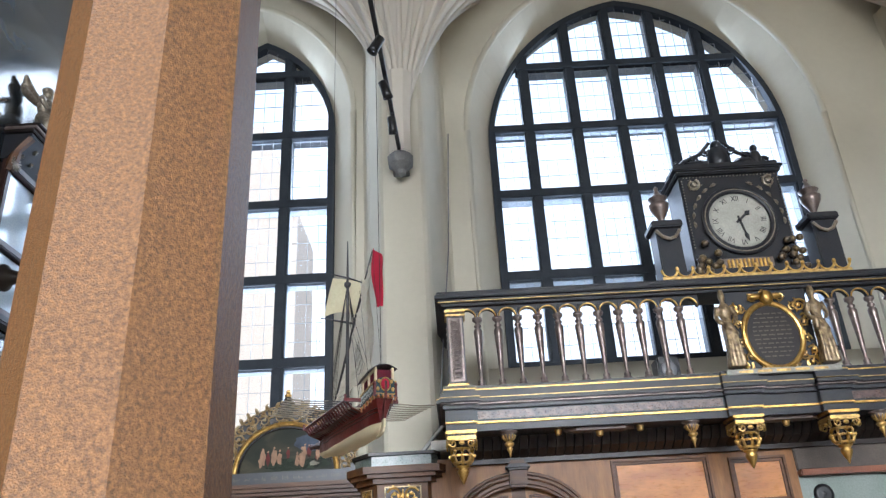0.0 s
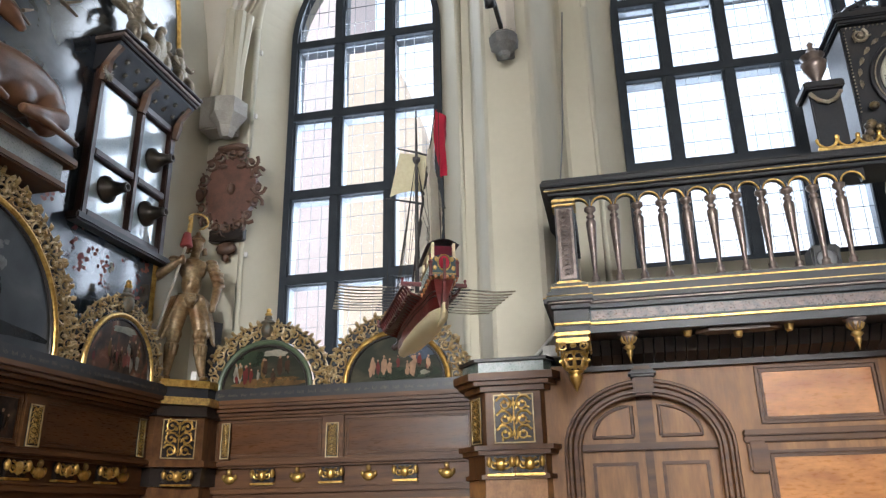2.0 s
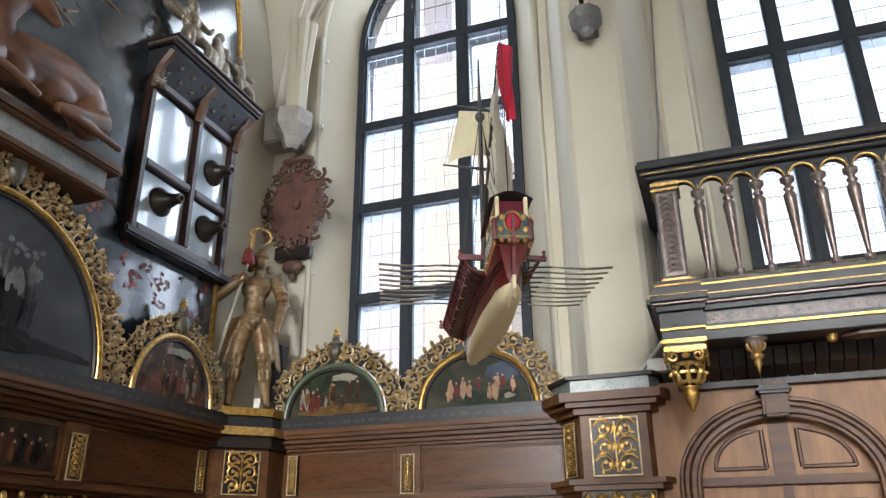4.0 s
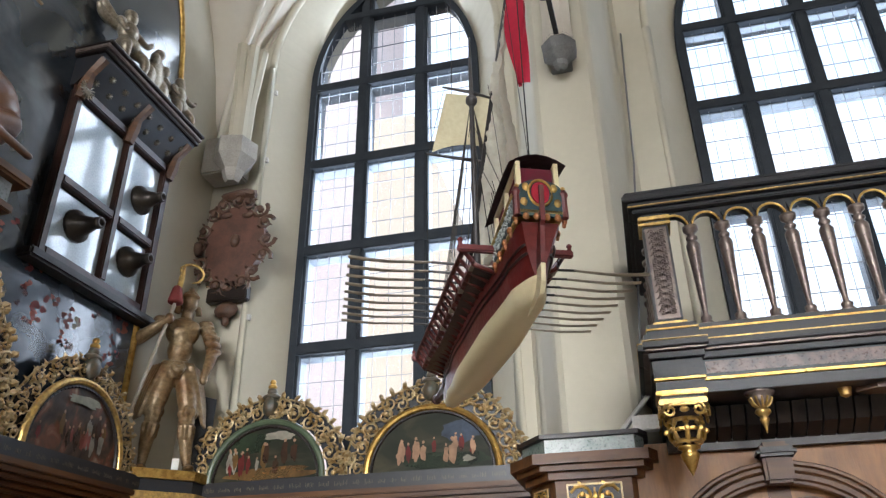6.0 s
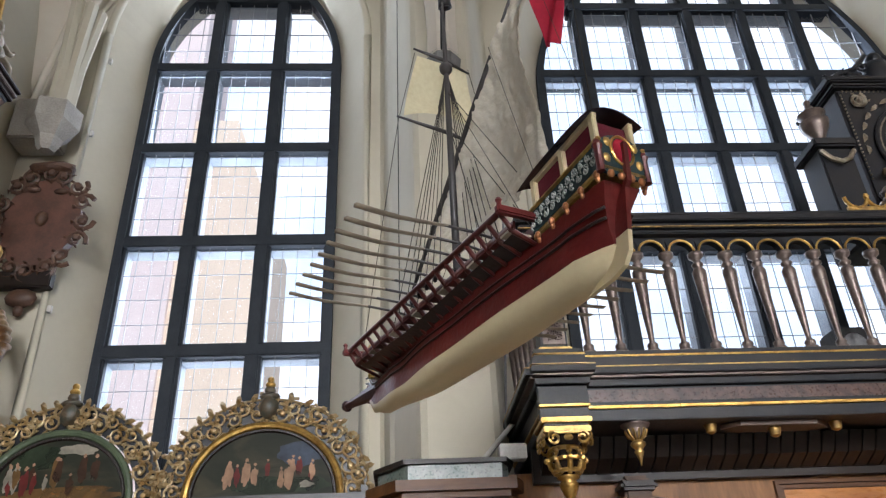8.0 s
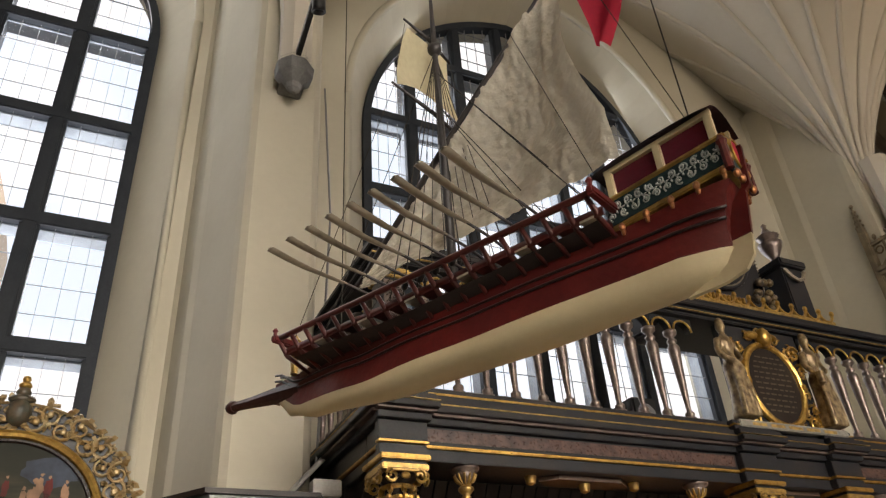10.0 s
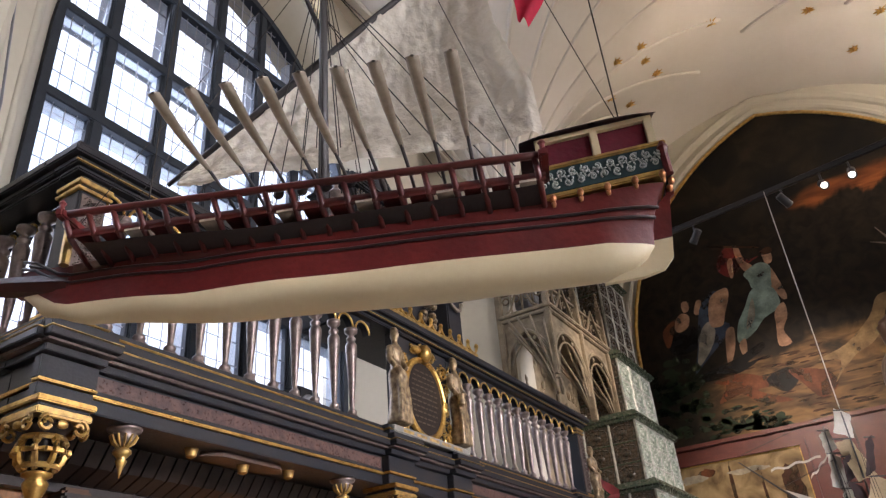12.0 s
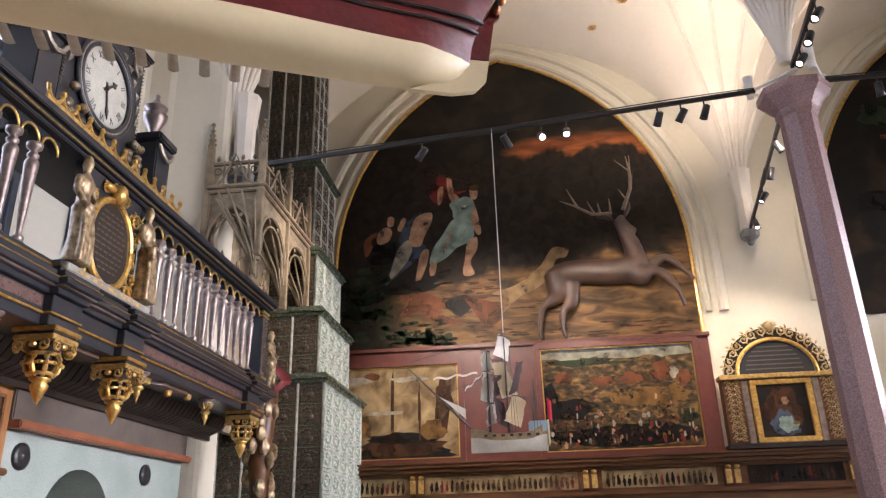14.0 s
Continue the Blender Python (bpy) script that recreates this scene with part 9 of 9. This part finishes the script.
# ---------------------------------------------------------------- the far hanging ship
def far_ship():
    ob = base("sailing_ship_model", pose(7.45, 4.45, 2.44, 0, 0, 92), "hanging model of a three-masted white-hulled sailing ship", "model ship", "hanging model ships")
    us = [-0.45 + 0.9 * i / 20 for i in range(21)]
    half = [(-0.45, 0.08), (-0.2, 0.12), (0.1, 0.125), (0.3, 0.09), (0.45, 0.01)]
    top = [(-0.45, 0.3), (-0.2, 0.21), (0.1, 0.2), (0.45, 0.28)]
    for nm, mt, a0, a1 in (("lower_hull", mat("white_hull", (0.62, 0.6, 0.54), (0.5, 0.48, 0.42), 0.45), 0, 0.62), ("upper_hull", mat("hull_cream_brown", (0.34, 0.26, 0.14), (0.2, 0.14, 0.08), 0.45, scale=14), 0.62, 1.0)):
        bm = bmesh.new()
        for s in (-1, 1):
            strip(bm, [[(u, s * lerp(u, half) * min(1, (a * 1.5) ** 0.6), lerp(u, top) * a) for a in [a0 + (a1 - a0) * k / 6 for k in range(7)]] for u in us])
        part(nm, bm, mt, ob)
    part("deck", prism(bmesh.new(), [(u, lerp(u, half)) for u in us] + [(u, -lerp(u, half)) for u in us[::-1]], "z", 0.19, 0.195), OAK, ob)
    part("poop", bx(bmesh.new(), -0.46, -0.24, -0.085, 0.085, 0.21, 0.34, 0.01), mat("pale_blue_paint", (0.3, 0.4, 0.48), None, 0.5), ob)
    part("stern_board", bx(bmesh.new(), -0.475, -0.455, -0.09, 0.09, 0.06, 0.36, 0.01), CREAM, ob)
    for s in (-1, 1):
        for i in range(7):
            part("gun_port", bx(bmesh.new(), -0.35 + 0.1 * i, -0.31 + 0.1 * i, s * 0.122 - 0.012, s * 0.122 + 0.012, 0.165, 0.195), BLACK, ob)
    bm = bmesh.new()
    tube(bm, [(0.4, 0, 0.24), (0.75, 0, 0.6), (1.2, 0, 1.05)], [0.016, 0.013, 0.006], 6)
    part("bowsprit", bm, SPAR, ob)
    sailw = mat("white_sail", (0.68, 0.65, 0.58), (0.58, 0.55, 0.48), 0.95)
    TAN = mat("tan_sail", (0.42, 0.33, 0.2), (0.34, 0.26, 0.15), 0.95)
    SMOKED = mat("dark_sail", (0.03, 0.022, 0.022), (0.05, 0.025, 0.025), 0.9)
    for x, h in ((0.22, 1.12), (0.0, 1.27), (-0.3, 0.75)):
        part("mast", tube(bmesh.new(), [(x, 0, 0.19), (x, 0, h)], [0.014, 0.006], 7), SPAR, ob)
    for n, (u, hw, z0, z1, rake, cloth) in enumerate(((0.225, 0.06, 0.875, 1.07, 0.01, sailw), (0.225, 0.065, 0.535, 0.845, -0.02, sailw), (0.195, 0.055, 0.31, 0.52, 0.0, sailw), (0.02, 0.08, 1.0, 1.22, -0.03, sailw), (0.02, 0.09, 0.59, 0.96, 0.06, TAN),
                                             (-0.1, 0.09, 0.31, 0.58, -0.05, TAN), (-0.13, 0.05, 0.62, 0.93, -0.05, SMOKED), (0.07, 0.07, 0.28, 0.56, 0.03, SMOKED), (0.1, 0.05, 0.6, 0.8, 0.0, SMOKED))):
        bm = bmesh.new()
        strip(bm, [[(u + rake * (1 - 2 * i / 10) + v * hw * (0.85 + 0.25 * i / 10) + 0.02 * noise.noise((v * 2, i * 0.5, n)), v * hw * 0.8 + (0.05 if cloth is SMOKED else 0) - 0.05 * math.sin(math.pi * i / 10) + 0.03 * noise.noise((v * 3, i * 0.4, n + 7)),
                     z1 - (z1 - z0) * i / 10 + 0.03 * v * (1 if n % 2 else -1) + 0.015 * noise.noise((v * 3, i, n))) for v in (-1, -0.6, -0.2, 0.2, 0.6, 1)] for i in range(11)])
        part("sail", bm, cloth, ob, fix=False)
        part("yard", rod(bmesh.new(), (u + rake - hw, -hw * 0.8, z1 + 0.012), (u + rake + hw, hw * 0.8, z1 + 0.012), 0.007), SPAR, ob)
    for z, a, b in ((0.79, 0.88, 0.34), (0.66, 0.5, 0.24)):
        bm = bmesh.new()
        strip(bm, [[(a + (b - a) * i / 12, 0.02 * math.sin(i), z + (0.05 if z > 0.7 else 0.2) * i / 12 + 0.012 * math.sin(i * 1.3) + s * 0.022) for s in (0, 1)] for i in range(13)])
        part("pennant", bm, sailw, ob, fix=False)
    for x, h in ((0.22, 1.2), (-0.06, 1.4), (-0.32, 0.95)):
        for s in (-1, 1):
            for k in range(3):
                part("rope", rod(bmesh.new(), (x - 0.06 + 0.04 * k, s * 0.12, 0.2), (x, 0, h * 0.8), 0.0025, n=4), RIG, ob)
    part("rope", rod(bmesh.new(), (0.22, 0, 1.2), (1.15, 0, 1.0), 0.003, n=4), RIG, ob)
    part("rope", rod(bmesh.new(), (0.22, 0, 0.8), (0.8, 0, 0.64), 0.003, n=4), RIG, ob)
    bm = bmesh.new()
    strip(bm, [[(0.5 + 0.3 * t, 0.0, 0.4 + 0.27 * t + s * (0.12 * (1 - t))) for s in (0, 0.5, 1)] for t in (0, 0.25, 0.5, 0.75, 1)])
    part("jib", bm, sailw, ob, fix=False)
    bm = bmesh.new()
    strip(bm, [[(-0.47 - 0.05 * s, 0.02 * math.sin(5 * s), 0.62 - 0.24 * t - 0.05 * s) for s in (0, 0.5, 1)] for t in (0, 0.3, 0.6, 1)])
    part("flag", bm, FLAG, ob, fix=False)
    for piece in ob.children:
        if piece.name.split(".")[0] in ("mast", "sail", "yard", "rope", "pennant"):
            for v in piece.data.vertices:
                v.co.z = 0.25 + (v.co.z - 0.25) * 1.16 if v.co.z > 0.25 else v.co.z
    part("wire", rod(bmesh.new(), (0, 0, 1.4), (0, 0, 4.31), 0.006, n=6), mat("hanging_wire", (0.5, 0.47, 0.42), None, 0.5), ob)
    return ob


far_ship()


# ---------------------------------------------------------------- small things
ob = base("loudspeaker", pose(2.3, 7.75, 3.295), "small black loudspeaker on the gallery floor", "loudspeaker")
part("cabinet", bx(bmesh.new(), -0.12, 0.12, -0.12, 0.12, 0, 0.3, 0.02), BLACK, ob)
part("grille", lathe(bmesh.new(), [(0.09, 0), (0.08, 0.01), (0.03, 0.006)], 16, (0, -0.12, 0.16), Matrix.Rotation(radians(90), 4, "X")), GREYP, ob)
tagged(part("white_box", bx(bmesh.new(), -0.09, 0.09, -0.05, 0.05, 0, 0.1, 0.006), bpy.data.materials["white_metal"]), "white plastic box on top of the block", "box").matrix_world = pose(-0.12, 7.9, 2.8)
bm = bmesh.new()
tube(bm, [(-0.3, 8.12, 2.82), (-0.12, 8.12, 3.05), (-0.1, 8.14, 3.3), (0.1, 8.6, 5.4), (0.2, 9.2, 7.5)], 0.01, 6)
tagged(part("wall_cable", bm, GREYP), "thin grey cable running up the pier", "cable")
# plain white studs up the window jamb, their use unknown
for z in (3.4, 4.6, 5.6, 6.6, 7.6):
    o = part("jamb_stud", bx(bmesh.new(), -0.02, 0.02, -0.02, 0.02, -0.035, 0.035, 0.006), bpy.data.materials["white_metal"])
    o.matrix_world = pose(-4.02 + 0.02 * (z > 7), 9.235, z)
    tagged(o, "small white stud on the window jamb", "sensor", "window sensors")
bm = bmesh.new()
tube(bm, [(-0.36, 8.12, 2.79), (-0.06, 8.12, 3.12)], 0.018, 8)
tagged(part("conduit", bm, bpy.data.materials["white_metal"], smooth=True), "white plastic conduit slanting up the pier foot", "conduit")
